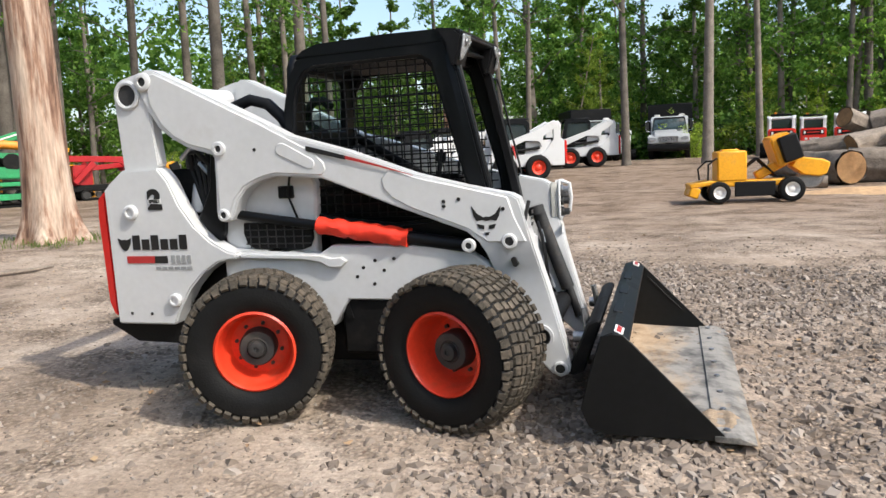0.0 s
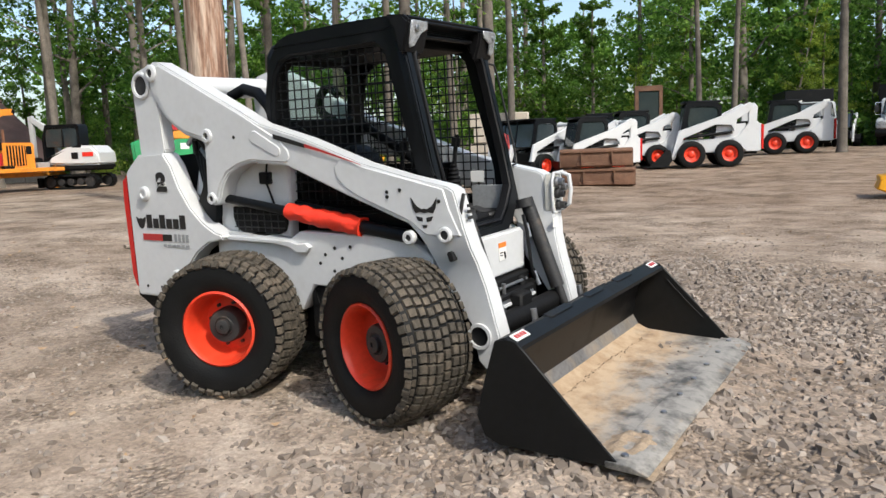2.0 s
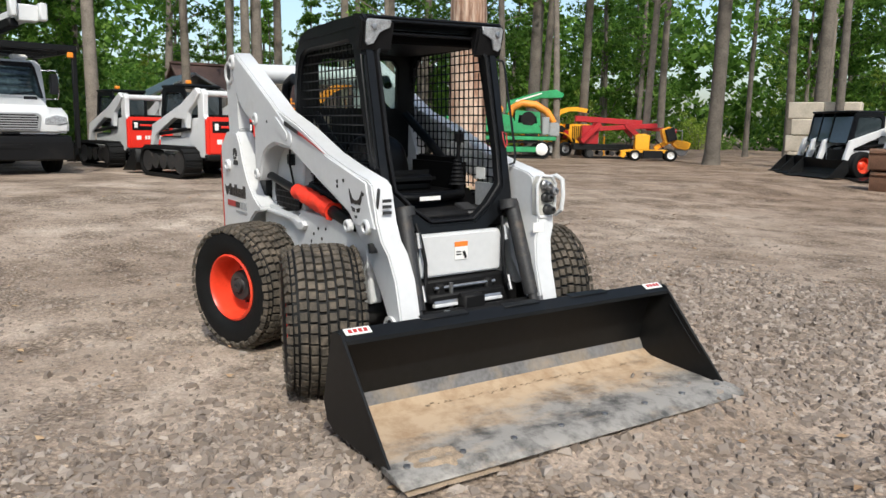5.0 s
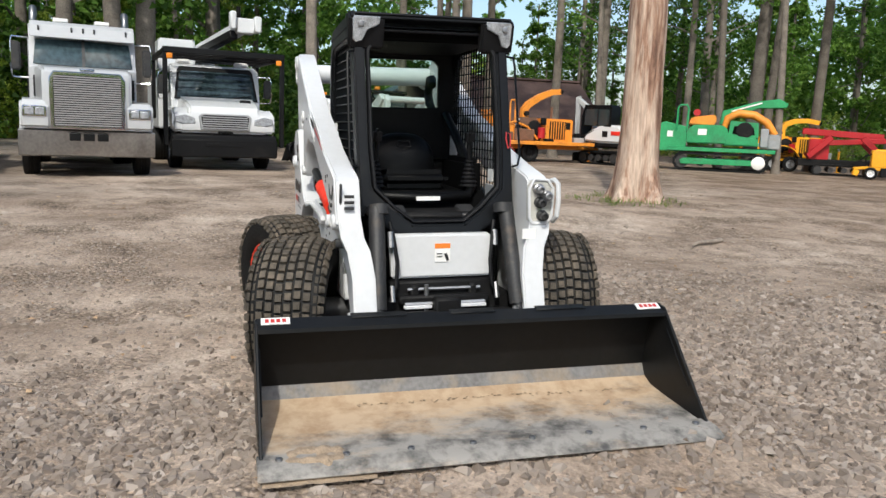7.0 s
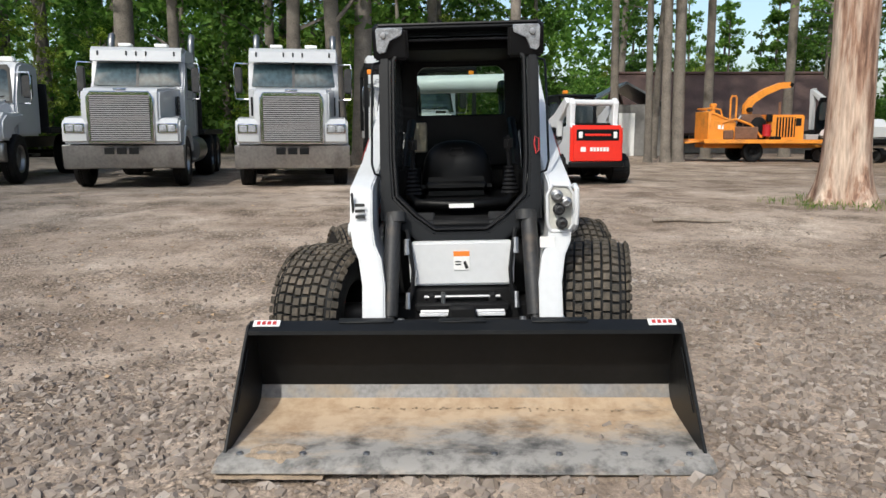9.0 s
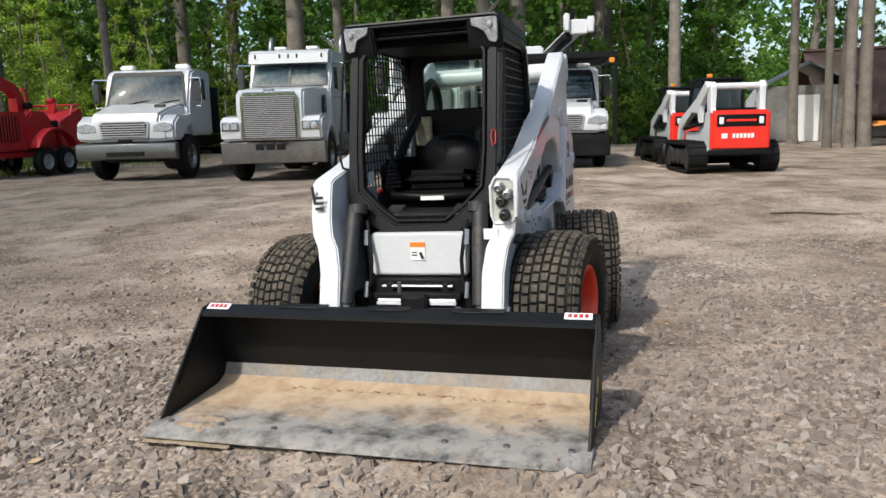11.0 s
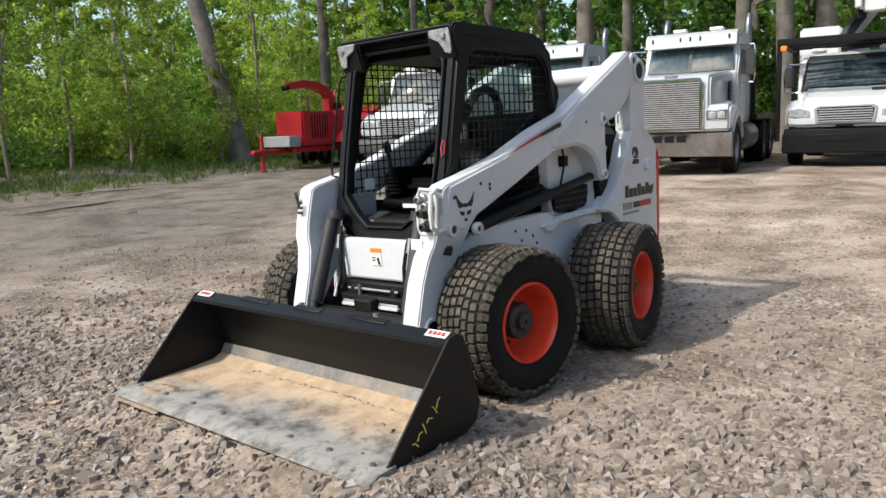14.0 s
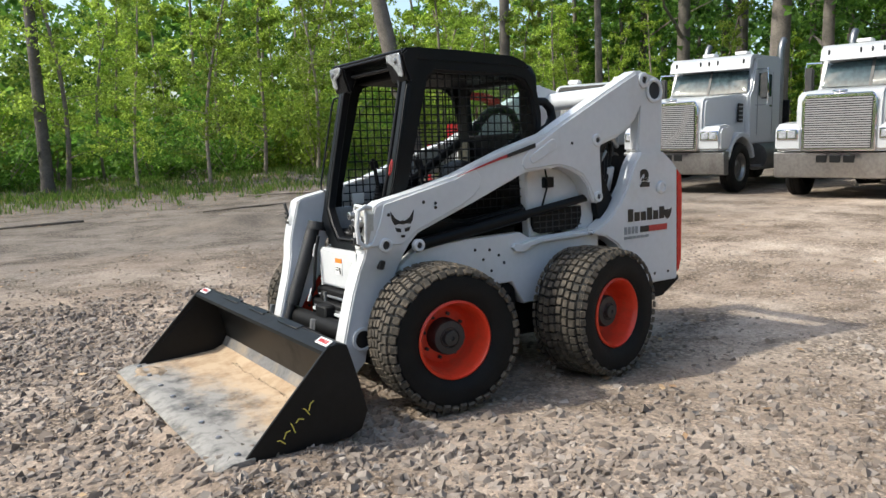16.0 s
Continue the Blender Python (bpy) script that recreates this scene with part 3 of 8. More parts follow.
for s in (-1, 1):
    def ys(a, b):
        return (s * a, s * b) if s > 0 else (s * b, s * a)

    # chassis: lower side, upper inner side, rear quarter
    part("side_plate", plate([(-0.62, 0.90), (-0.02, 0.87), (0.06, 0.915), (0.80, 0.905), (0.95, 0.80), (0.97, 0.50), (0.47, 0.46), (0.42, 0.61), (0.14, 0.61), (0.05, 0.46), (-0.62, 0.46)],
                             *ys(0.44, 0.515), bevel=0.008), M_WHITE, loader)
    part("inner_plate", plate([(-0.64, 0.82), (-0.06, 0.86), (-0.04, 1.26), (-0.14, 1.44), (-0.55, 1.40), (-0.64, 1.38)], *ys(0.38, 0.455), bevel=0.012), M_WHITE, loader)
    quarter = [(-1.345, 0.465), (-1.345, 1.265), (-1.31, 1.30), (-1.205, 1.38), (-0.965, 1.385), (-0.905, 1.31), (-0.845, 1.17), (-0.76, 1.045), (-0.66, 0.955), (-0.56, 0.90), (-0.50, 0.885),
               (-0.50, 0.855), (-0.62, 0.835), (-0.73, 0.77), (-0.82, 0.68), (-0.90, 0.56), (-0.945, 0.465)]
    part("rear_quarter_panel", plate(quarter, *ys(0.46, 0.585), bevel=0.010, segments=2), M_WHITE, loader)
    part("fender_lip", plate([(-0.50, 0.872), (0.0, 0.862), (0.06, 0.845), (0.12, 0.852), (0.15, 0.83), (0.12, 0.80), (0.05, 0.795), (0.0, 0.825), (-0.10, 0.842), (-0.50, 0.852)], *ys(0.512, 0.545), bevel=0.004), M_WHITE, loader)
    part("wheel_arch", plate(arc((-0.31, 0.42), 0.47, 10, 150, 12) + arc((-0.31, 0.42), 0.44, 150, 10, 12), *ys(0.40, 0.50)), M_BLACK_ROUGH, loader)
    # rear upright that carries the arm
    up = arc((-1.125, 1.805), 0.098, 185, 95, 6) + [(-1.04, 1.925), (-0.98, 1.925), (-0.94, 1.88), (-0.955, 1.76), (-0.985, 1.70), (-0.965, 1.40), (-1.0, 1.37), (-1.205, 1.37)]
    part("rear_upright", plate(up, *ys(0.475, 0.560), bevel=0.008, segments=2), M_WHITE, loader)
    ring = lathe([(0.060, -0.05), (0.060, 0.018), (0.072, 0.022), (0.084, 0.016), (0.086, -0.05)], 28, True)
    part("tube_end", ring, M_WHITE, loader, m=pose(-1.125, s * 0.555, 1.805, 0, 0, 0 if s > 0 else 180))
    # lift arm: beam, knee and front leg, leaning inwards below the knee
    outline = [(-1.035, 1.80), (-1.03, 1.90), (-1.0, 1.938), (-0.94, 1.935), (-0.68, 1.808), (-0.27, 1.603), (-0.13, 1.528), (0.20, 1.432), (0.58, 1.292), (0.85, 1.222), (1.085, 1.172), (1.125, 1.150), (1.14, 1.10), (1.175, 0.97),
               (1.20, 0.87), (1.215, 0.80), (1.25, 0.67), (1.28, 0.56), (1.355, 0.27), (1.345, 0.225), (1.30, 0.205), (1.255, 0.225), (1.19, 0.29), (1.175, 0.36), (1.165, 0.46), (1.10, 0.56), (1.02, 0.67), (0.965, 0.80), (0.945, 0.87), (0.91, 0.93), (0.85, 0.985),
               (0.46, 1.13), (0.06, 1.288), (-0.22, 1.312), (-0.32, 1.29), (-0.41, 1.245), (-0.465, 1.18), (-0.49, 1.11), (-0.515, 1.075), (-0.555, 1.062), (-0.592, 1.078), (-0.608, 1.12), (-0.597, 1.30), (-0.592, 1.44), (-0.66, 1.462), (-0.75, 1.488), (-0.85, 1.545), (-0.93, 1.61), (-0.985, 1.70)]
    bm = plate(outline, *ys(0.455, 0.572), bevel=0.008, segments=2)
    for v in bm.verts:
        if v.co.x > 0.9:
            v.co.y -= s * 0.062 * smooth(0.93, 0.72, v.co.z)
    bmesh.ops.triangulate(bm, faces=[f for f in bm.faces if len(f.verts) > 4])
    arm = part("lift_arm", bm, M_WHITE, loader, "white painted steel lift arm", 30)
    part("overlay_plate", plate([(-0.13, 1.512), (-0.27, 1.588), (-0.68, 1.793), (-0.93, 1.915), (-0.985, 1.90), (-0.97, 1.74), (-0.91, 1.63), (-0.84, 1.562), (-0.74, 1.507), (-0.583, 1.465), (-0.578, 1.30), (-0.585, 1.12), (-0.53, 1.085), (-0.485, 1.19), (-0.42, 1.262), (-0.32, 1.306), (-0.22, 1.328), (0.06, 1.308), (0.085, 1.335), (0.075, 1.375), (0.02, 1.43)], *ys(0.565, 0.579), bevel=0.005), M_WHITE, arm)
    part("overlay_plate", plate([(0.40, 1.275), (0.45, 1.33), (0.58, 1.278), (1.07, 1.16), (1.10, 1.06), (1.16, 0.93), (0.96, 0.93), (0.86, 1.0), (0.55, 1.12), (0.46, 1.17), (0.41, 1.22)], *ys(0.565, 0.578), bevel=0.005), M_WHITE, arm)
    pocket = arc((-0.165, 1.455), 0.036, 60, 250, 8) + arc((-0.005, 1.372), 0.030, 250, 420, 8)
    part("recess", plate(pocket, *ys(0.574, 0.5845), bevel=0.004), M_WHITE, arm)
    for x, z, r, hole in ((-1.0, 1.872, 0.052, 0.026), (-0.55, 1.475, 0.042, 0.020), (-0.555, 1.105, 0.036, 0.019), (1.072, 0.935, 0.040, 0.024), (0.858, 0.915, 0.036, 0.018), (1.30, 0.255, 0.038, 0.026), (-0.53, 1.66, 0.0, 0.0)):
        if r:
            y0 = s * (0.572 - 0.062 * smooth(0.93, 0.72, z) * (x > 0.9))
            part("pivot_boss", lathe([(r, -0.01), (r, 0.016), (r * 0.85, 0.022), (hole, 0.022), (hole, 0.004), (0, 0.004)], 24), M_WHITE, arm, m=pose(x, y0, z, 0, 0, 0 if s > 0 else 180))
            part("pin", lathe([(hole * 0.98, 0), (hole * 0.98, 0.010), (hole * 0.5, 0.012), (0, 0.012)], 16), M_GREY_DARK, arm, m=pose(x, y0, z, 0, 0, 0 if s > 0 else 180))
    part("slot", plate(arc((1.088, 0.838), 0.014, 0, 180, 6) + arc((1.096, 0.815), 0.014, 180, 360, 6), *ys(0.53, 0.5745)), M_DECAL_BLACK, arm)
    part("lower_hole", lathe([(0.052, 0.0), (0.052, 0.004), (0.0, 0.004)], 24), M_DECAL_BLACK, arm, m=pose(1.205, s * 0.5085, 0.42, 0, 0, 0 if s > 0 else 180))
    part("tube_ring", lathe([(0.050, -0.01), (0.050, 0.016), (0.066, 0.016), (0.066, -0.01)], 24, True), M_WHITE, arm, m=pose(1.205, s * 0.5085, 0.42, 0, 0, 0 if s > 0 else 180))
    for i, (x, z) in enumerate(((0.815, 1.155), (0.735, 1.145), (0.735, 1.12), (1.045, 1.10), (-0.33, 1.46), (0.24, 0.79), (0.30, 0.70), (0.36, 0.775), (0.31, 0.83), (0.42, 0.84), (0.20, 0.74), (-1.24, 0.53), (-1.10, 0.53))):
        y = 0.585 if x < -1 else (0.515 if z < 0.9 else 0.579)
        part("bolt_hole", lathe([(0.010, 0.0), (0.010, 0.0025), (0, 0.0025)], 10), M_DECAL_BLACK, loader, m=pose(x, s * y, z, 0, 0, 0 if s > 0 else 180))
    # stripe on the arm's upper edge
    def along(t, off):
        x = -0.02 + 0.60 * t
        z = 1.455 - 0.180 * t + 0.006 * math.sin(t * 3.1)
        return (x, z + off)
    black_end, red_end = [along(t / 8, 0.012) for t in range(0, 4)], [along(t / 8, 0.012) for t in range(3, 9)]
    part("stripe", plate(black_end + [along(t / 8, -0.016 + 0.002 * t) for t in range(3, -1, -1)], *ys(0.5795, 0.5825)), M_DECAL_BLACK, arm)
    part("stripe", plate(red_end + [along(t / 8, -0.016 + 0.0032 * t) for t in range(8, 2, -1)], *ys(0.5795, 0.5825)), M_DECAL_RED, arm)
    # front emblem, kept a plain dark shape, and the plain bars that stand for lettering
    for em in ([(0.880, 1.118), (0.912, 1.076), (0.942, 1.060), (0.957, 1.064), (0.972, 1.060), (1.002, 1.076), (1.034, 1.118), (1.024, 1.066), (1.008, 1.040), (0.980, 1.046), (0.957, 1.040), (0.934, 1.046), (0.906, 1.040), (0.890, 1.066)],
               [(0.906, 1.026), (0.946, 1.018), (0.944, 0.998), (0.918, 1.002)], [(1.008, 1.026), (0.968, 1.018), (0.970, 0.998), (0.996, 1.002)],
               [(0.942, 0.982), (0.972, 0.982), (0.966, 0.968), (0.948, 0.968)]):
        part("emblem", plate(em, *ys(0.578, 0.581)), M_DECAL_BLACK, arm)
    part("emblem", plate([(-1.283, 0.985), (-1.255, 0.972), (-1.236, 0.976), (-1.217, 0.972), (-1.189, 0.985), (-1.197, 0.950), (-1.215, 0.918), (-1.236, 0.906), (-1.257, 0.918), (-1.275, 0.950)], *ys(0.585, 0.588)), M_DECAL_BLACK, loader)
    bars = [(-1.155 + i * 0.0635, 0.945 + (0.012 if i in (0, 2, 5) else 0), 0.050, 0.086 if i in (0, 2, 5) else 0.062) for i in range(6)]
    if s > 0:
        bars = [(-1.175 + i * 0.0635, z, w, h) for i, (x, z, w, h) in enumerate(bars)]
    part("lettering", boxes([((x, s * 0.587, z), (w, 0.004, h)) for x, z, w, h in bars]), M_DECAL_BLACK, loader, "black bars of a maker's decal")
    part("decal_bar", boxes([((-1.135, s * 0.587, 0.855), (0.19, 0.004, 0.042))]), M_DECAL_RED, loader)
    part("decal_bar", boxes([((-0.995, s * 0.587, 0.855), (0.085, 0.004, 0.042))]), M_DECAL_BLACK, loader)
    part("lettering", boxes([((-0.915 + i * 0.036, s * 0.587, 0.855), (0.024, 0.004, 0.05)) for i in range(4)]), M_GREY, loader)
    part("lettering", boxes([((-1.02 + i * 0.042, s * 0.587, 0.805), (0.034, 0.004, 0.018)) for i in range(6)]), M_GREY, loader)
    # tail light strip
    part("tail_light", plate([(-1.352, 1.262), (-1.405, 1.215), (-1.415, 1.10), (-1.405, 0.60), (-1.375, 0.515), (-1.349, 0.515)], *ys(0.43, 0.575), bevel=0.008, segments=2), M_TAIL, loader, "tall red tail light strip")
    # bosses on the quarter panel
    for x, z, r in ((-1.165, 1.135, 0.045), (-0.925, 0.615, 0.040)):
        part("boss", lathe([(r, -0.01), (r, 0.018), (r * 0.8, 0.026), (r * 0.55, 0.026), (r * 0.5, 0.018), (0, 0.018)], 24), M_WHITE, loader, m=pose(x, s * 0.585, z, 0, 0, 0 if s > 0 else 180))
    # black bent link between arm and chassis
    part("link", plate([(-0.665, 1.44), (-0.625, 1.45), (-0.595, 1.40), (-0.60, 1.15), (-0.62, 0.99), (-0.65, 0.935), (-0.72, 0.995), (-0.78, 1.08), (-0.745, 1.14), (-0.69, 1.25)], *ys(0.445, 0.50), bevel=0.008), M_BLACK, loader)
    # hoses and filter in the gap behind the arm
    for k in range(4):
        part("hose", tube([(-0.88 + 0.05 * k, s * (0.36 + 0.02 * k), 1.50), (-0.86 + 0.05 * k, s * (0.40 + 0.015 * k), 1.38), (-0.80 + 0.03 * k, s * (0.42 + 0.01 * k), 1.22), (-0.74 + 0.02 * k, s * 0.43, 1.05), (-0.70, s * 0.42, 0.93)], 0.015, 8), M_PLASTIC, loader)
    part("filter", lathe([(0.0, -0.10), (0.05, -0.10), (0.055, -0.09), (0.055, 0.09), (0.05, 0.10), (0.0, 0.10)], 18), M_WHITE, loader, "white oil filter", m=pose(-0.83, s * 0.37, 1.20, 75, 0, 0))
    part("hydraulic_fitting", rods([((-0.90, s * 0.43, 1.43), (-0.82, s * 0.44, 1.49), 0.016)], 8), M_STEEL, loader)
    part("hydraulic_fitting", rods([((-0.78, s * 0.43, 1.40), (-0.72, s * 0.44, 1.34), 0.016)], 8), M_STEEL, loader)
    # lift cylinder
    rod_a, rod_b = Vector((-0.52, s * 0.505, 1.10)), Vector((0.83, s * 0.505, 0.905))
    part("lift_cylinder", rods([(rod_a, rod_a.lerp(rod_b, 0.42), 0.027), (rod_a.lerp(rod_b, 0.40), rod_b, 0.037)], 18), M_BLACK, loader, "black hydraulic lift cylinder")
    if s < 0:
        a, b = rod_a.lerp(rod_b, 0.375), rod_a.lerp(rod_b, 0.765)
        bm = bmesh.new()
        add_tube(bm, [a.lerp(b, q / 14) for q in range(15)], [0.050 + 0.004 * math.sin(q * 2.3) for q in range(15)], 14)
        for v in bm.verts:
            v.co += Vector((noise.noise(v.co * 30), noise.noise(v.co * 30 + Vector((9, 0, 0))), noise.noise(v.co * 30 + Vector((0, 9, 0))))) * 0.012
        part("cylinder_sleeve", bm, M_SLEEVE, loader, "bright red wrap round the lift cylinder")
    # grille opening in the side
    gr = [(-0.50, 1.045), (-0.505, 0.985), (-0.485, 0.925), (-0.44, 0.895), (-0.14, 0.887), (-0.09, 0.905), (-0.07, 0.95), (-0.07, 1.035)]
    part("vent_recess", plate(gr, *ys(0.455, 0.478), bevel=0.004), M_BLACK_ROUGH, loader)
    part("vent_grille", rods([((x, s * 0.48, 0.90), (x, s * 0.48, 1.035), 0.004) for x in np.arange(-0.46, -0.08, 0.055)] + [((-0.49, s * 0.48, z), (-0.08, s * 0.48, z), 0.004) for z in (0.925, 0.965, 1.005)], 6), M_GREY_DARK, loader)
    # tilt cylinders in front, under the cab
    part("tilt_cylinder", rods([((1.06, s * 0.355, 1.005), (1.235, s * 0.375, 0.50), 0.042), ((1.235, s * 0.375, 0.52), (1.30, s * 0.38, 0.32), 0.026), ((1.052, s * 0.34, 1.02), (1.064, s * 0.34, 0.97), 0.052)], 18), M_GREY_DARK, loader, "black hydraulic tilt cylinder")
    part("hose", tube([(1.07, s * 0.285, 0.93), (1.10, s * 0.27, 0.84), (1.12, s * 0.255, 0.72), (1.13, s * 0.262, 0.60), (1.15, s * 0.30, 0.52)], 0.011, 8), M_PLASTIC, loader)
    part("hydraulic_fitting", rods([((1.085, s * 0.285, 0.88), (1.105, s * 0.285, 0.80), 0.017)], 8), M_STEEL, loader)
    part("hydraulic_fitting", rods([((1.13, s * 0.285, 0.60), (1.16, s * 0.285, 0.52), 0.013)], 8), M_STEEL, loader)

# parts on the middle line
# solid dark caps whose colour stands for the shade inside the tube ends
for s in (-1, 1):
    part("tube_bore", rods([((-1.125, s * 0.550, 1.805), (-1.125, s * 0.5625, 1.805), 0.0595)], 24), M_BORE, loader)
part("cross_tube", rods([((-1.125, -0.50, 1.805), (-1.125, 0.50, 1.805), 0.07)], 24), M_WHITE, loader, "white cross tube between the arms")
part("engine_hood", plate([(-1.33, 1.20), (-1.30, 1.30), (-1.10, 1.36), (-0.45, 1.40), (-0.25, 1.34), (-0.25, 1.05), (-1.33, 1.05)], -0.40, 0.40, bevel=0.02, segments=2), M_BLACK_ROUGH, loader, "black engine hood")
part("tailgate", plate([(-1.355, 0.48), (-1.385, 0.60), (-1.39, 1.15), (-1.35, 1.25), (-1.30, 1.25), (-1.30, 0.48)], -0.43, 0.43, bevel=0.012), M_WHITE, loader, "white rear door")
part("engine_bay", boxes([((-0.75, 0, 0.88), (1.1, 0.75, 0.62))], 0.02), M_BLACK_ROUGH, loader)
part("rear_bumper", plate([(-1.465, 0.470), (-1.465, 0.435), (-1.29, 0.335), (-0.90, 0.325), (-0.90, 0.462), (-1.36, 0.470)], -0.50, 0.50, bevel=0.006), M_BLACK_ROUGH, loader, "black rear bumper")
part("belly_frame", boxes([((0.05, 0, 0.38), (2.1, 0.78, 0.32)), ((0.26, 0, 0.45), (0.36, 0.98, 0.32)), ((0.45, 0, 0.75), (0.95, 0.74, 0.42))], 0.02), M_BLACK_ROUGH, loader)
for x in (0.83, -0.30):
    part("axle", rods([((x, -0.72, 0.418), (x, 0.72, 0.418), 0.07)], 16), M_GREY_DARK, loader)
part("hose_loop", tube([(-0.24, 0.27, 1.70), (-0.29, 0.28, 1.745), (-0.36, 0.285, 1.745), (-0.41, 0.29, 1.70), (-0.425, 0.29, 1.64), (-0.39, 0.29, 1.58), (-0.31, 0.29, 1.54), (-0.24, 0.285, 1.45)], 0.030, 12), M_PLASTIC, loader, "black ribbed hose bundle")
part("hose_loop", tube([(-0.22, -0.34, 1.54), (-0.27, -0.335, 1.63), (-0.36, -0.33, 1.715), (-0.47, -0.33, 1.745), (-0.58, -0.33, 1.71), (-0.63, -0.33, 1.62), (-0.62, -0.33, 1.50), (-0.58, -0.33, 1.40)], 0.034, 12), M_PLASTIC, loader, "black ribbed hose bundle")
part("exhaust", rods([((-0.85, 0.2, 1.36), (-0.85, 0.2, 1.52), 0.045)], 16), M_STEEL, loader)
for s in (-1, 1):
    part("rear_hoses", add_tube(add_tube(bmesh.new(), [(-0.85, s * 0.40, 1.36), (-0.84, s * 0.43, 1.46), (-0.78, s * 0.45, 1.47), (-0.70, s * 0.44, 1.38), (-0.68, s * 0.42, 1.25)], 0.018),
                               [(-0.90, s * 0.36, 1.34), (-0.88, s * 0.38, 1.43), (-0.74, s * 0.42, 1.43), (-0.66, s * 0.42, 1.33)], 0.015), M_PLASTIC, loader)
    part("valve_block", boxes([((-0.84, s * 0.38, 1.40), (0.10, 0.07, 0.07))], 0.008), M_GREY_DARK, loader)
    part("valve_block", boxes([((-0.70, s * 0.40, 1.40), (0.07, 0.06, 0.06))], 0.008), M_GREY_DARK, loader)
    part("cable", tube([(-0.10, s * 0.47, 1.33), (-0.18, s * 0.485, 1.30), (-0.20, s * 0.485, 1.20), (-0.15, s * 0.48, 1.06)], 0.007, 6), M_PLASTIC, loader)
    part("side_box", boxes([((-0.22, s * 0.463, 1.215), (0.09, 0.03, 0.07))], 0.006), M_BLACK, loader)

# cab: two side frames, front frame, rear frame, roof
side_outer = [(-0.215, 1.32), (-0.215, 1.66), (-0.172, 1.86), (-0.11, 1.945), (0.0, 1.988), (0.70, 2.005), (0.755, 1.975), (0.805, 1.75), (0.875, 1.45), (0.94, 1.18), (0.99, 0.95), (0.40, 0.92), (-0.215, 1.02)]
side_inner = [(-0.145, 1.32), (-0.145, 1.62), (-0.110, 1.79), (-0.065, 1.855), (0.0, 1.882), (0.60, 1.893), (0.652, 1.86), (0.705, 1.66), (0.765, 1.43), (0.825, 1.20), (0.835, 1.06), (0.40, 1.02), (-0.145, 1.09)]
for s in (-1, 1):
    lo, hi = (0.385, 0.435) if s > 0 else (-0.435, -0.385)
    frame_part = part("cab_side_frame", bevelled(add_ring(bmesh.new(), side_outer, side_inner, lambda p, h: (p[0], h, p[1]), lo, hi), 0.018, 3), M_BLACK, loader, "black steel cab side frame")
    wires = []
    for x in np.arange(-0.11, 0.83, 0.052):
        top = 1.90 if x < 0.63 else 1.90 - (x - 0.63) * 3.9
        wires.append(((x, s * 0.395, 1.06), (x, s * 0.395, max(1.1, top)), 0.0044))
    for z in np.arange(1.08, 1.89, 0.052):
        wires.append(((-0.15, s * 0.400, z), (0.845 - max(0.0, z - 1.06) * 0.235, s * 0.400, z), 0.0044))
    part("mesh_screen", rods(wires, 5), M_BLACK, frame_part, "black welded wire mesh")
    part("door_loop", tube([(0.79, s * 0.43, 1.82), (0.82, s * 0.465, 1.81), (0.835, s * 0.47, 1.76), (0.94, s * 0.475, 1.27), (0.95, s * 0.46, 1.22), (0.94, s * 0.43, 1.21)], 0.007, 6), M_BLACK, loader)


def front_x(z):
    return 0.765 + (1.95 - z) * 0.215


front_outer = [(-0.435, 1.30), (-0.435, 1.90), (-0.40, 1.985), (0.40, 1.985), (0.435, 1.90), (0.435, 1.30), (0.43, 1.02), (0.30, 0.90), (0.18, 0.825), (-0.18, 0.825), (-0.30, 0.90), (-0.43, 1.02)]
front_inner = [(-0.372, 1.30), (-0.372, 1.84), (-0.30, 1.952), (0.30, 1.952), (0.372, 1.84), (0.372, 1.30), (0.360, 1.09), (0.255, 0.985), (0.145, 0.905), (-0.145, 0.905), (-0.255, 0.985), (-0.360, 1.09)]
front = part("cab_front_frame", bevelled(add_ring(bmesh.new(), front_outer, front_inner, lambda p, h: (front_x(p[1]) + h, p[0], p[1]), -0.05, 0.012), 0.012, 2), M_BLACK, loader, "black steel door frame of the cab")
lip_o = [(p[0] * 0.985, 1.38 + (p[1] - 1.38) * 0.985) for p in front_inner]
lip_i = [(p[0] * 0.93, 1.38 + (p[1] - 1.38) * 0.955) for p in front_inner]
part("door_seal", bevelled(add_ring(bmesh.new(), lip_o, lip_i, lambda p, h: (front_x(p[1]) + h, p[0], p[1]), -0.035, 0.020), 0.006), M_PLASTIC, front, "black rubber door seal")
rear_outer = [(-0.43, 1.20), (-0.43, 1.90), (-0.38, 1.97), (0.38, 1.97), (0.43, 1.90), (0.43, 1.20)]
rear_inner = [(-0.29, 1.545), (-0.29, 1.82), (-0.25, 1.86), (0.25, 1.86), (0.29, 1.82), (0.29, 1.545)]
part("cab_rear_frame", bevelled(add_ring(bmesh.new(), rear_outer, rear_inner, lambda p, h: (-0.20 + (p[1] - 1.5) * 0.06 + h, p[0], p[1]), 0.0, 0.05), 0.01), M_BLACK, loader, "black cab back wall with a window opening")
part("rear_pane", plate([(-0.30, 1.54), (-0.30, 1.83), (-0.26, 1.87), (0.26, 1.87), (0.30, 1.83), (0.30, 1.54)], -0.178, -0.172, "x"), M_TINTED, loader, "green-tinted rear window").visible_shadow = False
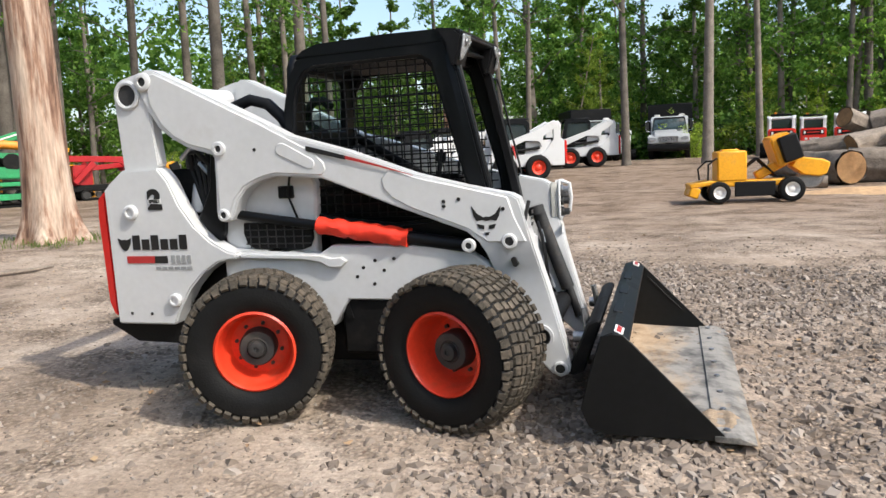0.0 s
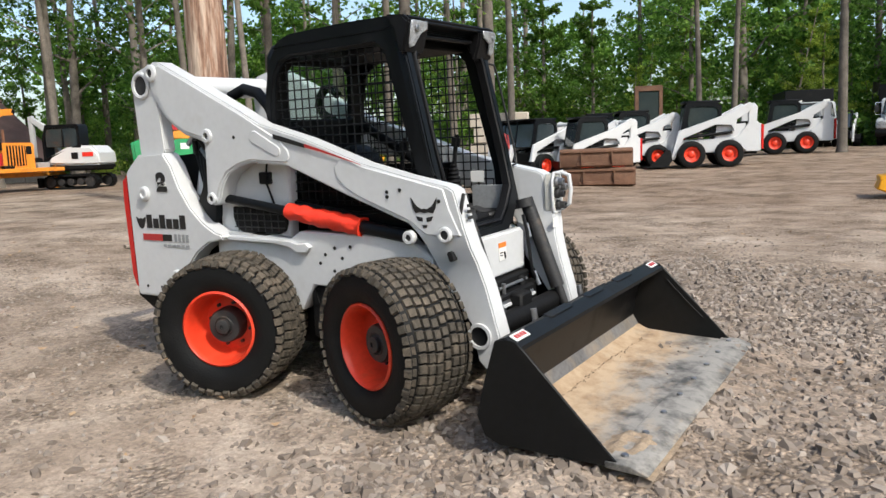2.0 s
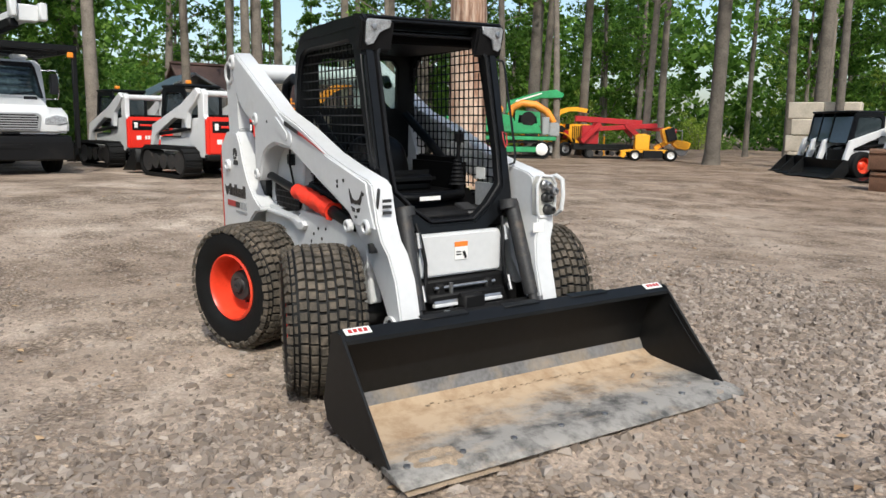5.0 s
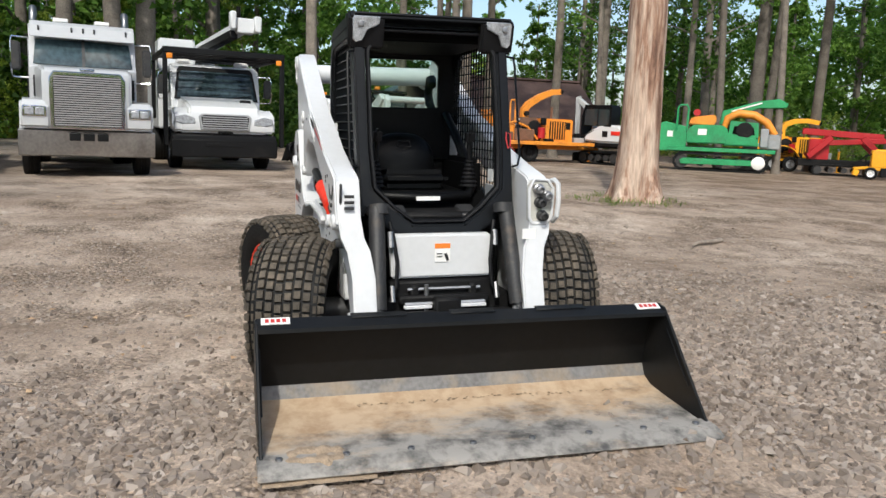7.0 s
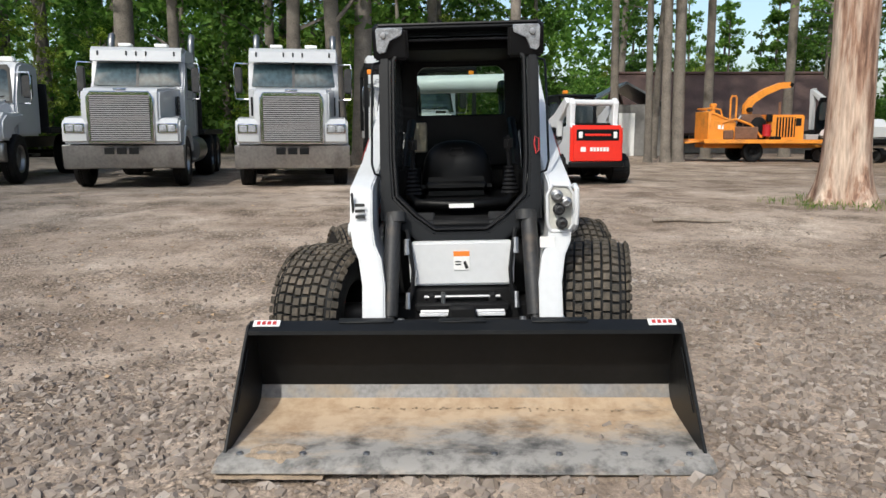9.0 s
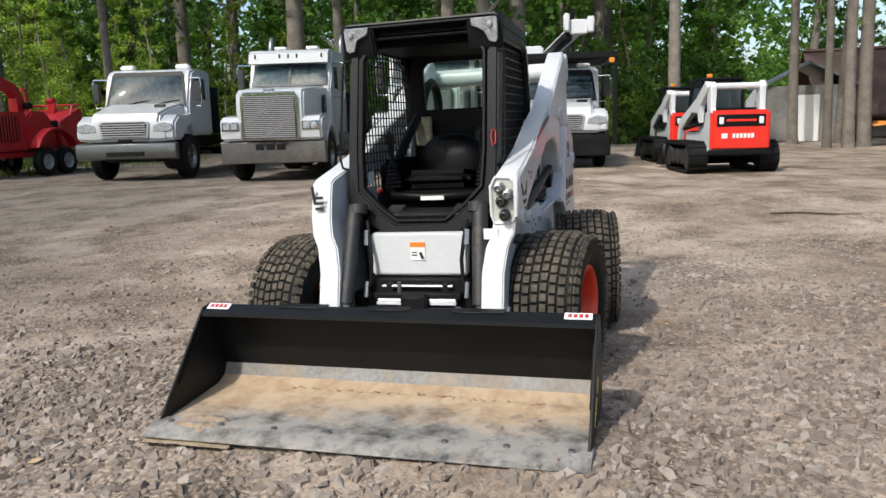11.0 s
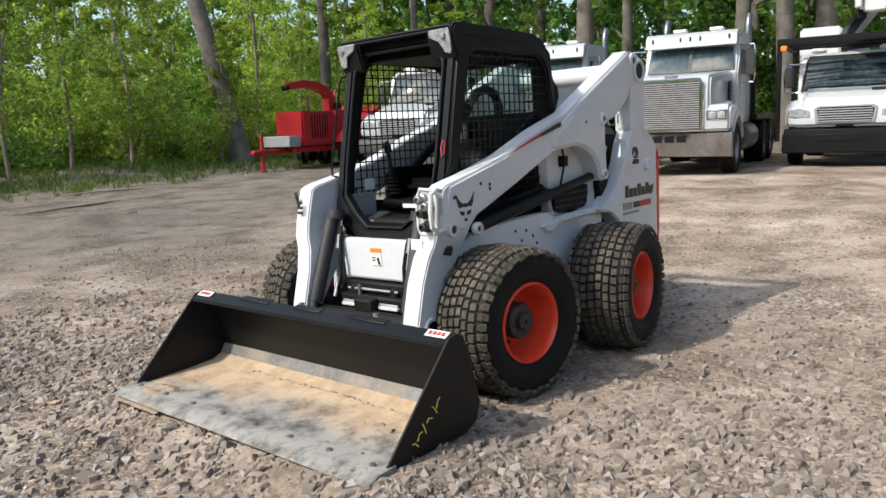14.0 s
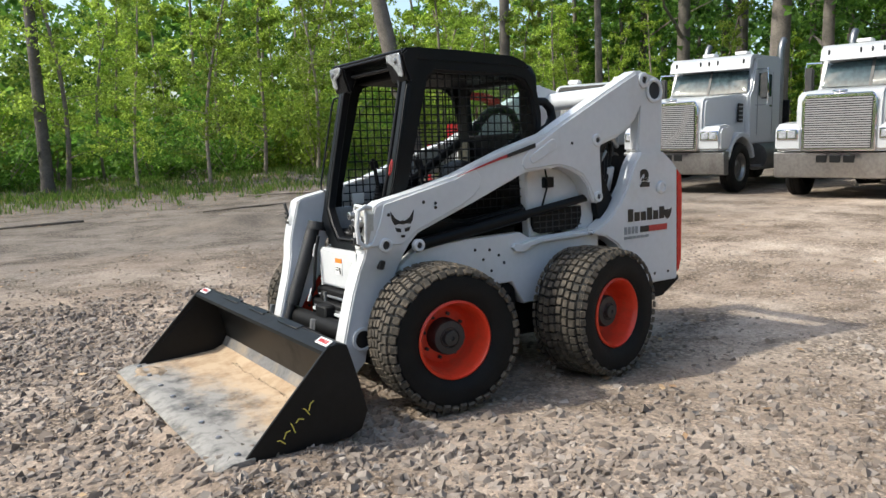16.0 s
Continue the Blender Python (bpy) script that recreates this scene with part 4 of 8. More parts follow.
roof = plate([(-0.125, 1.935), (-0.07, 1.982), (0.02, 2.010), (0.40, 2.028), (0.73, 2.030), (0.835, 2.018), (0.845, 2.0), (0.835, 1.985), (0.70, 1.955)], -0.44, 0.44, bevel=0.018, segments=2)
part("cab_roof", roof, M_BLACK, loader, "black steel cab roof, dusty on top")
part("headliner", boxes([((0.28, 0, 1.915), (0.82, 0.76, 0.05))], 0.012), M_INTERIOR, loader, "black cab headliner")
for s in (-1, 1):
    hs = plate([(0.69, 2.035), (0.81, 2.022), (0.845, 1.99), (0.835, 1.93), (0.80, 1.83), (0.775, 1.83), (0.75, 1.95)], *((0.27, 0.462) if s > 0 else (-0.462, -0.27)), bevel=0.014, segments=2)
    lamp = part("work_light", hs, M_PLASTIC, loader, "corner work light in a black housing")
    ln = [(s * 0.295, 1.995), (s * 0.435, 1.995), (s * 0.442, 1.98), (s * 0.440, 1.88), (s * 0.425, 1.86), (s * 0.39, 1.87), (s * 0.365, 1.925), (s * 0.30, 1.955)]
    bm = plate(ln, 0.0, 0.012, "x", bevel=0.004)
    for v in bm.verts:
        v.co.x += 0.842 - max(0.0, 1.93 - v.co.z) * 0.42
    part("lens", bm, M_LENS, lamp, "clear lens over a silver reflector")
    part("bulb", lathe([(0.017, 0.0), (0.014, 0.006), (0.0, 0.008)], 14), M_STEEL, lamp, m=pose(0.856, s * 0.40, 1.955, 0, 0, -90))

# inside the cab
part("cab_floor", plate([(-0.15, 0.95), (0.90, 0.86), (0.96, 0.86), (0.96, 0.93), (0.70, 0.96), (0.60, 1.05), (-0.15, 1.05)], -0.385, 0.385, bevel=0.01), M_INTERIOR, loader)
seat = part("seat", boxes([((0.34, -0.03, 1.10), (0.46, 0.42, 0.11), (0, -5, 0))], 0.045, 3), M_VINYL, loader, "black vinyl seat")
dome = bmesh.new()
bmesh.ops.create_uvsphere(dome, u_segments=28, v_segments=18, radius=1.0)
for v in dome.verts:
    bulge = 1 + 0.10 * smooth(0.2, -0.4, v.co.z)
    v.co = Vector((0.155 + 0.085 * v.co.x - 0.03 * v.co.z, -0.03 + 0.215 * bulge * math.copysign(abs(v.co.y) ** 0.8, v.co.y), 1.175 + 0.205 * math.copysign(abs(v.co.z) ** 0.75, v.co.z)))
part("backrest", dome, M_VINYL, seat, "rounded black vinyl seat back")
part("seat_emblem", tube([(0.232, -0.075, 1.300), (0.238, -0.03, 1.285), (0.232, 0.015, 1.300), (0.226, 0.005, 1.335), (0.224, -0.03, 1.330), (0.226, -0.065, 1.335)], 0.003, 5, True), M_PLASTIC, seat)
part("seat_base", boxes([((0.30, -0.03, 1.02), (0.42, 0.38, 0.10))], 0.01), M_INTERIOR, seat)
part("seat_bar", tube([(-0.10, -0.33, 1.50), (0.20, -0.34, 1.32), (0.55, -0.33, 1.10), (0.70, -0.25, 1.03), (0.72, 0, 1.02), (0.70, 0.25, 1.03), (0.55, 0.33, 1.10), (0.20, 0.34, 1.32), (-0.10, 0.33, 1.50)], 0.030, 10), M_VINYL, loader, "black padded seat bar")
part("warning_sticker", boxes([((0.753, 0, 1.02), (0.004, 0.14, 0.024))]), M_DECAL_WHITE, loader)
part("pouch", boxes([((-0.10, -0.29, 1.40), (0.03, 0.12, 0.20))], 0.01), material("clear_manual_pouch", (0.30, 0.27, 0.20), 0.25, 0, 0.4, 18), loader, "document pouch on the back wall")
for s in (-1, 1):
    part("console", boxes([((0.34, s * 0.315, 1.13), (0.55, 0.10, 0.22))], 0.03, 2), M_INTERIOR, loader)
    js = part("joystick", rods([((0.62, s * 0.28, 1.22), (0.64, s * 0.275, 1.34), 0.013)], 10), M_PLASTIC, loader, "black joystick with a rubber bellows")
    part("grip", boxes([((0.645, s * 0.275, 1.365), (0.055, 0.05, 0.09), (0, 10, 0))], 0.018, 2), M_PLASTIC, js)
    prof = []
    for i in range(7):
        prof += [(0.055 - i * 0.005, i * 0.024), (0.043 - i * 0.005, i * 0.024 + 0.012)]
    part("bellows", lathe(prof, 16), M_PLASTIC, js, m=pose(0.615, s * 0.28, 1.08, 90, 0, 0))
    part("foot_rest", boxes([((0.85, s * 0.20, 0.955), (0.16, 0.10, 0.03), (0, 15, 0))], 0.008), M_GREY_DARK, loader)
    part("kick_panel", boxes([((0.80, s * 0.365, 1.02), (0.22, 0.012, 0.16))], 0.004), M_GREY, loader)
    part("side_glass_label", boxes([((0.72, s * 0.381, 1.15), (0.09, 0.004, 0.07))]), M_DECAL_WHITE, loader)
part("control_tag", tube([(0.905, 0.405, 1.40), (0.92, 0.40, 1.36), (0.93, 0.41, 1.31), (0.925, 0.425, 1.33), (0.915, 0.425, 1.39)], 0.004, 6, True), M_DECAL_RED, loader, "red safety tag loop")

# front: white panel, coupler and its machinery
part("front_panel", plate([(-0.275, 0.625), (-0.285, 0.84), (-0.255, 0.862), (0.255, 0.862), (0.285, 0.84), (0.275, 0.625)], 1.02, 1.075, "x", bevel=0.012, segments=2), M_WHITE, loader, "white front panel with a warning label")
part("warning_label", boxes([((1.078, 0.0, 0.797), (0.004, 0.085, 0.026))]), M_DECAL_ORANGE, loader)
part("warning_label", boxes([((1.078, 0.0, 0.747), (0.004, 0.085, 0.072))]), M_DECAL_WHITE, loader)
part("warning_label", boxes([((1.081, 0.022, 0.737), (0.003, 0.016, 0.04), (20, 0, 0)), ((1.081, -0.018, 0.755), (0.003, 0.03, 0.006)), ((1.081, -0.018, 0.74), (0.003, 0.03, 0.006))]), M_DECAL_BLACK, loader)
part("front_crossmember", boxes([((1.05, 0, 0.565), (0.10, 0.58, 0.10)), ((1.12, 0, 0.52), (0.06, 0.50, 0.05)), ((1.18, 0, 0.46), (0.08, 0.14, 0.16)), ((1.10, -0.16, 0.535), (0.06, 0.05, 0.12)), ((1.10, 0.16, 0.535), (0.06, 0.05, 0.12))], 0.012), M_BLACK_ROUGH, loader, "greasy black cross member")
part("linkage", rods([((1.14, -0.22, 0.50), (1.14, -0.06, 0.50), 0.016), ((1.14, 0.06, 0.50), (1.14, 0.22, 0.50), 0.016), ((1.12, -0.2, 0.575), (1.12, 0.2, 0.575), 0.009), ((1.13, -0.1, 0.60), (1.13, -0.1, 0.45), 0.012)], 8), M_STEEL, loader)
for y in (-0.15, 0.15):
    part("leg_shim", boxes([((1.15, y, 0.487), (0.03, 0.15, 0.018))], 0.003), M_WHITE, loader)
part("arm_cross_member", rods([((1.20, -0.46, 0.42), (1.20, 0.46, 0.42), 0.055)], 20), M_BLACK_ROUGH, loader)
coupler = part("quick_coupler", plate([(1.33, 0.23), (1.36, 0.21), (1.42, 0.24), (1.515, 0.50), (1.49, 0.515), (1.44, 0.49)], -0.50, 0.50, bevel=0.01), M_BLACK_ROUGH, loader, "black attachment coupler plate")
for s in (-1, 1):
    part("coupler_lever", rods([((1.42, s * 0.30, 0.40), (1.40, s * 0.30, 0.53), 0.016)], 10), M_STEEL, coupler)
    part("coupler_pin", rods([((1.36, s * 0.42, 0.40), (1.44, s * 0.42, 0.40), 0.03)], 10), M_STEEL, coupler)

# coupler block on the front of the left arm, with its guard
block = part("hydraulic_coupler_block", plate([(0.448, 0.93), (0.445, 1.11), (0.47, 1.155), (0.545, 1.15), (0.575, 1.11), (0.570, 0.96), (0.545, 0.925)], 1.13, 1.185, "x", bevel=0.008), material("beige_plate", (0.50, 0.49, 0.45), 0.5, 0, 0.15, 12, (0.2, 0.18, 0.15), 0.3), loader, "beige plate with hydraulic quick couplers")
for i, (y, z) in enumerate(((0.49, 1.105), (0.50, 1.035), (0.535, 1.07), (0.515, 0.965))):
    part("quick_connector", lathe([(0.0, -0.02), (0.030, -0.02), (0.030, 0.02), (0.022, 0.026), (0.022, 0.055), (0.014, 0.058), (0.012, 0.045), (0, 0.045)], 16), M_GREY_DARK if i % 2 else M_STEEL, block, m=pose(1.185, y, z, 0, 0, -90))
part("guard", tube([(1.15, 0.575, 1.145), (1.19, 0.582, 1.155), (1.235, 0.585, 1.135), (1.245, 0.585, 1.05), (1.235, 0.582, 0.965), (1.19, 0.58, 0.935), (1.15, 0.572, 0.945)], 0.013, 8), M_WHITE, block)
part("rim", tube([(1.187, 0.46, 0.925), (1.187, 0.446, 0.96), (1.187, 0.443, 1.11), (1.187, 0.47, 1.158), (1.187, 0.545, 1.153), (1.187, 0.577, 1.11), (1.187, 0.572, 0.96), (1.187, 0.545, 0.922), (1.187, 0.46, 0.922)], 0.009, 8), M_WHITE, block, "white painted rim")
part("arm_label", boxes([((1.150 + 0.055, 0.44, 0.87), (0.004, 0.075, 0.055))]), M_DECAL_WHITE, loader)
part("arm_label", boxes([((1.182, -0.515, 1.075 - i * 0.03), (0.004, 0.05, 0.016)) for i in range(3)]), M_GREY_DARK, loader)
part("arm_slot", boxes([((1.155, -0.555, 1.06), (0.02, 0.012, 0.16), (0, 14, 0))], 0.004), M_GREY_DARK, loader)

# the "2 speed" decal
def text_part(body, size, mat, parent, m, extrude=0.001):
    cu = bpy.data.curves.new("lettering", "FONT")
    cu.offset = size * 0.062
    cu.body, cu.size, cu.extrude, cu.align_x, cu.align_y = body, size, extrude, "CENTER", "CENTER"
    tmp = bpy.data.objects.new("lettering_curve", cu)
    scene.collection.objects.link(tmp)
    bpy.context.view_layer.update()
    me = bpy.data.meshes.new_from_object(tmp.evaluated_get(bpy.context.evaluated_depsgraph_get()))
    bpy.data.objects.remove(tmp)
    me.materials.append(mat)
    ob = new("lettering", me)
    ob.parent, ob.matrix_basis = parent, m
    return ob


for s in (-1, 1):
    face = pose(-1.0, s * 0.5875, 1.20, 90, 0, 0 if s < 0 else 180)
    big = text_part("2", 0.150, M_DECAL_BLACK, loader, face @ Matrix.Diagonal((1.15, 1, 1, 1)), 0.002)
    part("decal_backing", boxes([((-1.0, s * 0.5885, 1.195), (0.085, 0.003, 0.026))]), M_DECAL_WHITE, loader)
    text_part("SPEED", 0.026, M_DECAL_BLACK, loader, pose(-1.0, s * 0.5905, 1.195, 90, 0, 0 if s < 0 else 180), 0.0008)

# ---- bucket, a part of the loader in its own right ----
def curve_back():
    """The inner line of the bucket from the lip down the back and out along the floor."""
    return [(1.675, 0.507), (1.60, 0.542), (1.565, 0.524), (1.505, 0.338), (1.482, 0.204), (1.515, 0.148), (1.58, 0.120), (1.75, 0.108), (2.06, 0.096)]


M_BUCKET = material("black_bucket_paint", (0.0055, 0.006, 0.0066), 0.45, 0, 0.3, 3, (0.022, 0.019, 0.016), 0.25, spec=0.25)
M_BEND = material("scoured_bend", (0.14, 0.14, 0.145), 0.5, 0.2, 0.35, 5, (0.34, 0.26, 0.17), 0.5)
M_MUD = material("dry_mud", (0.30, 0.225, 0.155), 0.95, 0, 0.3, 20, bump=0.4)


def mud_ridge():
    """Small clods left in a line across the floor."""
    rng = random.Random(5)
    bm = bmesh.new()
    for i in range(90):
        y = rng.uniform(-0.55, 0.75)
        x = 1.60 + rng.gauss(0, 0.008) + (0.02 if y > 0.3 else 0)
        r = rng.uniform(0.0015, 0.0055)
        bmesh.ops.create_icosphere(bm, subdivisions=1, radius=r, matrix=pose(x, y, 0.128 - (x - 1.58) * 0.09) @ Matrix.Diagonal((1, 1.8, 0.7, 1)))
    return bm


inner = curve_back()
shell = bmesh.new()
outer = [(1.672, 0.525), (1.60, 0.557), (1.55, 0.538), (1.488, 0.338), (1.462, 0.200), (1.50, 0.132), (1.575, 0.104), (1.75, 0.094), (2.06, 0.080)]
add_plate(shell, inner[:5] + outer[:5][::-1], -1.0, 1.0)
bucket = part("bucket", shell, M_BUCKET, loader, "wide black steel bucket with a muddy floor", 25)
bucket.matrix_basis = pose(0, 0, 0.011, -0.63, 0, 0)
part("bucket_floor", add_plate(bmesh.new(), inner[5:] + outer[5:][::-1], -0.995, 0.995), M_BUCKET_FLOOR, bucket, "bucket floor covered in dried tan mud", 25)
part("bucket_bend", add_plate(bmesh.new(), [(1.483, 0.2052), inner[5], outer[5], (1.463, 0.200)], -0.995, 0.995), M_BEND, bucket, "scoured steel bend of the bucket", 25)
for s in (-1, 1):
    sp = [(1.60, 0.551), (1.648, 0.548), (1.69, 0.508), (2.075, 0.105), (2.06, 0.083), (1.56, 0.085), (1.49, 0.115), (1.455, 0.20), (1.50, 0.373), (1.555, 0.542)]
    part("side_plate", plate(sp, *((0.992, 1.006) if s > 0 else (-1.006, -0.992)), bevel=0.003), M_BUCKET, bucket)
    part("weld_bead", tube([(1.70, s * 0.988, 0.45), (1.80, s * 0.988, 0.345), (1.92, s * 0.988, 0.225)], 0.003, 6), M_BUCKET, bucket)
    part("lip_sticker", boxes([((1.628, s * 0.915, 0.5505), (0.042, 0.125, 0.004), (0, 27, 0))]), M_DECAL_WHITE, bucket, "white and red sticker")
    part("sticker_bar", boxes([((1.629, s * 0.915 + (i - 1.5) * 0.025, 0.5535), (0.022, 0.017, 0.003), (0, 27, 0)) for i in range(4)]), M_DECAL_RED, bucket)
part("cutting_edge", plate([(2.03, 0.082), (2.03, 0.108), (2.13, 0.106), (2.205, 0.080), (2.205, 0.072)], -1.016, 1.016, bevel=0.003), M_BUCKET_FLOOR, bucket, "worn steel cutting edge")
for y in np.linspace(-0.93, 0.93, 8):
    part("edge_bolt", lathe([(0.016, 0), (0.014, 0.010), (0.0, 0.014)], 10), M_STEEL, bucket, m=pose(2.085, y, 0.106, 90, 0, 0))
for y, ln in ((0.0, 0.22), (-0.45, 0.26), (0.45, 0.26)):
    part("lip_step", boxes([((1.60, y, 0.5565), (0.048, ln, 0.006), (0, 10, 0))], 0.003), M_BUCKET, bucket)
heap = bmesh.new()
bmesh.ops.create_grid(heap, x_segments=26, y_segments=40, size=1)
for v in heap.verts:
    px, py = 2.07 + v.co.x * 0.15, -0.78 + v.co.y * 0.22
    f = smooth(1.0, 0.35, math.hypot(v.co.x, v.co.y) * (1 + 0.4 * noise.noise((px * 9, py * 9, 2.0))))
    v.co = Vector((px, py, 0.088 + 0.034 * f * (0.7 + 0.5 * noise.noise((px * 22, py * 22, 4.0))) - 0.03 * smooth(2.10, 2.22, px)))
part("mud_lump", heap, M_MUD, bucket, "dried mud heaped on the corner of the cutting edge", 180)
part("mud_crust", mud_ridge(), M_MUD, bucket, "dried mud clods along the floor")["kind"] = "stuff"
# crayon marks on the left side plate, as plain strokes
marks = bmesh.new()
for i, (x, z, tilt) in enumerate(((1.905, 0.145, 20), (1.875, 0.175, -35), (1.845, 0.20, 60), (1.81, 0.225, -10), (1.775, 0.262, 40), (1.75, 0.285, -50))):
    c, d = math.cos(radians(tilt)) * 0.02, math.sin(radians(tilt)) * 0.028
    add_tube(marks, [(x - c, 1.0075, z - d), (x + c * 0.3, 1.0085, z + 0.012), (x + c, 1.0075, z + d)], 0.0028, 5)
part("crayon_marks", marks, M_CHALK, bucket, "yellow crayon strokes")


# ---- parked machines round the yard ----
M_TRUCK_WHITE = material("truck_white_paint", (0.46, 0.47, 0.485), 0.3, 0, 0.03, 1.5, (0.45, 0.42, 0.38), 0.10, coat=0.4)
M_TRUCK_BLACK = material("truck_black_frame", (0.005, 0.005, 0.0055), 0.45, 0, 0.25, 2, (0.03, 0.026, 0.022), 0.12, spec=0.22)
M_WINDSHIELD = material("windshield_glass", (0.035, 0.055, 0.062), 0.04, 0, 0.6, 1.0, spec=0.6)
M_AMBER = material("amber_lens", (0.80, 0.25, 0.02), 0.3, 0, 0.05, 10)
M_ALUMINIUM = material("brushed_aluminium", (0.22, 0.225, 0.23), 0.30, 0.9, 0.15, 3, (0.18, 0.16, 0.14), 0.2)
M_BUMPER = material("dull_steel_bumper", (0.36, 0.365, 0.37), 0.26, 0.85, 0.2, 2, (0.13, 0.115, 0.10), 0.3)
M_GRILLE = material("grille_bars", (0.42, 0.42, 0.43), 0.4, 0.5, 0.1, 3)
# the truck white again, lighter in colour to stand in for stronger light
M_LIFTED_WHITE = material("clean_white_paint", (0.62, 0.63, 0.64), 0.3, 0, 0.03, 1.5, (0.45, 0.42, 0.38), 0.08, coat=0.3)
M_CHIP_ORANGE = material("orange_machine_paint", (0.74, 0.26, 0.025), 0.5, 0, 0.2, 2, (0.20, 0.11, 0.06), 0.3)
M_CHIP_RED = material("red_machine_paint", (0.40, 0.010, 0.016), 0.38, 0, 0.12, 2, (0.2, 0.06, 0.05), 0.2)
M_CHIP_GREEN = material("green_machine_paint", (0.022, 0.28, 0.10), 0.45, 0, 0.25, 2, (0.05, 0.11, 0.06), 0.3)
M_YELLOW = material("yellow_machine_paint", (0.84, 0.38, 0.012), 0.42, 0, 0.12, 3, (0.3, 0.2, 0.1), 0.2)
M_LOADER_RED = material("bright_red_door", (0.72, 0.03, 0.018), 0.35, 0, 0.06, 3)
M_RUST = material("rusty_brown_steel", (0.15, 0.075, 0.045), 0.8, 0.1, 0.35, 4, (0.2, 0.14, 0.1), 0.3, bump=0.2)


def pbox(name, mat, parent, c, s, bevel=0.02, rot=(0, 0, 0), label=""):
    return part(name, boxes([(c, s, rot)], bevel, 2 if bevel > 0.03 else 1), mat, parent, label)


def simple_wheel(parent, x, y, r, w, rim_mat, z=None, tyre_mat=None):
    """A road wheel: tyre with a rounded shoulder and ribs, and a dished rim on its outer side."""
    s = 1 if y > 0 else -1
    prof = [(r * 0.56, w * 0.42), (r * 0.62, w * 0.50), (r * 0.82, w * 0.52), (r * 0.95, w * 0.46), (r, w * 0.30), (r, w * 0.12), (r * 0.975, w * 0.10), (r * 0.975, w * 0.06), (r, w * 0.04), (r, 0)]
    prof += [(a, -b) for a, b in prof[-2::-1]]
    t = part("wheel", lathe(prof + [(r * 0.5, -w * 0.3), (r * 0.5, w * 0.3)], 28, True), tyre_mat or M_RUBBER, parent, m=pose(x, y, r if z is None else z, 0, 0, 0 if s > 0 else 180))
    part("rim", lathe([(r * 0.57, w * 0.40), (r * 0.56, w * 0.46), (r * 0.50, w * 0.40), (r * 0.46, w * 0.18), (r * 0.30, w * 0.12), (r * 0.20, w * 0.26), (r * 0.12, w * 0.30), (0, w * 0.30)], 24), rim_mat, t)
    return t


def slab(name, mat, parent, pts, lo, hi, axis="y", bevel=0.02, label="", segments=1):
    return part(name, plate(pts, lo, hi, axis, bevel, segments), mat, parent, label)


def mirror_arm(parent, x, y, z0, z1, mat):
    s = 1 if y > 0 else -1
    a = part("mirror_bracket", tube([(x - 0.1, y - s * 0.32, z1), (x, y, z1), (x + 0.02, y + s * 0.02, z1 - 0.1), (x + 0.02, y + s * 0.02, z0 + 0.1), (x, y, z0), (x - 0.1, y - s * 0.32, z0)], 0.018, 6), M_CHROME, parent)
    part("mirror", boxes([((x, y - s * 0.06, (z0 + z1) / 2 + 0.02), (0.09, 0.20, (z1 - z0) * 0.72))], 0.03, 2), M_GREY_DARK, a)


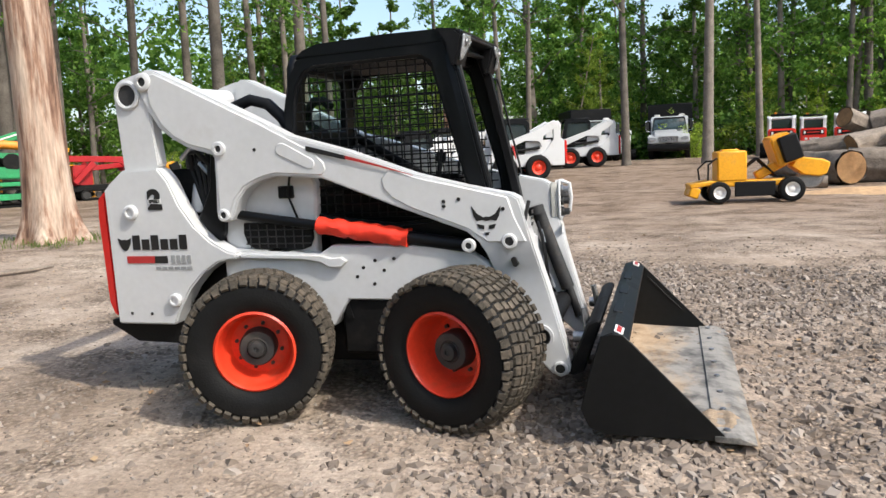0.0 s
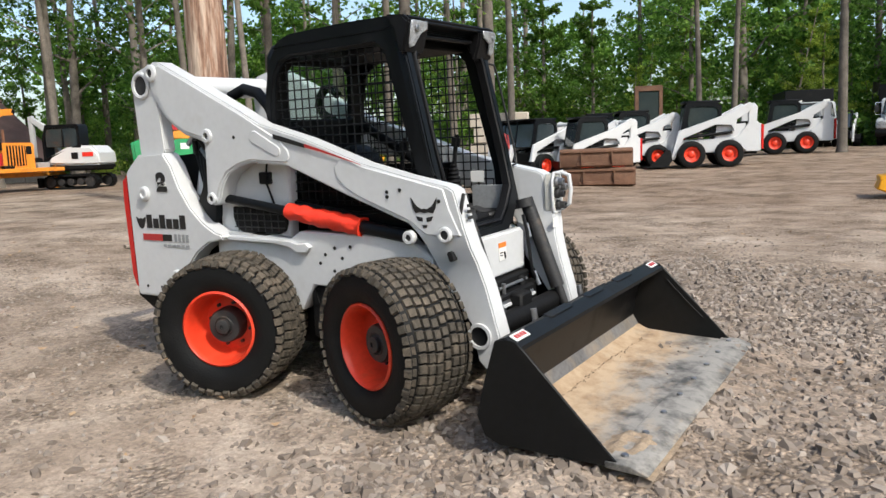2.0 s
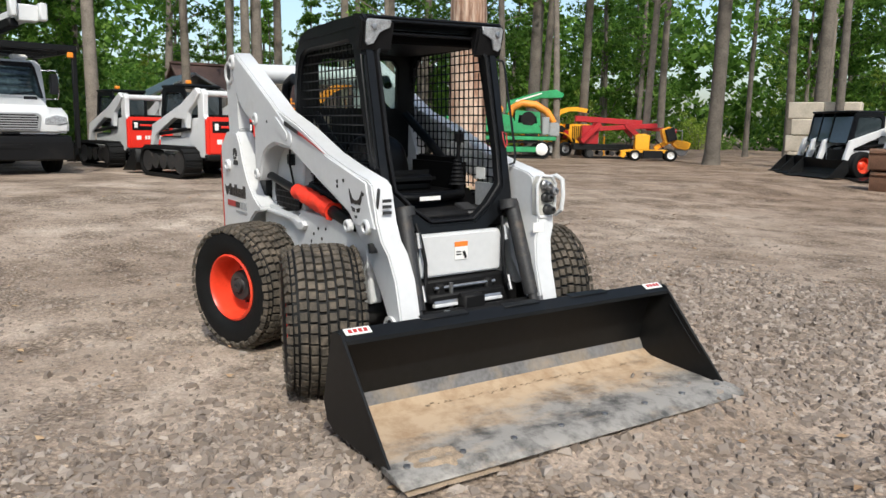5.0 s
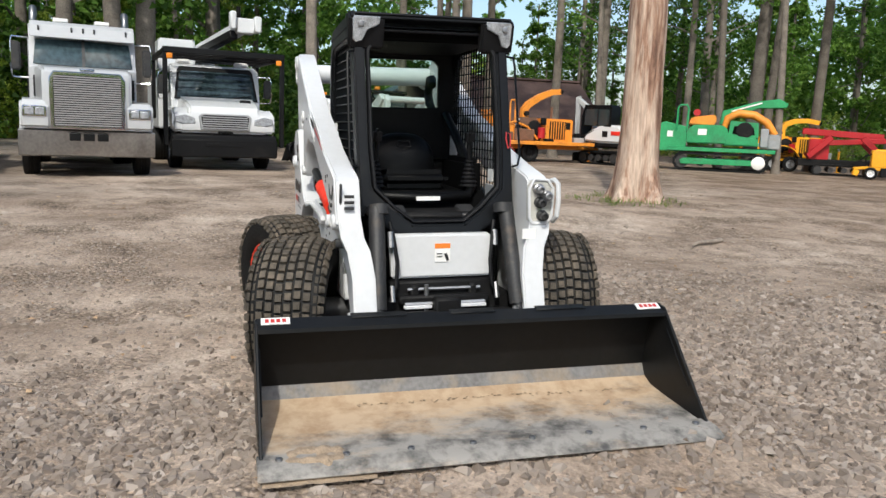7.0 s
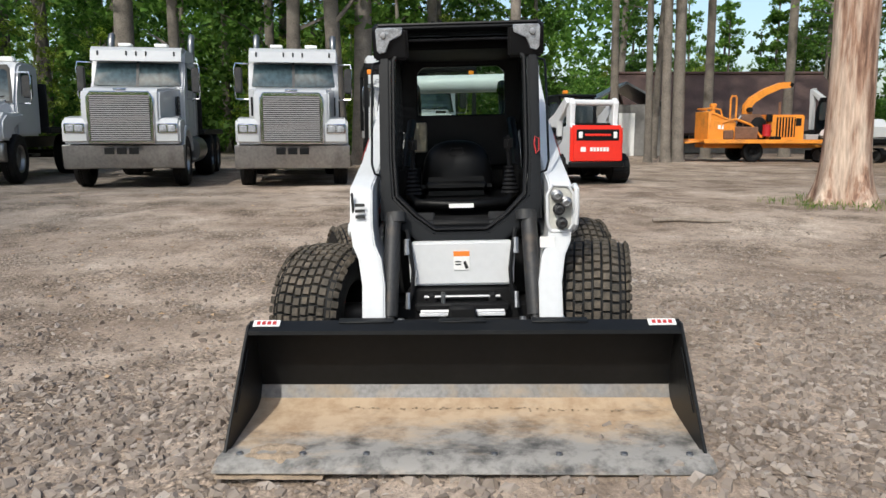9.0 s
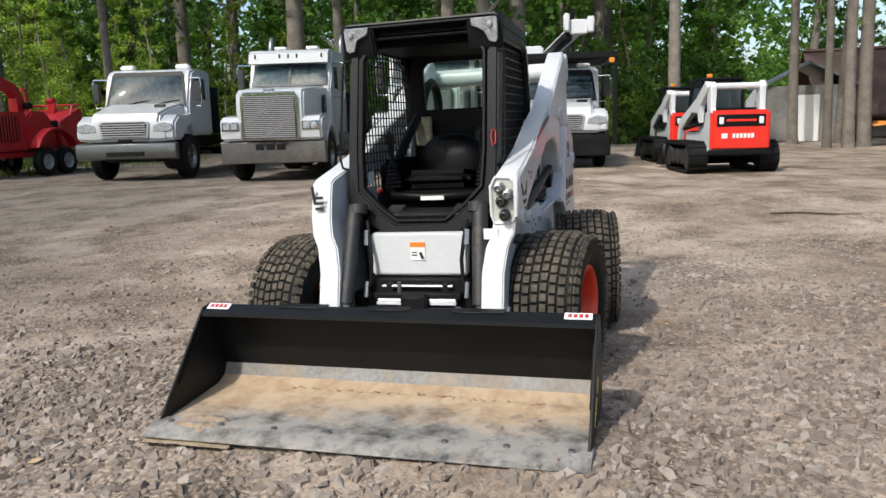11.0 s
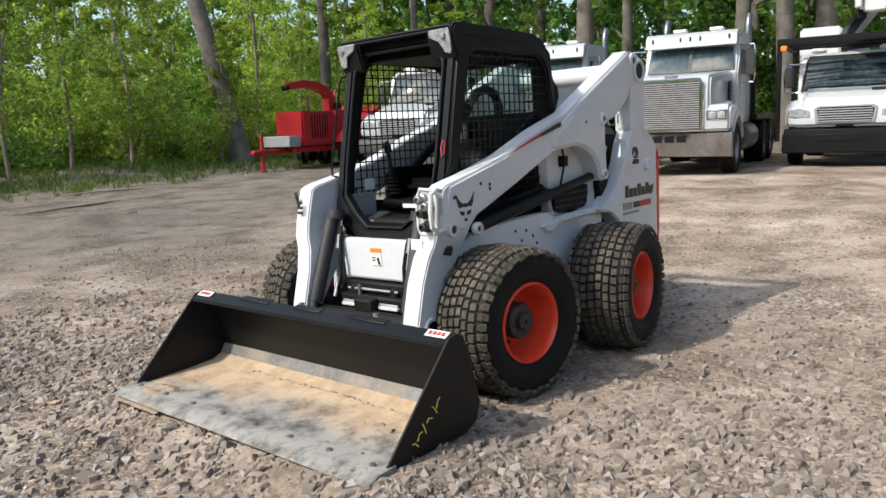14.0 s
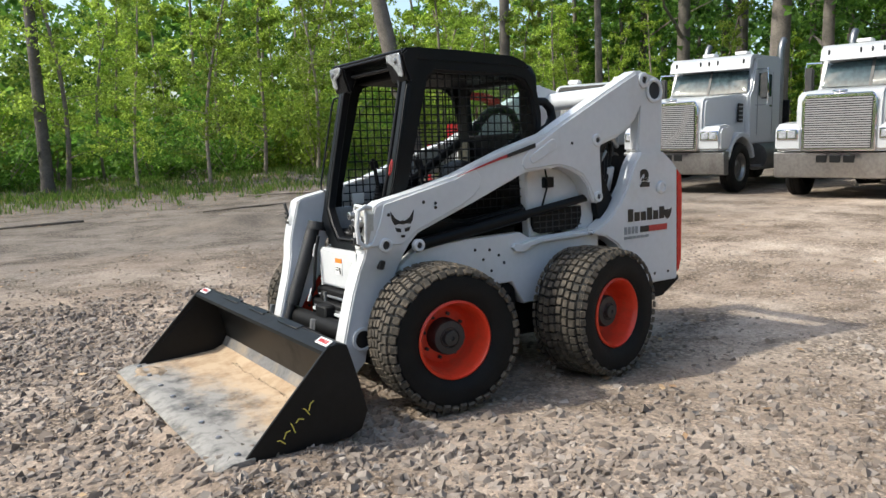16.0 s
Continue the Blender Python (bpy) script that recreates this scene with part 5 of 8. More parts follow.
def conventional_truck(m, deck=True):
    """A long-nosed road tractor: wide chrome bumper, tall barred grille, split windscreen and twin stacks."""
    t = thing("semi_truck", "white long-nosed road tractor with a chrome grille and bumper", "truck", m, "parked trucks")
    bm = plate([(0.0, 0.40), (0.06, 0.42), (0.13, 0.87), (0.0, 0.88), (-0.15, 0.88), (-0.15, 0.40)], -1.24, 1.24, bevel=0.012)
    for v in bm.verts:                                   # its ends turn back
        v.co.x -= 0.16 * smooth(0.95, 1.24, abs(v.co.y))
    part("bumper", bm, M_BUMPER, t, "dull steel bumper")
    for y in (-0.32, 0.0, 0.32):
        pbox("bumper_slot", M_TRUCK_BLACK, t, (0.118, y * 0.78, 0.76), (0.02, 0.2, 0.13), 0.008)
    hood = [(0.0, 0.90), (0.03, 1.60), (-0.02, 1.90), (-0.10, 1.97), (-0.9, 2.03), (-1.75, 2.10), (-1.75, 0.95), (-0.2, 0.88)]
    bm = plate(hood, -0.80, 0.80, bevel=0.05, segments=2)
    for v in bm.verts:
        v.co.y *= 1 + 0.18 * smooth(-0.4, -1.7, v.co.x)
    h = part("hood", bm, M_TRUCK_WHITE, t, "white sloping hood")
    g = part("grille", plate([(-0.68, 0.90), (-0.68, 1.80), (-0.60, 1.92), (0.60, 1.92), (0.68, 1.80), (0.68, 0.90)], 0.02, 0.075, "x", bevel=0.02), M_CHROME, t, "chrome grille surround")
    part("grille_backing", plate([(-0.61, 0.95), (-0.61, 1.78), (-0.56, 1.85), (0.56, 1.85), (0.61, 1.78), (0.61, 0.95)], 0.06, 0.082, "x"), M_TRUCK_BLACK, g)
    for i in range(22):
        z = 0.975 + i * 0.0405
        part("grille_bar", boxes([((0.088, 0, z), (0.014, 1.20, 0.022), (0, 6, 0))]), M_GRILLE, g)
    pbox("badge", M_CHROME, t, (0.0, 0, 1.955), (0.06, 0.28, 0.05), 0.02)
    for s in (-1, 1):
        f = [(0.04, 0.90), (0.05, 1.28), (-0.05, 1.40), (-0.45, 1.44), (-0.75, 1.36), (-0.62, 1.20), (-0.45, 0.98), (-0.42, 0.88)]
        bm = plate(f, *((0.66, 1.20) if s > 0 else (-1.20, -0.66)), bevel=0.05, segments=3)
        fe = part("fender", bm, M_TRUCK_WHITE, t)
        arch = arc((-1.02, 0.55), 0.72, 15, 165, 10) + arc((-1.02, 0.55), 0.62, 165, 15, 10)
        part("wheel_arch", plate(arch, *((0.80, 1.22) if s > 0 else (-1.22, -0.80)), bevel=0.015), M_TRUCK_WHITE, fe)
        pbox("headlight_bezel", M_CHROME, fe, (0.05, s * 0.94, 1.20), (0.05, 0.42, 0.20), 0.02)
        for dy in (-0.09, 0.09):
            pbox("headlight", M_LENS, fe, (0.075, s * 0.94 + dy, 1.20), (0.03, 0.16, 0.13), 0.015)
        simple_wheel(t, -1.02, s * 1.05, 0.53, 0.30, M_ALUMINIUM)
        for x in (-5.3, -6.65):
            simple_wheel(t, x, s * 0.98, 0.53, 0.48, M_ALUMINIUM)
        part("exhaust_pipe", tube([(-3.62, s * 0.98, 0.9), (-3.62, s * 0.98, 3.0), (-3.63, s * 0.98, 3.15), (-3.68, s * 0.98, 3.28), (-3.78, s * 0.98, 3.38)], 0.085, 12), M_ALUMINIUM, t, "chrome exhaust stack")
        mirror_arm(t, -1.95, s * 1.36, 1.85, 2.62, M_CHROME)
        louver = pbox("hood_louver", M_TRUCK_BLACK, t, (-1.45, s * 0.955, 1.68), (0.26, 0.03, 0.40), 0.01, label="black hood side louver")
        for k in range(4):
            pbox("louver_slat", M_GREY, louver, (-1.45, s * 0.975, 1.54 + 0.09 * k), (0.22, 0.02, 0.02), 0.0)
        part("fuel_tank", rods([((-2.2, s * 1.0, 0.72), (-3.5, s * 1.0, 0.72), 0.30)], 20), M_ALUMINIUM, t)
        pbox("step", M_ALUMINIUM, t, (-2.0, s * 1.08, 0.52), (0.5, 0.2, 0.05), 0.01)
        pbox("side_window", M_WINDSHIELD, t, (-2.55, s * 1.062, 2.30), (0.72, 0.02, 0.50), 0.006)
        pbox("door_handle", M_CHROME, t, (-2.85, s * 1.075, 1.85), (0.14, 0.03, 0.04), 0.01)
        part("door_seam", tube([(-2.12, s * 1.066, 1.2), (-2.12, s * 1.066, 2.6), (-2.98, s * 1.066, 2.6), (-2.98, s * 1.066, 1.2)], 0.007, 5), M_GREY, t)
    cab = [(-1.72, 1.0), (-1.72, 2.06), (-1.86, 2.20), (-2.02, 2.66), (-2.06, 2.84), (-2.3, 2.95), (-3.45, 2.97), (-3.5, 2.9), (-3.5, 1.0)]
    part("cab", plate(cab, -1.05, 1.05, bevel=0.04, segments=2), M_TRUCK_WHITE, t, "white cab")
    for s in (-1, 1):
        bm = plate([(s * 0.025, 2.10), (s * 0.025, 2.62), (s * 0.92, 2.60), (s * 0.97, 2.12)], 0.0, 0.02, "x", bevel=0.006)
        for v in bm.verts:
            v.co.x += -1.735 - (v.co.z - 2.06) * 0.42
        part("windscreen", bm, M_WINDSHIELD, t, "dark reflecting windscreen half")
    bm = plate([(-0.03, 2.08), (-0.03, 2.64), (0.03, 2.64), (0.03, 2.08)], 0, 0.03, "x")
    for v in bm.verts:
        v.co.x += -1.735 - (v.co.z - 2.06) * 0.42
    part("windscreen_post", bm, M_GREY_DARK, t)
    part("sun_visor", plate([(-1.74, 2.63), (-1.80, 2.86), (-1.92, 2.945), (-2.30, 2.965), (-2.30, 2.90), (-1.95, 2.85), (-1.86, 2.64)], -1.02, 1.02, bevel=0.012), M_TRUCK_WHITE, t)
    for y in (-0.85, -0.22, 0.0, 0.22, 0.85):
        pbox("marker_light", M_AMBER if abs(y) > 2 else M_GREY_DARK, t, (-1.775, y, 2.80), (0.05, 0.035, 0.10), 0.012)
    for y in (-0.42, 0.42):
        part("roof_beacon", boxes([((-2.7, y, 2.99), (0.20, 0.22, 0.06)), ((-2.7, y, 3.055), (0.27, 0.30, 0.07))], 0.012), M_DECAL_WHITE, t)
    part("frame_rail", boxes([((-5.2, 0.42, 0.85), (4.6, 0.09, 0.28)), ((-5.2, -0.42, 0.85), (4.6, 0.09, 0.28)), ((-5.6, 0, 0.85), (0.12, 0.9, 0.2)), ((-1.5, 0, 0.75), (2.8, 0.8, 0.25))], 0.01), M_TRUCK_BLACK, t)
    pbox("engine_block", M_TRUCK_BLACK, t, (-1.1, 0, 0.68), (1.9, 1.3, 0.5), 0.05)
    for ax, ar in ((-1.02, 0.07), (-5.3, 0.1), (-6.65, 0.1)):
        part("axle", rods([((ax, -1.0, 0.53), (ax, 1.0, 0.53), ar)], 12), M_TRUCK_BLACK, t)
    if deck:
        pbox("deck", M_TRUCK_BLACK, t, (-6.0, 0, 1.12), (4.4, 2.4, 0.14), 0.02, label="black flat deck")
        pbox("headboard", M_TRUCK_BLACK, t, (-3.85, 0, 1.55), (0.08, 2.3, 0.9), 0.02)
    return t


def medium_truck(m, name, label, bumper_mat, group="parked trucks", paint=None):
    """A shorter-nosed medium truck: low wide grille, sloping hood, one large windscreen."""
    t = thing(name, label, "truck", m, group)
    paint = paint or M_TRUCK_WHITE
    slab("bumper", bumper_mat, t, [(0.0, 0.48), (0.08, 0.50), (0.10, 0.66), (0.08, 0.82), (-0.12, 0.84), (-0.12, 0.46)], -1.18, 1.18, bevel=0.02)
    pbox("bumper_slot", M_TRUCK_BLACK, t, (0.10, 0, 0.60), (0.02, 0.9, 0.09), 0.008)
    hood = [(0.02, 0.86), (0.05, 1.02), (0.03, 1.30), (-0.08, 1.46), (-0.55, 1.58), (-1.25, 1.70), (-1.25, 0.9), (-0.4, 0.86)]
    bm = plate(hood, -1.0, 1.0, bevel=0.06, segments=3)
    for v in bm.verts:
        if v.co.z > 1.2:
            v.co.y *= 0.80 + 0.1 * smooth(-0.2, -1.25, v.co.x)
    part("hood", bm, paint, t, "white rounded hood")
    g = part("grille", plate([(-0.55, 0.92), (-0.60, 1.24), (-0.52, 1.30), (0.52, 1.30), (0.60, 1.24), (0.55, 0.92)], 0.03, 0.075, "x", bevel=0.015), M_GRILLE, t)
    part("grille_backing", plate([(-0.50, 0.95), (-0.54, 1.22), (-0.48, 1.265), (0.48, 1.265), (0.54, 1.22), (0.50, 0.95)], 0.06, 0.080, "x"), M_TRUCK_BLACK, g)
    for i in range(6):
        part("grille_bar", boxes([((0.085, 0, 0.975 + i * 0.05), (0.02, 1.02, 0.024))]), M_GRILLE, g)
    for s in (-1, 1):
        f = [(0.0, 0.88), (0.03, 1.05), (-0.03, 1.28), (-0.30, 1.42), (-0.72, 1.40), (-1.25, 1.45), (-1.25, 1.2), (-0.95, 1.18), (-0.62, 1.05), (-0.45, 0.88)]
        fe = part("fender", plate(f, *((0.72, 1.16) if s > 0 else (-1.16, -0.72)), bevel=0.05, segments=3), paint, t)
        hl = part("headlight", plate([(s * 0.66, 1.06), (s * 0.68, 1.20), (s * 0.90, 1.26), (s * 1.10, 1.22), (s * 1.12, 1.10), (s * 0.95, 1.05)], 0.0, 0.06, "x", bevel=0.015), M_LENS, fe)
        simple_wheel(t, -0.95, s * 1.02, 0.50, 0.28, M_ALUMINIUM)
        simple_wheel(t, -5.0, s * 0.96, 0.50, 0.48, M_DECAL_WHITE)
        mirror_arm(t, -1.30, s * 1.32, 1.62, 2.25, M_TRUCK_BLACK)
        pbox("side_window", M_WINDSHIELD, t, (-1.92, s * 1.062, 2.02), (0.70, 0.02, 0.48), 0.006)
        pbox("step", M_TRUCK_BLACK, t, (-1.9, s * 1.05, 0.55), (0.6, 0.2, 0.06), 0.01)
    cab = [(-1.20, 0.95), (-1.20, 1.68), (-1.42, 2.30), (-1.52, 2.42), (-1.75, 2.48), (-2.62, 2.48), (-2.70, 2.38), (-2.70, 0.95)]
    part("cab", plate(cab, -1.05, 1.05, bevel=0.05, segments=2), paint, t, "white cab")
    bm = plate([(-0.95, 1.66), (-0.86, 2.30), (-0.80, 2.35), (0.80, 2.35), (0.86, 2.30), (0.95, 1.66)], 0.0, 0.02, "x", bevel=0.008)
    for v in bm.verts:
        v.co.x += -1.20 - (v.co.z - 1.66) * 0.355
    part("windscreen", bm, M_WINDSHIELD, t, "large reflecting windscreen")
    bm = add_ring(bmesh.new(), [(-0.99, 1.63), (-0.90, 2.33), (-0.84, 2.41), (0.84, 2.41), (0.90, 2.33), (0.99, 1.63)], [(-0.93, 1.67), (-0.85, 2.27), (-0.79, 2.31), (0.79, 2.31), (0.85, 2.27), (0.93, 1.67)], lambda p, h: (-1.20 - (p[1] - 1.66) * 0.355 + h, p[0], p[1]), 0.005, 0.024)
    part("windscreen_seal", bm, M_TRUCK_BLACK, t, "black windscreen surround")
    for y in (-0.45, 0.30):
        part("wiper", tube([(-1.17, y, 1.68), (-1.19, y + 0.30, 1.74), (-1.21, y + 0.52, 1.76)], 0.012, 5), M_TRUCK_BLACK, t)
    for y in (-0.7, 0.7):
        part("roof_beacon", boxes([((-1.9, y, 2.54), (0.2, 0.34, 0.12))], 0.03, 2), M_DECAL_WHITE, t)
    part("frame_rail", boxes([((-3.7, 0.42, 0.80), (5.2, 0.09, 0.26)), ((-3.7, -0.42, 0.80), (5.2, 0.09, 0.26)), ((-1.2, 0, 0.75), (2.2, 0.8, 0.25))], 0.01), M_TRUCK_BLACK, t)
    pbox("engine_block", M_TRUCK_BLACK, t, (-0.95, 0, 0.66), (1.7, 1.3, 0.5), 0.05)
    part("cowl_vent", boxes([((-0.62, 0.58, 1.60), (0.06, 0.26, 0.10), (0, -16, 0))], 0.01), M_TRUCK_BLACK, t)
    part("nose_slot", boxes([((0.055, 0, 0.885), (0.03, 0.34, 0.045))], 0.008), M_TRUCK_BLACK, t)
    for ax, ar in ((-0.95, 0.07), (-5.0, 0.1)):
        part("axle", rods([((ax, -1.0, 0.50), (ax, 1.0, 0.50), ar)], 12), M_TRUCK_BLACK, t)
    return t


def at(x, y, heading, scale=1.0, sink=0.0):
    sx, sy, sz = scale if isinstance(scale, tuple) else (scale, scale, scale)
    return pose(x, y, ground_height(x, y) - sink, 0, 0, heading) @ Matrix.Diagonal((sx, sy, sz, 1))


conventional_truck(at(-10.5, -7.07, 11.9, (1.0, 0.95, 1.03)))
conventional_truck(at(-11.2, -3.74, 11.1, (1.0, 0.97, 1.05), 0.02))
flat = medium_truck(at(-10.7, -11.0, 12, (1.04, 1.04, 1.10)), "flatbed_truck", "white medium truck with a chrome bumper and bare deck", M_ALUMINIUM)
pbox("deck", M_TRUCK_BLACK, flat, (-4.9, 0, 1.08), (4.0, 2.4, 0.14), 0.02)
pbox("headboard", M_TRUCK_BLACK, flat, (-2.95, 0, 1.6), (0.08, 2.3, 1.0), 0.02)
boom = medium_truck(at(-14.6, -1.25, 10, (1.0, 1.04, 1.05)), "bucket_truck", "white aerial bucket truck with a black overhead rack", M_TRUCK_BLACK, paint=M_LIFTED_WHITE)
rack = part("overhead_rack", boxes([((0.05, 0, 2.66), (0.14, 2.72, 0.13))], 0.012), M_TRUCK_BLACK, boom, "black steel cab guard rack")
for s in (-1, 1):
    for x, z, h in ((0.05, 1.62, 2.1), (-2.9, 1.9, 1.5)):
        part("rack_post", boxes([((x, s * 1.31, z), (0.09, 0.10, h))], 0.012), M_TRUCK_BLACK, rack)
    part("rack_rail", boxes([((-1.45, s * 1.31, 2.64), (3.0, 0.10, 0.12))], 0.012), M_TRUCK_BLACK, rack)
for x in (-1.0, -2.0, -2.9):
    part("rack_bar", boxes([((x, 0, 2.64), (0.08, 2.6, 0.08))], 0.012), M_TRUCK_BLACK, rack)
for k in range(9):
    part("rack_slat", boxes([((-0.15 - 0.21 * k, 0, 2.71), (0.07, 2.6, 0.03))], 0.006), M_TRUCK_BLACK, rack)
for y in (-1.22, 1.22):
    pbox("marker_light", M_AMBER, rack, (0.12, y, 2.52), (0.05, 0.13, 0.12), 0.02)
pbox("lower_bumper", M_TRUCK_BLACK, boom, (0.02, 0, 0.52), (0.16, 2.42, 0.42), 0.03)
pbox("utility_body", M_LIFTED_WHITE, boom, (-4.6, 0, 1.55), (3.4, 2.4, 1.3), 0.04)
pbox("chip_box", M_LIFTED_WHITE, boom, (-3.2, -0.75, 2.75), (0.9, 0.9, 0.8), 0.05)
part("turret", rods([((-3.3, 0, 2.2), (-3.3, 0, 2.9), 0.28)], 18), M_TRUCK_WHITE, boom)
part("boom_arm", boxes([((-1.75, 0.10, 3.08), (3.3, 0.28, 0.26), (0, -8, 12))], 0.03), M_LIFTED_WHITE, boom, "white folded boom arm")
part("boom_arm", boxes([((-1.2, 0.0, 2.98), (2.4, 0.20, 0.20), (0, -6, 10))], 0.03), M_TRUCK_BLACK, boom)
head = part("boom_head", boxes([((-0.05, 0.45, 3.30), (0.34, 0.42, 0.34)), ((0.10, 0.72, 3.34), (0.26, 0.16, 0.36)), ((0.1, 0.16, 3.40), (0.26, 0.14, 0.40))], 0.03), M_LIFTED_WHITE, boom)
part("bracket", rods([((0, 0.3, 3.4), (0.05, 0.3, 3.72), 0.05)], 8), M_TRUCK_BLACK, head)


def track(parent, x0, x1, y, w, r, mat=None):
    """A rubber crawler track: belt with cleats, rollers inside."""
    n = 10
    loop = [(x1 + r * math.sin(math.pi * i / n), r + r * -math.cos(math.pi * i / n)) for i in range(n + 1)] + [(x0 - r * math.sin(math.pi * i / n), r + r * math.cos(math.pi * i / n)) for i in range(n + 1)]
    inner_loop = [((px - (x0 + x1) / 2) * 0.955 + (x0 + x1) / 2, (pz - r) * 0.80 + r) for px, pz in loop]
    belt = part("track", add_ring(bmesh.new(), loop, inner_loop, lambda p, h: (p[0], h, p[1]), y - w / 2, y + w / 2), mat or M_RUBBER, parent, "black rubber crawler track")
    cl = bmesh.new()
    per = 0.13
    for k in range(int((x1 - x0) / per) + 1):
        for z in (0.0, 2 * r):
            add_box(cl, (x0 + k * per, y, z), (0.06, w * 0.98, 0.035))
    for a in range(-75, 76, 30):
        add_box(cl, (x1 + r * math.cos(radians(a)), y, r + r * math.sin(radians(a))), (0.035, w * 0.98, 0.06), (0, -a, 0))
        add_box(cl, (x0 - r * math.cos(radians(a)), y, r + r * math.sin(radians(a))), (0.035, w * 0.98, 0.06), (0, a, 0))
    cleats = part("cleats", cl, mat or M_RUBBER, belt)
    cleats["kind"] = "stuff"
    rl = bmesh.new()
    for x in np.linspace(x0, x1, 5):
        add_rod(rl, (x, y - w * 0.42, r), (x, y + w * 0.42, r), r * (0.72 if x in (x0, x1) else 0.5), seg=16)
    rollers = part("roller_row", rl, M_GREY_DARK, belt)
    rollers["kind"] = "stuff"
    return belt


def compact_loader(m, tracks=False, red_door=False, label="", bucket=True):
    """A smaller skid steer of the same build: white arms, black cab, wheels or tracks. Front is +x."""
    t = thing("compact_track_loader" if tracks else "compact_loader", label, "skid steer", m, "parked loaders")
    for s in (-1, 1):
        arm = [(-1.12, 1.80), (-0.98, 1.92), (-0.3, 1.58), (1.08, 1.13), (1.33, 0.25), (1.20, 0.25), (0.93, 0.90), (0.0, 1.28), (-0.45, 1.25), (-0.55, 1.05), (-0.62, 1.42), (-0.9, 1.58)]
        part("lift_arm", plate(arm, *((0.50, 0.62) if s > 0 else (-0.62, -0.50)), bevel=0.015), M_WHITE, t)
        part("rear_upright", plate([(-1.22, 1.78), (-1.12, 1.90), (-0.95, 1.85), (-0.96, 1.3), (-0.7, 0.95), (-0.5, 0.85), (-0.9, 0.45), (-1.32, 0.45), (-1.32, 1.25), (-1.2, 1.35)], *((0.44, 0.56) if s > 0 else (-0.56, -0.44)), bevel=0.015), M_WHITE, t)
        part("side_plate", plate([(-0.9, 0.45), (1.0, 0.45), (1.0, 0.85), (0.0, 0.86), (-0.05, 1.25), (-0.9, 1.3)], *((0.40, 0.47) if s > 0 else (-0.47, -0.40)), bevel=0.01), M_WHITE, t)
        part("lift_cylinder", rods([((-0.5, s * 0.53, 1.05), (0.85, s * 0.53, 0.92), 0.045)], 10), M_TRUCK_BLACK, t)
        if not red_door:
            pbox("tail_light", M_TAIL, t, (-1.37, s * 0.46, 0.88), (0.08, 0.16, 0.74), 0.02)
        if tracks:
            track(t, -0.75, 0.75, s * 0.74, 0.40, 0.33)
        else:
            for x in (-0.38, 0.72):
                simple_wheel(t, x, s * 0.70, 0.41, 0.30, M_RED)
        part("cab_side_frame", add_ring(bmesh.new(), [(-0.2, 1.05), (-0.2, 1.85), (-0.05, 1.98), (0.78, 2.0), (0.86, 1.9), (1.02, 1.05)], [(-0.1, 1.15), (-0.1, 1.75), (0.0, 1.84), (0.66, 1.85), (0.72, 1.8), (0.86, 1.15)],
                                        lambda p, h: (p[0], h, p[1]), *((0.40, 0.45) if s > 0 else (-0.45, -0.40))), M_BLACK, t)
        pbox("side_glass", M_GLASS_DARK, t, (0.34, s * 0.41, 1.5), (0.9, 0.012, 0.66), 0.004)
    part("cross_tube", rods([((-1.1, -0.55, 1.80), (-1.1, 0.55, 1.80), 0.07)], 14), M_WHITE, t)
    pbox("cab_roof", M_BLACK, t, (0.36, 0, 1.99), (1.1, 0.92, 0.07), 0.025)
    pbox("rear_glass", M_GLASS_DARK, t, (-0.17, 0, 1.60), (0.02, 0.78, 0.5), 0.006)
    pbox("front_glass", M_GLASS_DARK, t, (0.93, 0, 1.45), (0.02, 0.76, 0.8), 0.006, (0, -12, 0))
    pbox("engine_hood", M_BLACK_ROUGH if not red_door else M_TRUCK_BLACK, t, (-0.72, 0, 1.28), (1.15, 0.80, 0.16), 0.04)
    pbox("belly", M_BLACK_ROUGH, t, (-0.1, 0, 0.62), (2.3, 0.8, 0.5), 0.02)
    if red_door:
        door = pbox("rear_door", M_LOADER_RED, t, (-1.36, 0, 0.90), (0.16, 1.20, 0.82), 0.05, label="bright red rear door")
        pbox("grille", M_TRUCK_BLACK, door, (-1.445, 0, 1.10), (0.02, 0.98, 0.24), 0.02)
        for s in (-1, 1):
            pbox("tail_light", M_DECAL_WHITE, door, (-1.458, s * 0.40, 1.10), (0.02, 0.09, 0.14), 0.01)
        pbox("grille_bar", M_LOADER_RED, door, (-1.458, 0, 1.10), (0.02, 0.60, 0.05), 0.008)
        part("lettering", boxes([((-1.444, 0.14 - i * 0.075, 0.79), (0.008, 0.055, 0.09)) for i in range(6)] + [((-1.444, 0.33, 0.79), (0.008, 0.12, 0.10))]), M_DECAL_WHITE, door)
        pbox("rear_bumper", M_TRUCK_BLACK, t, (-1.38, 0, 0.46), (0.14, 1.25, 0.12), 0.02)
        pbox("beacon", M_AMBER, t, (0.0, 0.25, 2.07), (0.10, 0.12, 0.09), 0.02)
    else:
        pbox("tailgate", M_WHITE, t, (-1.35, 0, 0.88), (0.06, 0.80, 0.80), 0.02)
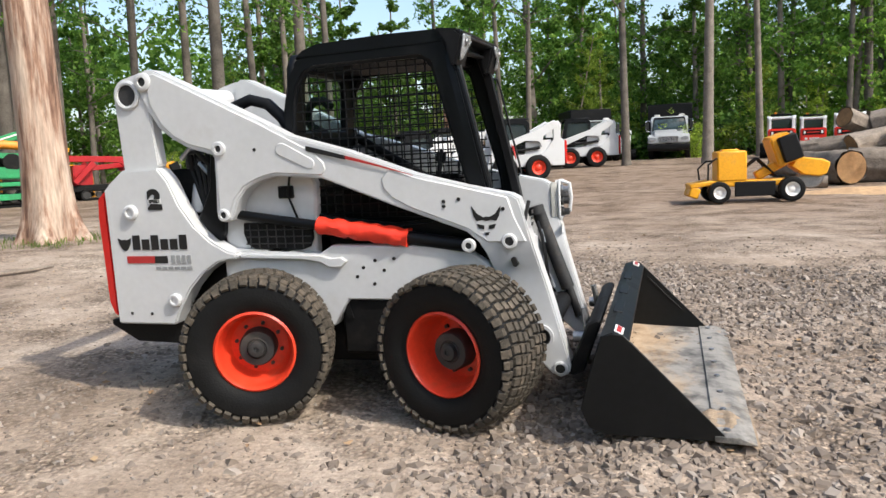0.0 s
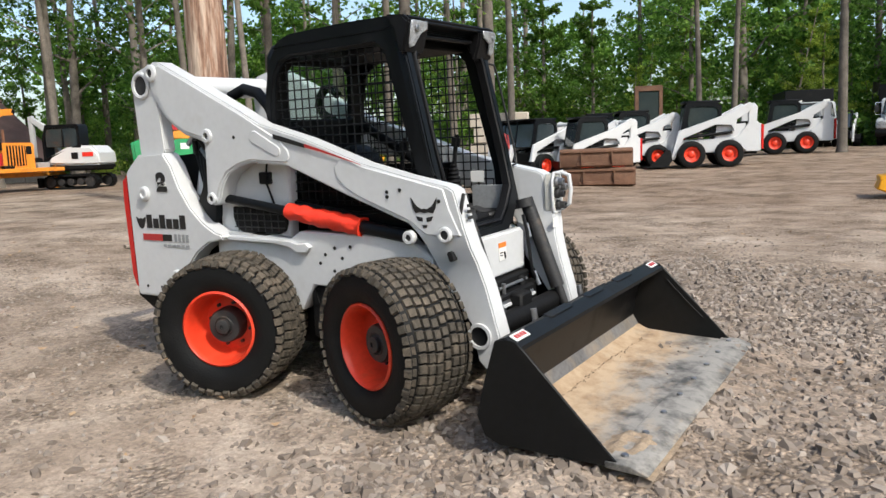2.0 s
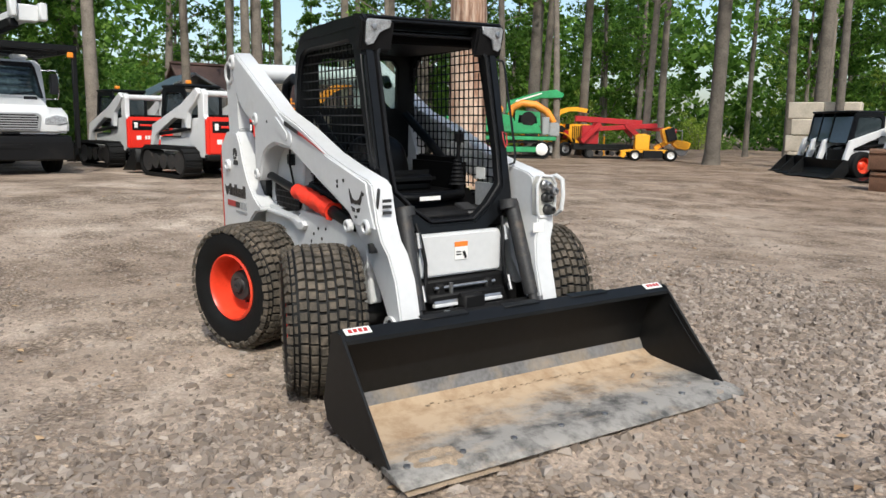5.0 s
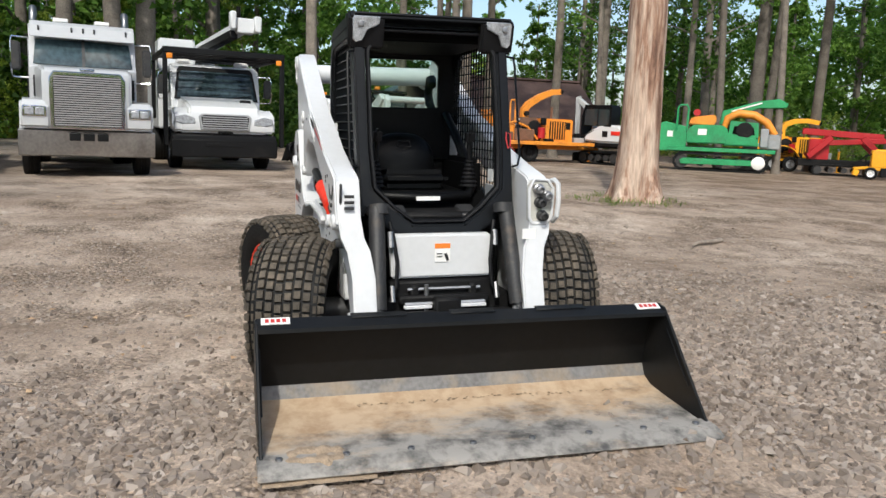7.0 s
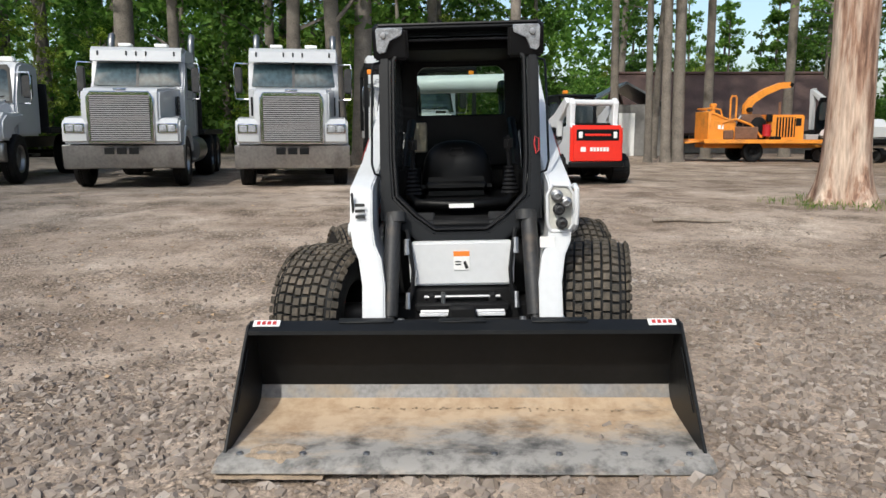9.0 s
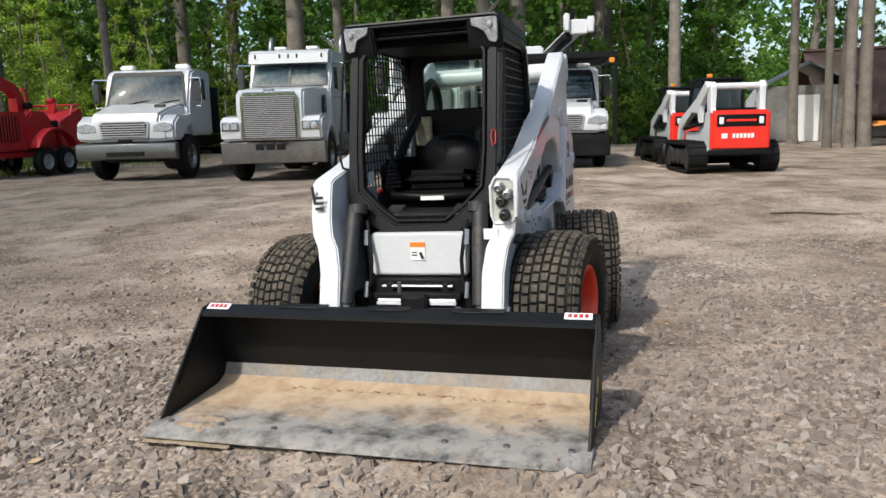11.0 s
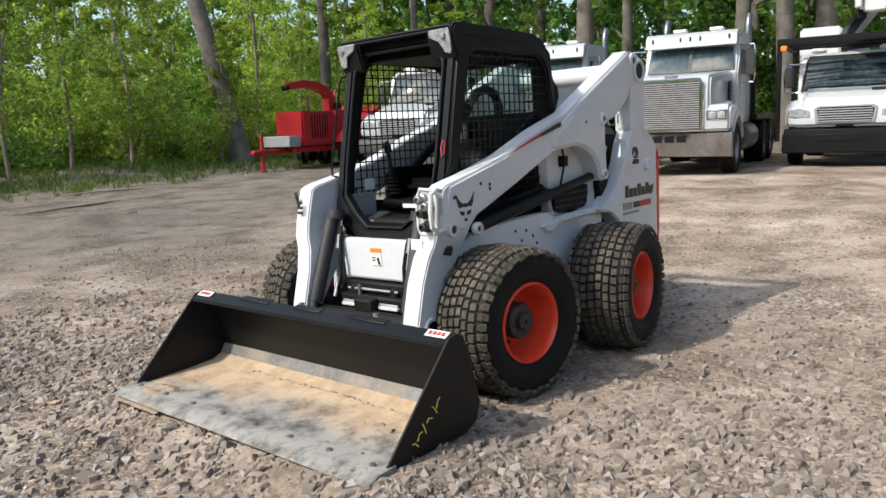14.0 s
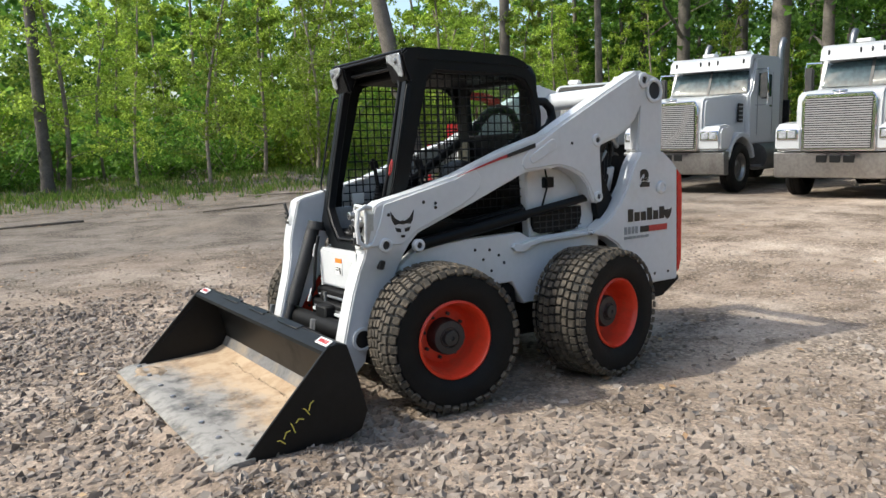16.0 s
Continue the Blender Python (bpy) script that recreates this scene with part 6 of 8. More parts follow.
    if bucket:
        bk = part("bucket", plate([(1.35, 0.55), (1.45, 0.58), (1.38, 0.30), (1.50, 0.12), (2.1, 0.06), (2.1, 0.03), (1.45, 0.06), (1.30, 0.25)], -0.92, 0.92, bevel=0.006), M_BUCKET, t, "dark steel bucket")
        for s in (-1, 1):
            part("side_plate", plate([(1.45, 0.58), (1.55, 0.5), (2.0, 0.06), (1.45, 0.05), (1.30, 0.25)], *((0.90, 0.93) if s > 0 else (-0.93, -0.90))), M_BUCKET, bk)
    return t


compact_loader(at(-13.35, 2.46, 193, 1.0), True, True, "white compact track loader with a bright red rear door")
compact_loader(at(-17.8, 1.74, 192, 1.0), True, True, "white compact track loader parked behind another, red rear door")


def discharge_chute(parent, mat, x, y, z, rise, reach, w=0.34, straight=False):
    """A square bent pipe that rises and curls over, with a flap at its mouth."""
    pts = [(0, 0), (0, rise * 0.55), (reach * 0.10, rise * 0.80), (reach * 0.35, rise * 0.98), (reach * 0.65, rise * 1.02), (reach, rise * 0.92)]
    if straight:
        pts = [(0, 0), (0, rise * 0.34), (reach * 0.10, rise * 0.52), (reach * 0.40, rise * 0.78), (reach * 0.75, rise * 0.97), (reach, rise)]
    bm = bmesh.new()
    rings = []
    for i, (a, b) in enumerate(pts):
        k = pts[min(i + 1, len(pts) - 1)]
        j = pts[max(i - 1, 0)]
        d = Vector((k[0] - j[0], 0, k[1] - j[1])).normalized()
        n_ = Vector((-d.z, 0, d.x))
        hw = w / 2 * (1.1 - 0.05 * i)
        c = Vector((x + a, y, z + b))
        rings.append([bm.verts.new(c + n_ * hw * u + Vector((0, hw * v, 0))) for u, v in ((-1, -1), (1, -1), (1, 1), (-1, 1))])
    for p, q in zip(rings, rings[1:]):
        for k in range(4):
            bm.faces.new((p[k], p[(k + 1) % 4], q[(k + 1) % 4], q[k]))
    bm.faces.new(rings[0])
    bm.faces.new(rings[-1][::-1])
    ch = part("discharge_chute", bevelled(bm, 0.02), mat, parent)
    part("chute_flap", boxes([((x + reach * 1.02, y, z + rise * (1.0 if straight else 0.88)), (0.16, w * 0.9, 0.16), (0, 25, 0))], 0.02), M_TRUCK_BLACK, ch)
    return ch


def wood_chipper(m, mat, label, crawler=False, second=None, straight=False):
    """A tow-behind brush chipper: tongue, axle, engine housing with slatted sides, drum housing, infeed and bent chute. Front (tongue) is +x."""
    t = thing("wood_chipper", label, "chipper", m, "parked chippers")
    second = second or mat
    part("frame", boxes([((0.0, 0.45, 0.62), (4.2, 0.10, 0.16)), ((0.0, -0.45, 0.62), (4.2, 0.10, 0.16)), ((1.9, 0, 0.62), (0.12, 1.0, 0.14)), ((-1.9, 0, 0.62), (0.12, 1.0, 0.14)), ((0, 0, 0.62), (0.12, 1.0, 0.14))], 0.012), second, t)
    if crawler:
        for s in (-1, 1):
            track(t, -1.35, 1.35, s * 0.72, 0.40, 0.30, M_CHIP_GREEN if mat is M_CHIP_GREEN else None)
    else:
        part("tongue", boxes([((2.7, 0, 0.60), (1.3, 0.14, 0.14)), ((3.32, 0, 0.60), (0.16, 0.2, 0.1))], 0.015), second, t)
        jk = part("jack", rods([((3.0, 0, 0.05), (3.0, 0, 1.15), 0.055), ((3.0, 0, 0.02), (3.0, 0, 0.05), 0.13)], 12), second, t)
        part("crank", tube([(3.0, 0, 1.15), (3.0, 0.02, 1.25), (3.0, 0.18, 1.26)], 0.02, 6), M_STEEL, jk)
        part("tool_box", boxes([((2.15, 0, 0.90), (0.5, 1.2, 0.34))], 0.02), M_GREY, t)
        for s in (-1, 1):
            for x in (-0.30,) if straight else (-0.75, 0.15):
                simple_wheel(t, x, s * (0.80 if straight else 0.95), 0.40, 0.26, M_BLACK_ROUGH if straight else M_GREY)
            if straight:
                part("side_deck", boxes([((0.1, s * 0.92, 0.84), (4.9, 0.62, 0.07)), ((0.1, s * 1.21, 0.80), (4.9, 0.05, 0.15))], 0.012), mat, t)
                part("hose_guard", tube([(-1.6, s * 0.66, 0.95), (-1.5, s * 0.70, 1.5), (-1.0, s * 0.74, 1.66), (-0.4, s * 0.72, 1.45), (0.1, s * 0.70, 0.95)], 0.05, 8), mat, t)
                part("muddy_panel", boxes([((-0.55, s * 0.70, 1.12), (0.95, 0.14, 0.50)), ((-1.25, s * 0.76, 1.05), (0.40, 0.12, 0.36))], 0.04), M_RUST, t, "panel caked with brown mud")
                continue
            part("mudguard", plate(arc((-0.3, 0.42), 0.95, 25, 155, 10) + arc((-0.3, 0.42), 0.91, 155, 25, 10), *((0.82, 1.12) if s > 0 else (-1.12, -0.82))), second, t)
    eng = part("engine_housing", boxes([((1.05, 0, 1.28), (1.5, 1.25, 1.1))], 0.05, 2), mat, t, "slatted engine cover")
    for s in (-1, 1):
        part("radiator", boxes([((1.05, s * 0.63, 1.35), (0.75, 0.02, 0.75))], 0.01), M_TRUCK_BLACK, eng)
        for i in range(6):
            part("slat", boxes([((0.76 + i * 0.117, s * 0.645, 1.35), (0.045, 0.02, 0.74))], 0.006), mat, eng)
    part("drum_housing", plate([(0.35, 0.75), (0.35, 1.55), (0.05, 1.85), (-0.55, 1.85), (-0.95, 1.45), (-0.95, 0.75)], -0.58, 0.58, bevel=0.05, segments=2), M_RUST if straight else mat, t)
    part("belt_guard", boxes([((-0.15, 0.66, 1.15), (1.1, 0.16, 0.62))], 0.05, 2), mat, t)
    part("infeed", plate([(-0.95, 0.80), (-0.95, 1.55), (-1.9, 1.95), (-2.05, 1.95), (-2.05, 0.72), (-1.2, 0.72)], -0.72, 0.72, bevel=0.02), mat, t)
    part("feed_table", boxes([((-2.45, 0, 0.78), (0.85, 1.4, 0.06), (0, -6, 0))], 0.012), second, t)
    part("control_bar", tube([(-1.5, -0.70, 1.75), (-1.6, -0.72, 2.02), (-1.9, -0.72, 2.06), (-2.0, -0.6, 2.06), (-2.0, 0.6, 2.06), (-1.9, 0.72, 2.06), (-1.6, 0.72, 2.02), (-1.5, 0.70, 1.75)], 0.035, 8), mat, t)
    part("infeed_rim", tube([(-1.02, -0.735, 0.86), (-1.02, -0.735, 1.52), (-1.9, -0.735, 1.88), (-1.98, -0.735, 1.84), (-1.98, -0.735, 0.86)], 0.03, 6, True), mat, t)
    part("spout_motor", rods([((-0.25, -0.32, 2.02), (-0.25, 0.32, 2.02), 0.10)], 12), M_BLACK_ROUGH, t)
    part("drive_cover", lathe([(0.0, 0.0), (0.30, 0.0), (0.32, 0.05), (0.12, 0.09), (0.0, 0.09)], 18), M_BLACK_ROUGH, t, m=pose(-0.05, -0.60, 1.42, 0, 0, 180))
    part("hydraulic_tank", rods([((0.25, -0.75, 1.0), (0.25, -0.75, 1.45), 0.16)], 16), M_CHIP_RED, t)
    part("winch_post", boxes([((-1.62, 0.0, 1.95), (0.12, 0.26, 0.5)), ((-1.62, 0, 2.2), (0.22, 0.24, 0.14))], 0.03), mat, t)
    part("exhaust", rods([((1.2, 0.3, 1.8), (1.2, 0.3, 2.35), 0.05)], 10), M_RUST, t)
    ht = bmesh.new()
    for k in range(4):
        add_tube(ht, [(-0.8, -0.62, 1.0 + k * 0.1), (-0.4, -0.72, 0.85 + k * 0.08), (0.2, -0.70, 0.95 + k * 0.1), (0.5, -0.64, 1.2)], 0.022, 6)
    hoses = part("hoses", ht, M_PLASTIC, t)
    hoses["kind"] = "stuff"
    if straight:
        discharge_chute(t, mat, -0.25, 0, 1.75, 1.25, 1.65, 0.27, True)
    else:
        discharge_chute(t, mat, -0.1, 0, 1.75, 0.95, 1.9, 0.27)
    # the working side: rollers, guards, lines and boxes
    part("feed_roller", rods([((-0.85, -0.66, 1.42), (-0.85, 0.66, 1.42), 0.17)], 14), M_BLACK_ROUGH, t)
    part("access_door", boxes([((-0.35, -0.595, 1.22), (0.50, 0.03, 0.55))], 0.012), M_BLACK_ROUGH, t)
    part("control_box", boxes([((0.36, -0.66, 1.70), (0.22, 0.16, 0.30))], 0.02), M_TRUCK_BLACK, t)
    part("loop_guard", tube([(-1.10, -0.45, 1.6), (-1.10, -0.45, 2.45), (-1.05, -0.45, 2.54), (-0.92, -0.45, 2.54), (-0.87, -0.45, 2.45), (-0.87, -0.45, 1.6)], 0.04, 8), mat, t)
    part("lift_cylinder", rods([((-1.25, -0.64, 1.0), (-0.75, -0.64, 1.78), 0.045)], 10), M_STEEL, t)
    part("battery_box", boxes([((0.62, -0.70, 0.86), (0.40, 0.26, 0.26))], 0.02), M_TRUCK_BLACK, t)
    part("belly_pan", boxes([((-0.1, 0, 0.80), (1.6, 0.9, 0.16))], 0.02), M_BLACK_ROUGH, t)
    part("vent_panel", boxes([((1.55, -0.632, 1.55), (0.22, 0.02, 0.30))], 0.008), M_BLACK_ROUGH, t)
    part("decal", boxes([((-1.55, -0.725, 1.35), (0.22, 0.008, 0.16))]), M_DECAL_WHITE, t)
    return t


wood_chipper(at(-13.2, -16.6, 5, 0.98), M_CHIP_RED, "red tow-behind wood chipper with tandem axle and bent chute")
wood_chipper(at(-26.3, 11.2, 94, 1.0), M_CHIP_ORANGE, "orange tow-behind wood chipper with a slatted engine cover", straight=True)


def crawler_chipper(m):
    """A tracked chipper: green track frames and covers, orange feed hood and arm, long raised chute. Chute points to +x."""
    t = thing("crawler_chipper", "green crawler wood chipper with orange feed parts", "chipper", m, "parked chippers")
    for s in (-1, 1):
        track(t, -1.45, 1.45, s * 0.72, 0.42, 0.36)
        part("track_frame", plate([(-1.5, 0.26), (-1.55, 0.42), (-1.4, 0.5), (1.3, 0.5), (1.35, 0.28)], *((0.90, 0.955) if s > 0 else (-0.955, -0.90)), bevel=0.01), M_CHIP_GREEN, t)
        part("drive_wheel", lathe([(0.0, 0.0), (0.24, 0.0), (0.26, 0.03), (0.20, 0.06), (0.10, 0.09), (0, 0.09)], 20), M_DECAL_WHITE, t, m=pose(1.45, s * 0.94, 0.40, 0, 0, 0 if s > 0 else 180))
        part("side_rail", boxes([((0.0, s * 0.85, 0.86), (4.1, 0.30, 0.16))], 0.02), M_CHIP_GREEN, t)
        part("engine_cover", plate(arc((-0.95, 1.45), 0.40, 180, 95, 5) + arc((-0.1, 1.5), 0.36, 85, 0, 5) + [(0.26, 1.1), (-1.35, 1.1)], *((0.30, 0.80) if s > 0 else (-0.80, -0.30)), bevel=0.05, segments=2), M_CHIP_GREEN, t)
        part("decal", boxes([((-0.75, s * 0.806, 1.56), (0.34, 0.008, 0.24))]), M_DECAL_WHITE, t)
        part("lower_cover", plate([(0.1, 1.05), (0.15, 1.55), (1.35, 1.40), (1.45, 1.05)], *((0.45, 0.82) if s > 0 else (-0.82, -0.45)), bevel=0.05, segments=2), M_CHIP_GREEN, t)
        part("infeed_wall", plate([(-2.6, 0.75), (-2.7, 1.75), (-2.2, 1.95), (-1.35, 1.75), (-1.35, 0.75)], *((0.68, 0.74) if s > 0 else (-0.74, -0.68)), bevel=0.015), M_CHIP_GREEN, t)
        part("decal", boxes([((-2.0, s * 0.745, 1.45), (0.22, 0.008, 0.24))]), M_DECAL_WHITE, t)
    part("deck", boxes([((0.0, 0, 0.90), (3.9, 1.4, 0.14))], 0.02), M_TRUCK_BLACK, t)
    part("infeed_floor", boxes([((-2.1, 0, 0.82), (1.4, 1.34, 0.08))], 0.015), M_CHIP_GREEN, t)
    part("loop_handle", tube([(-1.75, -0.76, 1.6), (-1.75, -0.76, 2.5), (-1.68, -0.76, 2.62), (-1.42, -0.76, 2.62), (-1.35, -0.76, 2.5), (-1.35, -0.76, 1.6)], 0.045, 8), M_CHIP_GREEN, t)
    part("feed_hood", plate([(-1.3, 1.85), (-1.2, 2.15), (-0.3, 2.28), (-0.2, 2.05), (-0.35, 1.80)], -0.55, 0.55, bevel=0.05, segments=2), M_CHIP_ORANGE, t, "orange feed roller hood")
    part("feed_arm", tube([(0.1, -0.3, 1.75), (0.2, -0.3, 2.15), (0.6, -0.3, 2.36), (1.2, -0.3, 2.30), (1.7, -0.3, 2.02), (2.05, -0.3, 1.55)], [0.12, 0.15, 0.17, 0.17, 0.16, 0.13], 10), M_CHIP_ORANGE, t, "orange curved feed arm")
    part("engine_block", boxes([((0.85, 0, 1.60), (1.1, 0.9, 0.75))], 0.06, 2), M_BLACK_ROUGH, t)
    part("engine_guard", add_ring(bmesh.new(), [(0.25, 1.4), (0.3, 2.05), (1.35, 1.98), (1.4, 1.4)], [(0.4, 1.5), (0.45, 1.85), (1.2, 1.80), (1.25, 1.5)], lambda p, h: (p[0], h, p[1]), -0.72, -0.66), M_CHIP_GREEN, t)
    part("valve_bank", boxes([((1.62, -0.55, 1.40), (0.30, 0.35, 0.75))], 0.03), M_GREY, t)
    part("tank", boxes([((2.0, -0.35, 1.25), (0.45, 0.6, 0.6))], 0.05, 2), M_GREY, t, "pale grey hydraulic tank")
    ch = part("discharge_chute", plate([(-0.1, 1.9), (0.0, 2.45), (1.3, 2.86), (2.1, 2.98), (2.45, 2.80), (2.4, 2.62), (1.4, 2.58), (0.35, 2.25), (0.3, 1.9)], -0.17, 0.17, bevel=0.03), M_CHIP_GREEN, t, "green raised chute")
    part("chute_rib", boxes([((0.9, -0.19, 2.62), (1.2, 0.03, 0.06), (0, -18, 0))], 0.01), M_DECAL_WHITE, ch)
    part("fan_guard", lathe([(0.0, 0.0), (0.30, 0.0), (0.32, 0.05), (0.0, 0.07)], 20), M_BLACK_ROUGH, t, m=pose(0.85, -0.73, 1.68, 0, 0, 180))
    part("winch", rods([((-1.0, -0.3, 2.35), (-1.0, 0.3, 2.35), 0.14)], 14), M_CHIP_RED, t)
    return t


crawler_chipper(at(-21.6, 17.4, 58, 0.95))
wood_chipper(at(-23.6, 21.9, 70, 0.8), M_YELLOW, "yellow wood chipper beside the green crawler")


def mini_excavator(m):
    t = thing("mini_excavator", "small white excavator with a glazed cab and rubber tracks", "excavator", m)
    for s in (-1, 1):
        track(t, -0.75, 0.75, s * 0.62, 0.32, 0.26)
    pbox("undercarriage", M_BLACK_ROUGH, t, (0, 0, 0.42), (1.2, 0.9, 0.24), 0.02)
    pbox("counterweight", M_BLACK_ROUGH, t, (-0.35, 0, 0.80), (1.5, 1.35, 0.28), 0.08)
    part("engine_cover", plate([(-1.15, 0.86), (-1.12, 1.30), (-0.85, 1.58), (0.0, 1.60), (0.75, 1.22), (0.9, 0.92), (0.0, 0.86)], -0.68, 0.68, bevel=0.08, segments=3), M_LIFTED_WHITE, t, "white rounded engine cover")
    pbox("decal", M_LOADER_RED, t, (-0.72, 0.69, 1.26), (0.42, 0.012, 0.16), 0.003)
    pbox("intake_vent", M_BLACK_ROUGH, t, (-0.22, 0.69, 1.22), (0.26, 0.012, 0.24), 0.003)
    cab = part("cab", add_ring(bmesh.new(), [(-0.45, 1.50), (-0.45, 2.28), (-0.38, 2.38), (0.85, 2.38), (1.0, 1.9), (1.0, 1.0)], [(-0.36, 1.62), (-0.36, 2.18), (-0.32, 2.26), (0.8, 2.26), (0.92, 1.85), (0.92, 1.15)], lambda p, h: (p[0], h, p[1]), 0.02, 0.66), M_BLACK, t)
    pbox("cab_glass", M_GLASS_DARK, cab, (0.28, 0.34, 1.90), (1.22, 0.56, 0.72), 0.02)
    pbox("door_post", M_BLACK, cab, (0.20, 0.655, 1.92), (0.06, 0.02, 0.75), 0.006)
    part("boom_arm", plate([(0.7, 0.9), (1.2, 2.3), (1.9, 2.75), (2.0, 2.6), (1.45, 2.15), (1.0, 0.9)], -0.42, -0.22, bevel=0.03), M_TRUCK_WHITE, t)
    part("stick", plate([(1.85, 2.8), (2.05, 2.75), (2.0, 1.2), (1.85, 1.2)], -0.40, -0.24, bevel=0.02), M_TRUCK_WHITE, t)
    part("bucket", plate([(1.8, 1.2), (2.1, 1.15), (2.2, 0.8), (1.9, 0.55), (1.65, 0.8)], -0.55, -0.09, bevel=0.02), M_BLACK_ROUGH, t)
    part("blade", boxes([((1.25, 0, 0.25), (0.08, 1.5, 0.36)), ((0.95, 0.4, 0.3), (0.6, 0.08, 0.1)), ((0.95, -0.4, 0.3), (0.6, 0.08, 0.1))], 0.01), M_BLACK_ROUGH, t)
    return t


mini_excavator(at(-25.6, 14.7, 208, 1.05))


def spider_lift(m):
    t = thing("tracked_lift", "red articulated boom lift folded on a trailer", "boom lift", m)
    pbox("chassis", M_BLACK_ROUGH, t, (0, 0, 0.45), (3.2, 0.9, 0.25), 0.02)
    for s in (-1, 1):
        track(t, -0.9, 0.9, s * 0.5, 0.24, 0.2)
        part("outrigger", plate([(1.2, 0.6), (1.35, 0.75), (0.6, 1.5), (0.45, 1.35)], *((0.5, 0.62) if s > 0 else (-0.62, -0.5)), bevel=0.015), M_CHIP_RED, t)
        part("outrigger", plate([(-1.2, 0.6), (-1.35, 0.75), (-0.6, 1.5), (-0.45, 1.35)], *((0.5, 0.62) if s > 0 else (-0.62, -0.5)), bevel=0.015), M_CHIP_RED, t)
    pbox("turret", M_CHIP_RED, t, (-0.9, 0, 0.95), (0.7, 0.7, 0.8), 0.04)
    pbox("boom_arm", M_CHIP_RED, t, (-0.1, 0.12, 1.55), (2.8, 0.22, 0.24), 0.02, (0, 3, 0))
    pbox("boom_arm", M_CHIP_RED, t, (0.4, -0.14, 1.28), (3.0, 0.20, 0.20), 0.02, (0, -4, 0))
    pbox("jib", M_CHIP_RED, t, (2.1, 0, 1.22), (1.3, 0.16, 0.16), 0.015, (0, 4, 0))
    part("basket", tube([(2.4, -0.35, 0.6), (2.4, 0.35, 0.6), (2.9, 0.35, 0.6), (2.9, -0.35, 0.6), (2.9, -0.35, 1.2), (2.4, -0.35, 1.2), (2.4, 0.35, 1.2), (2.9, 0.35, 1.2), (2.9, -0.35, 1.2)], 0.025, 6), M_STEEL, t)
    pbox("engine_box", M_DECAL_WHITE, t, (1.2, 0, 0.75), (0.5, 0.5, 0.4), 0.03)
    return t


spider_lift(at(-20.6, 22.4, 55, 1.05))


def stump_grinder(m, label, s_=1.0):
    t = thing("stump_grinder", label, "stump grinder", m)
    for x, r in ((-0.95, 0.24), (0.55, 0.27)):
        for s in (-1, 1):
            simple_wheel(t, x, s * 0.42, r, 0.22, M_DECAL_WHITE)
    pbox("chassis", M_YELLOW, t, (-0.2, 0, 0.42), (1.9, 0.6, 0.14), 0.02)
    pbox("skirt", M_PLASTIC, t, (-0.2, -0.42, 0.30), (0.85, 0.06, 0.32), 0.02)
    pbox("engine_box", M_YELLOW, t, (-0.65, 0, 0.80), (0.62, 0.62, 0.66), 0.03)
    pbox("cap", M_YELLOW, t, (-0.65, 0, 1.14), (0.36, 0.3, 0.06), 0.02)
    pbox("deck", M_YELLOW, t, (-1.30, 0, 0.42), (0.5, 0.7, 0.10), 0.02, (0, -8, 0))
    pbox("rear_apron", M_YELLOW, t, (-1.45, 0, 0.25), (0.22, 0.7, 0.24), 0.03, (0, 20, 0))
    part("handle", tube([(-1.15, -0.25, 0.5), (-1.15, -0.28, 0.85), (-0.98, -0.28, 0.98), (-0.9, -0.25, 0.96)], 0.02, 6), M_PLASTIC, t)
    part("handle", tube([(-1.25, 0.25, 0.5), (-1.28, 0.25, 0.75), (-1.10, 0.25, 0.92), (-0.95, 0.25, 0.92)], 0.02, 6), M_PLASTIC, t)
    pbox("arm", M_YELLOW, t, (0.35, 0, 0.78), (1.0, 0.22, 0.20), 0.03, (0, -28, 0))
    pbox("guard_frame", M_YELLOW, t, (0.42, 0, 1.12), (0.44, 0.72, 0.66), 0.04, (0, -18, 0))
    pbox("rubber_guard", M_PLASTIC, t, (0.52, -0.12, 1.15), (0.40, 0.74, 0.56), 0.03, (0, -18, 0), "black rubber guard flap")
    part("cutter_guard", plate([(0.75, 0.95), (1.25, 0.88), (1.42, 0.80), (1.35, 0.55), (1.2, 0.50), (0.85, 0.55), (0.6, 0.75)], -0.2, 0.2, bevel=0.03), M_YELLOW, t)
    part("cutter_wheel", lathe([(0, -0.05), (0.26, -0.05), (0.29, -0.02), (0.29, 0.02), (0.26, 0.05), (0, 0.05)], 20), M_STEEL, t, m=pose(1.05, 0, 0.52))
    ht = bmesh.new()
    for k in range(4):
        add_tube(ht, [(-0.35, -0.2 + 0.1 * k, 0.75), (-0.1, -0.25 + 0.1 * k, 0.95), (0.1, -0.2 + 0.1 * k, 0.75), (0.3, -0.15 + 0.08 * k, 0.55)], 0.02, 6)
    part("hoses", ht, M_PLASTIC, t)["kind"] = "stuff"
    return t


stump_grinder(at(3.75, 14.0, 8, 1.0), "yellow four-wheeled stump grinder with a black rubber guard")
stump_grinder(at(-17.9, 22.4, 50, 0.95), "yellow stump grinder at the end of the row")

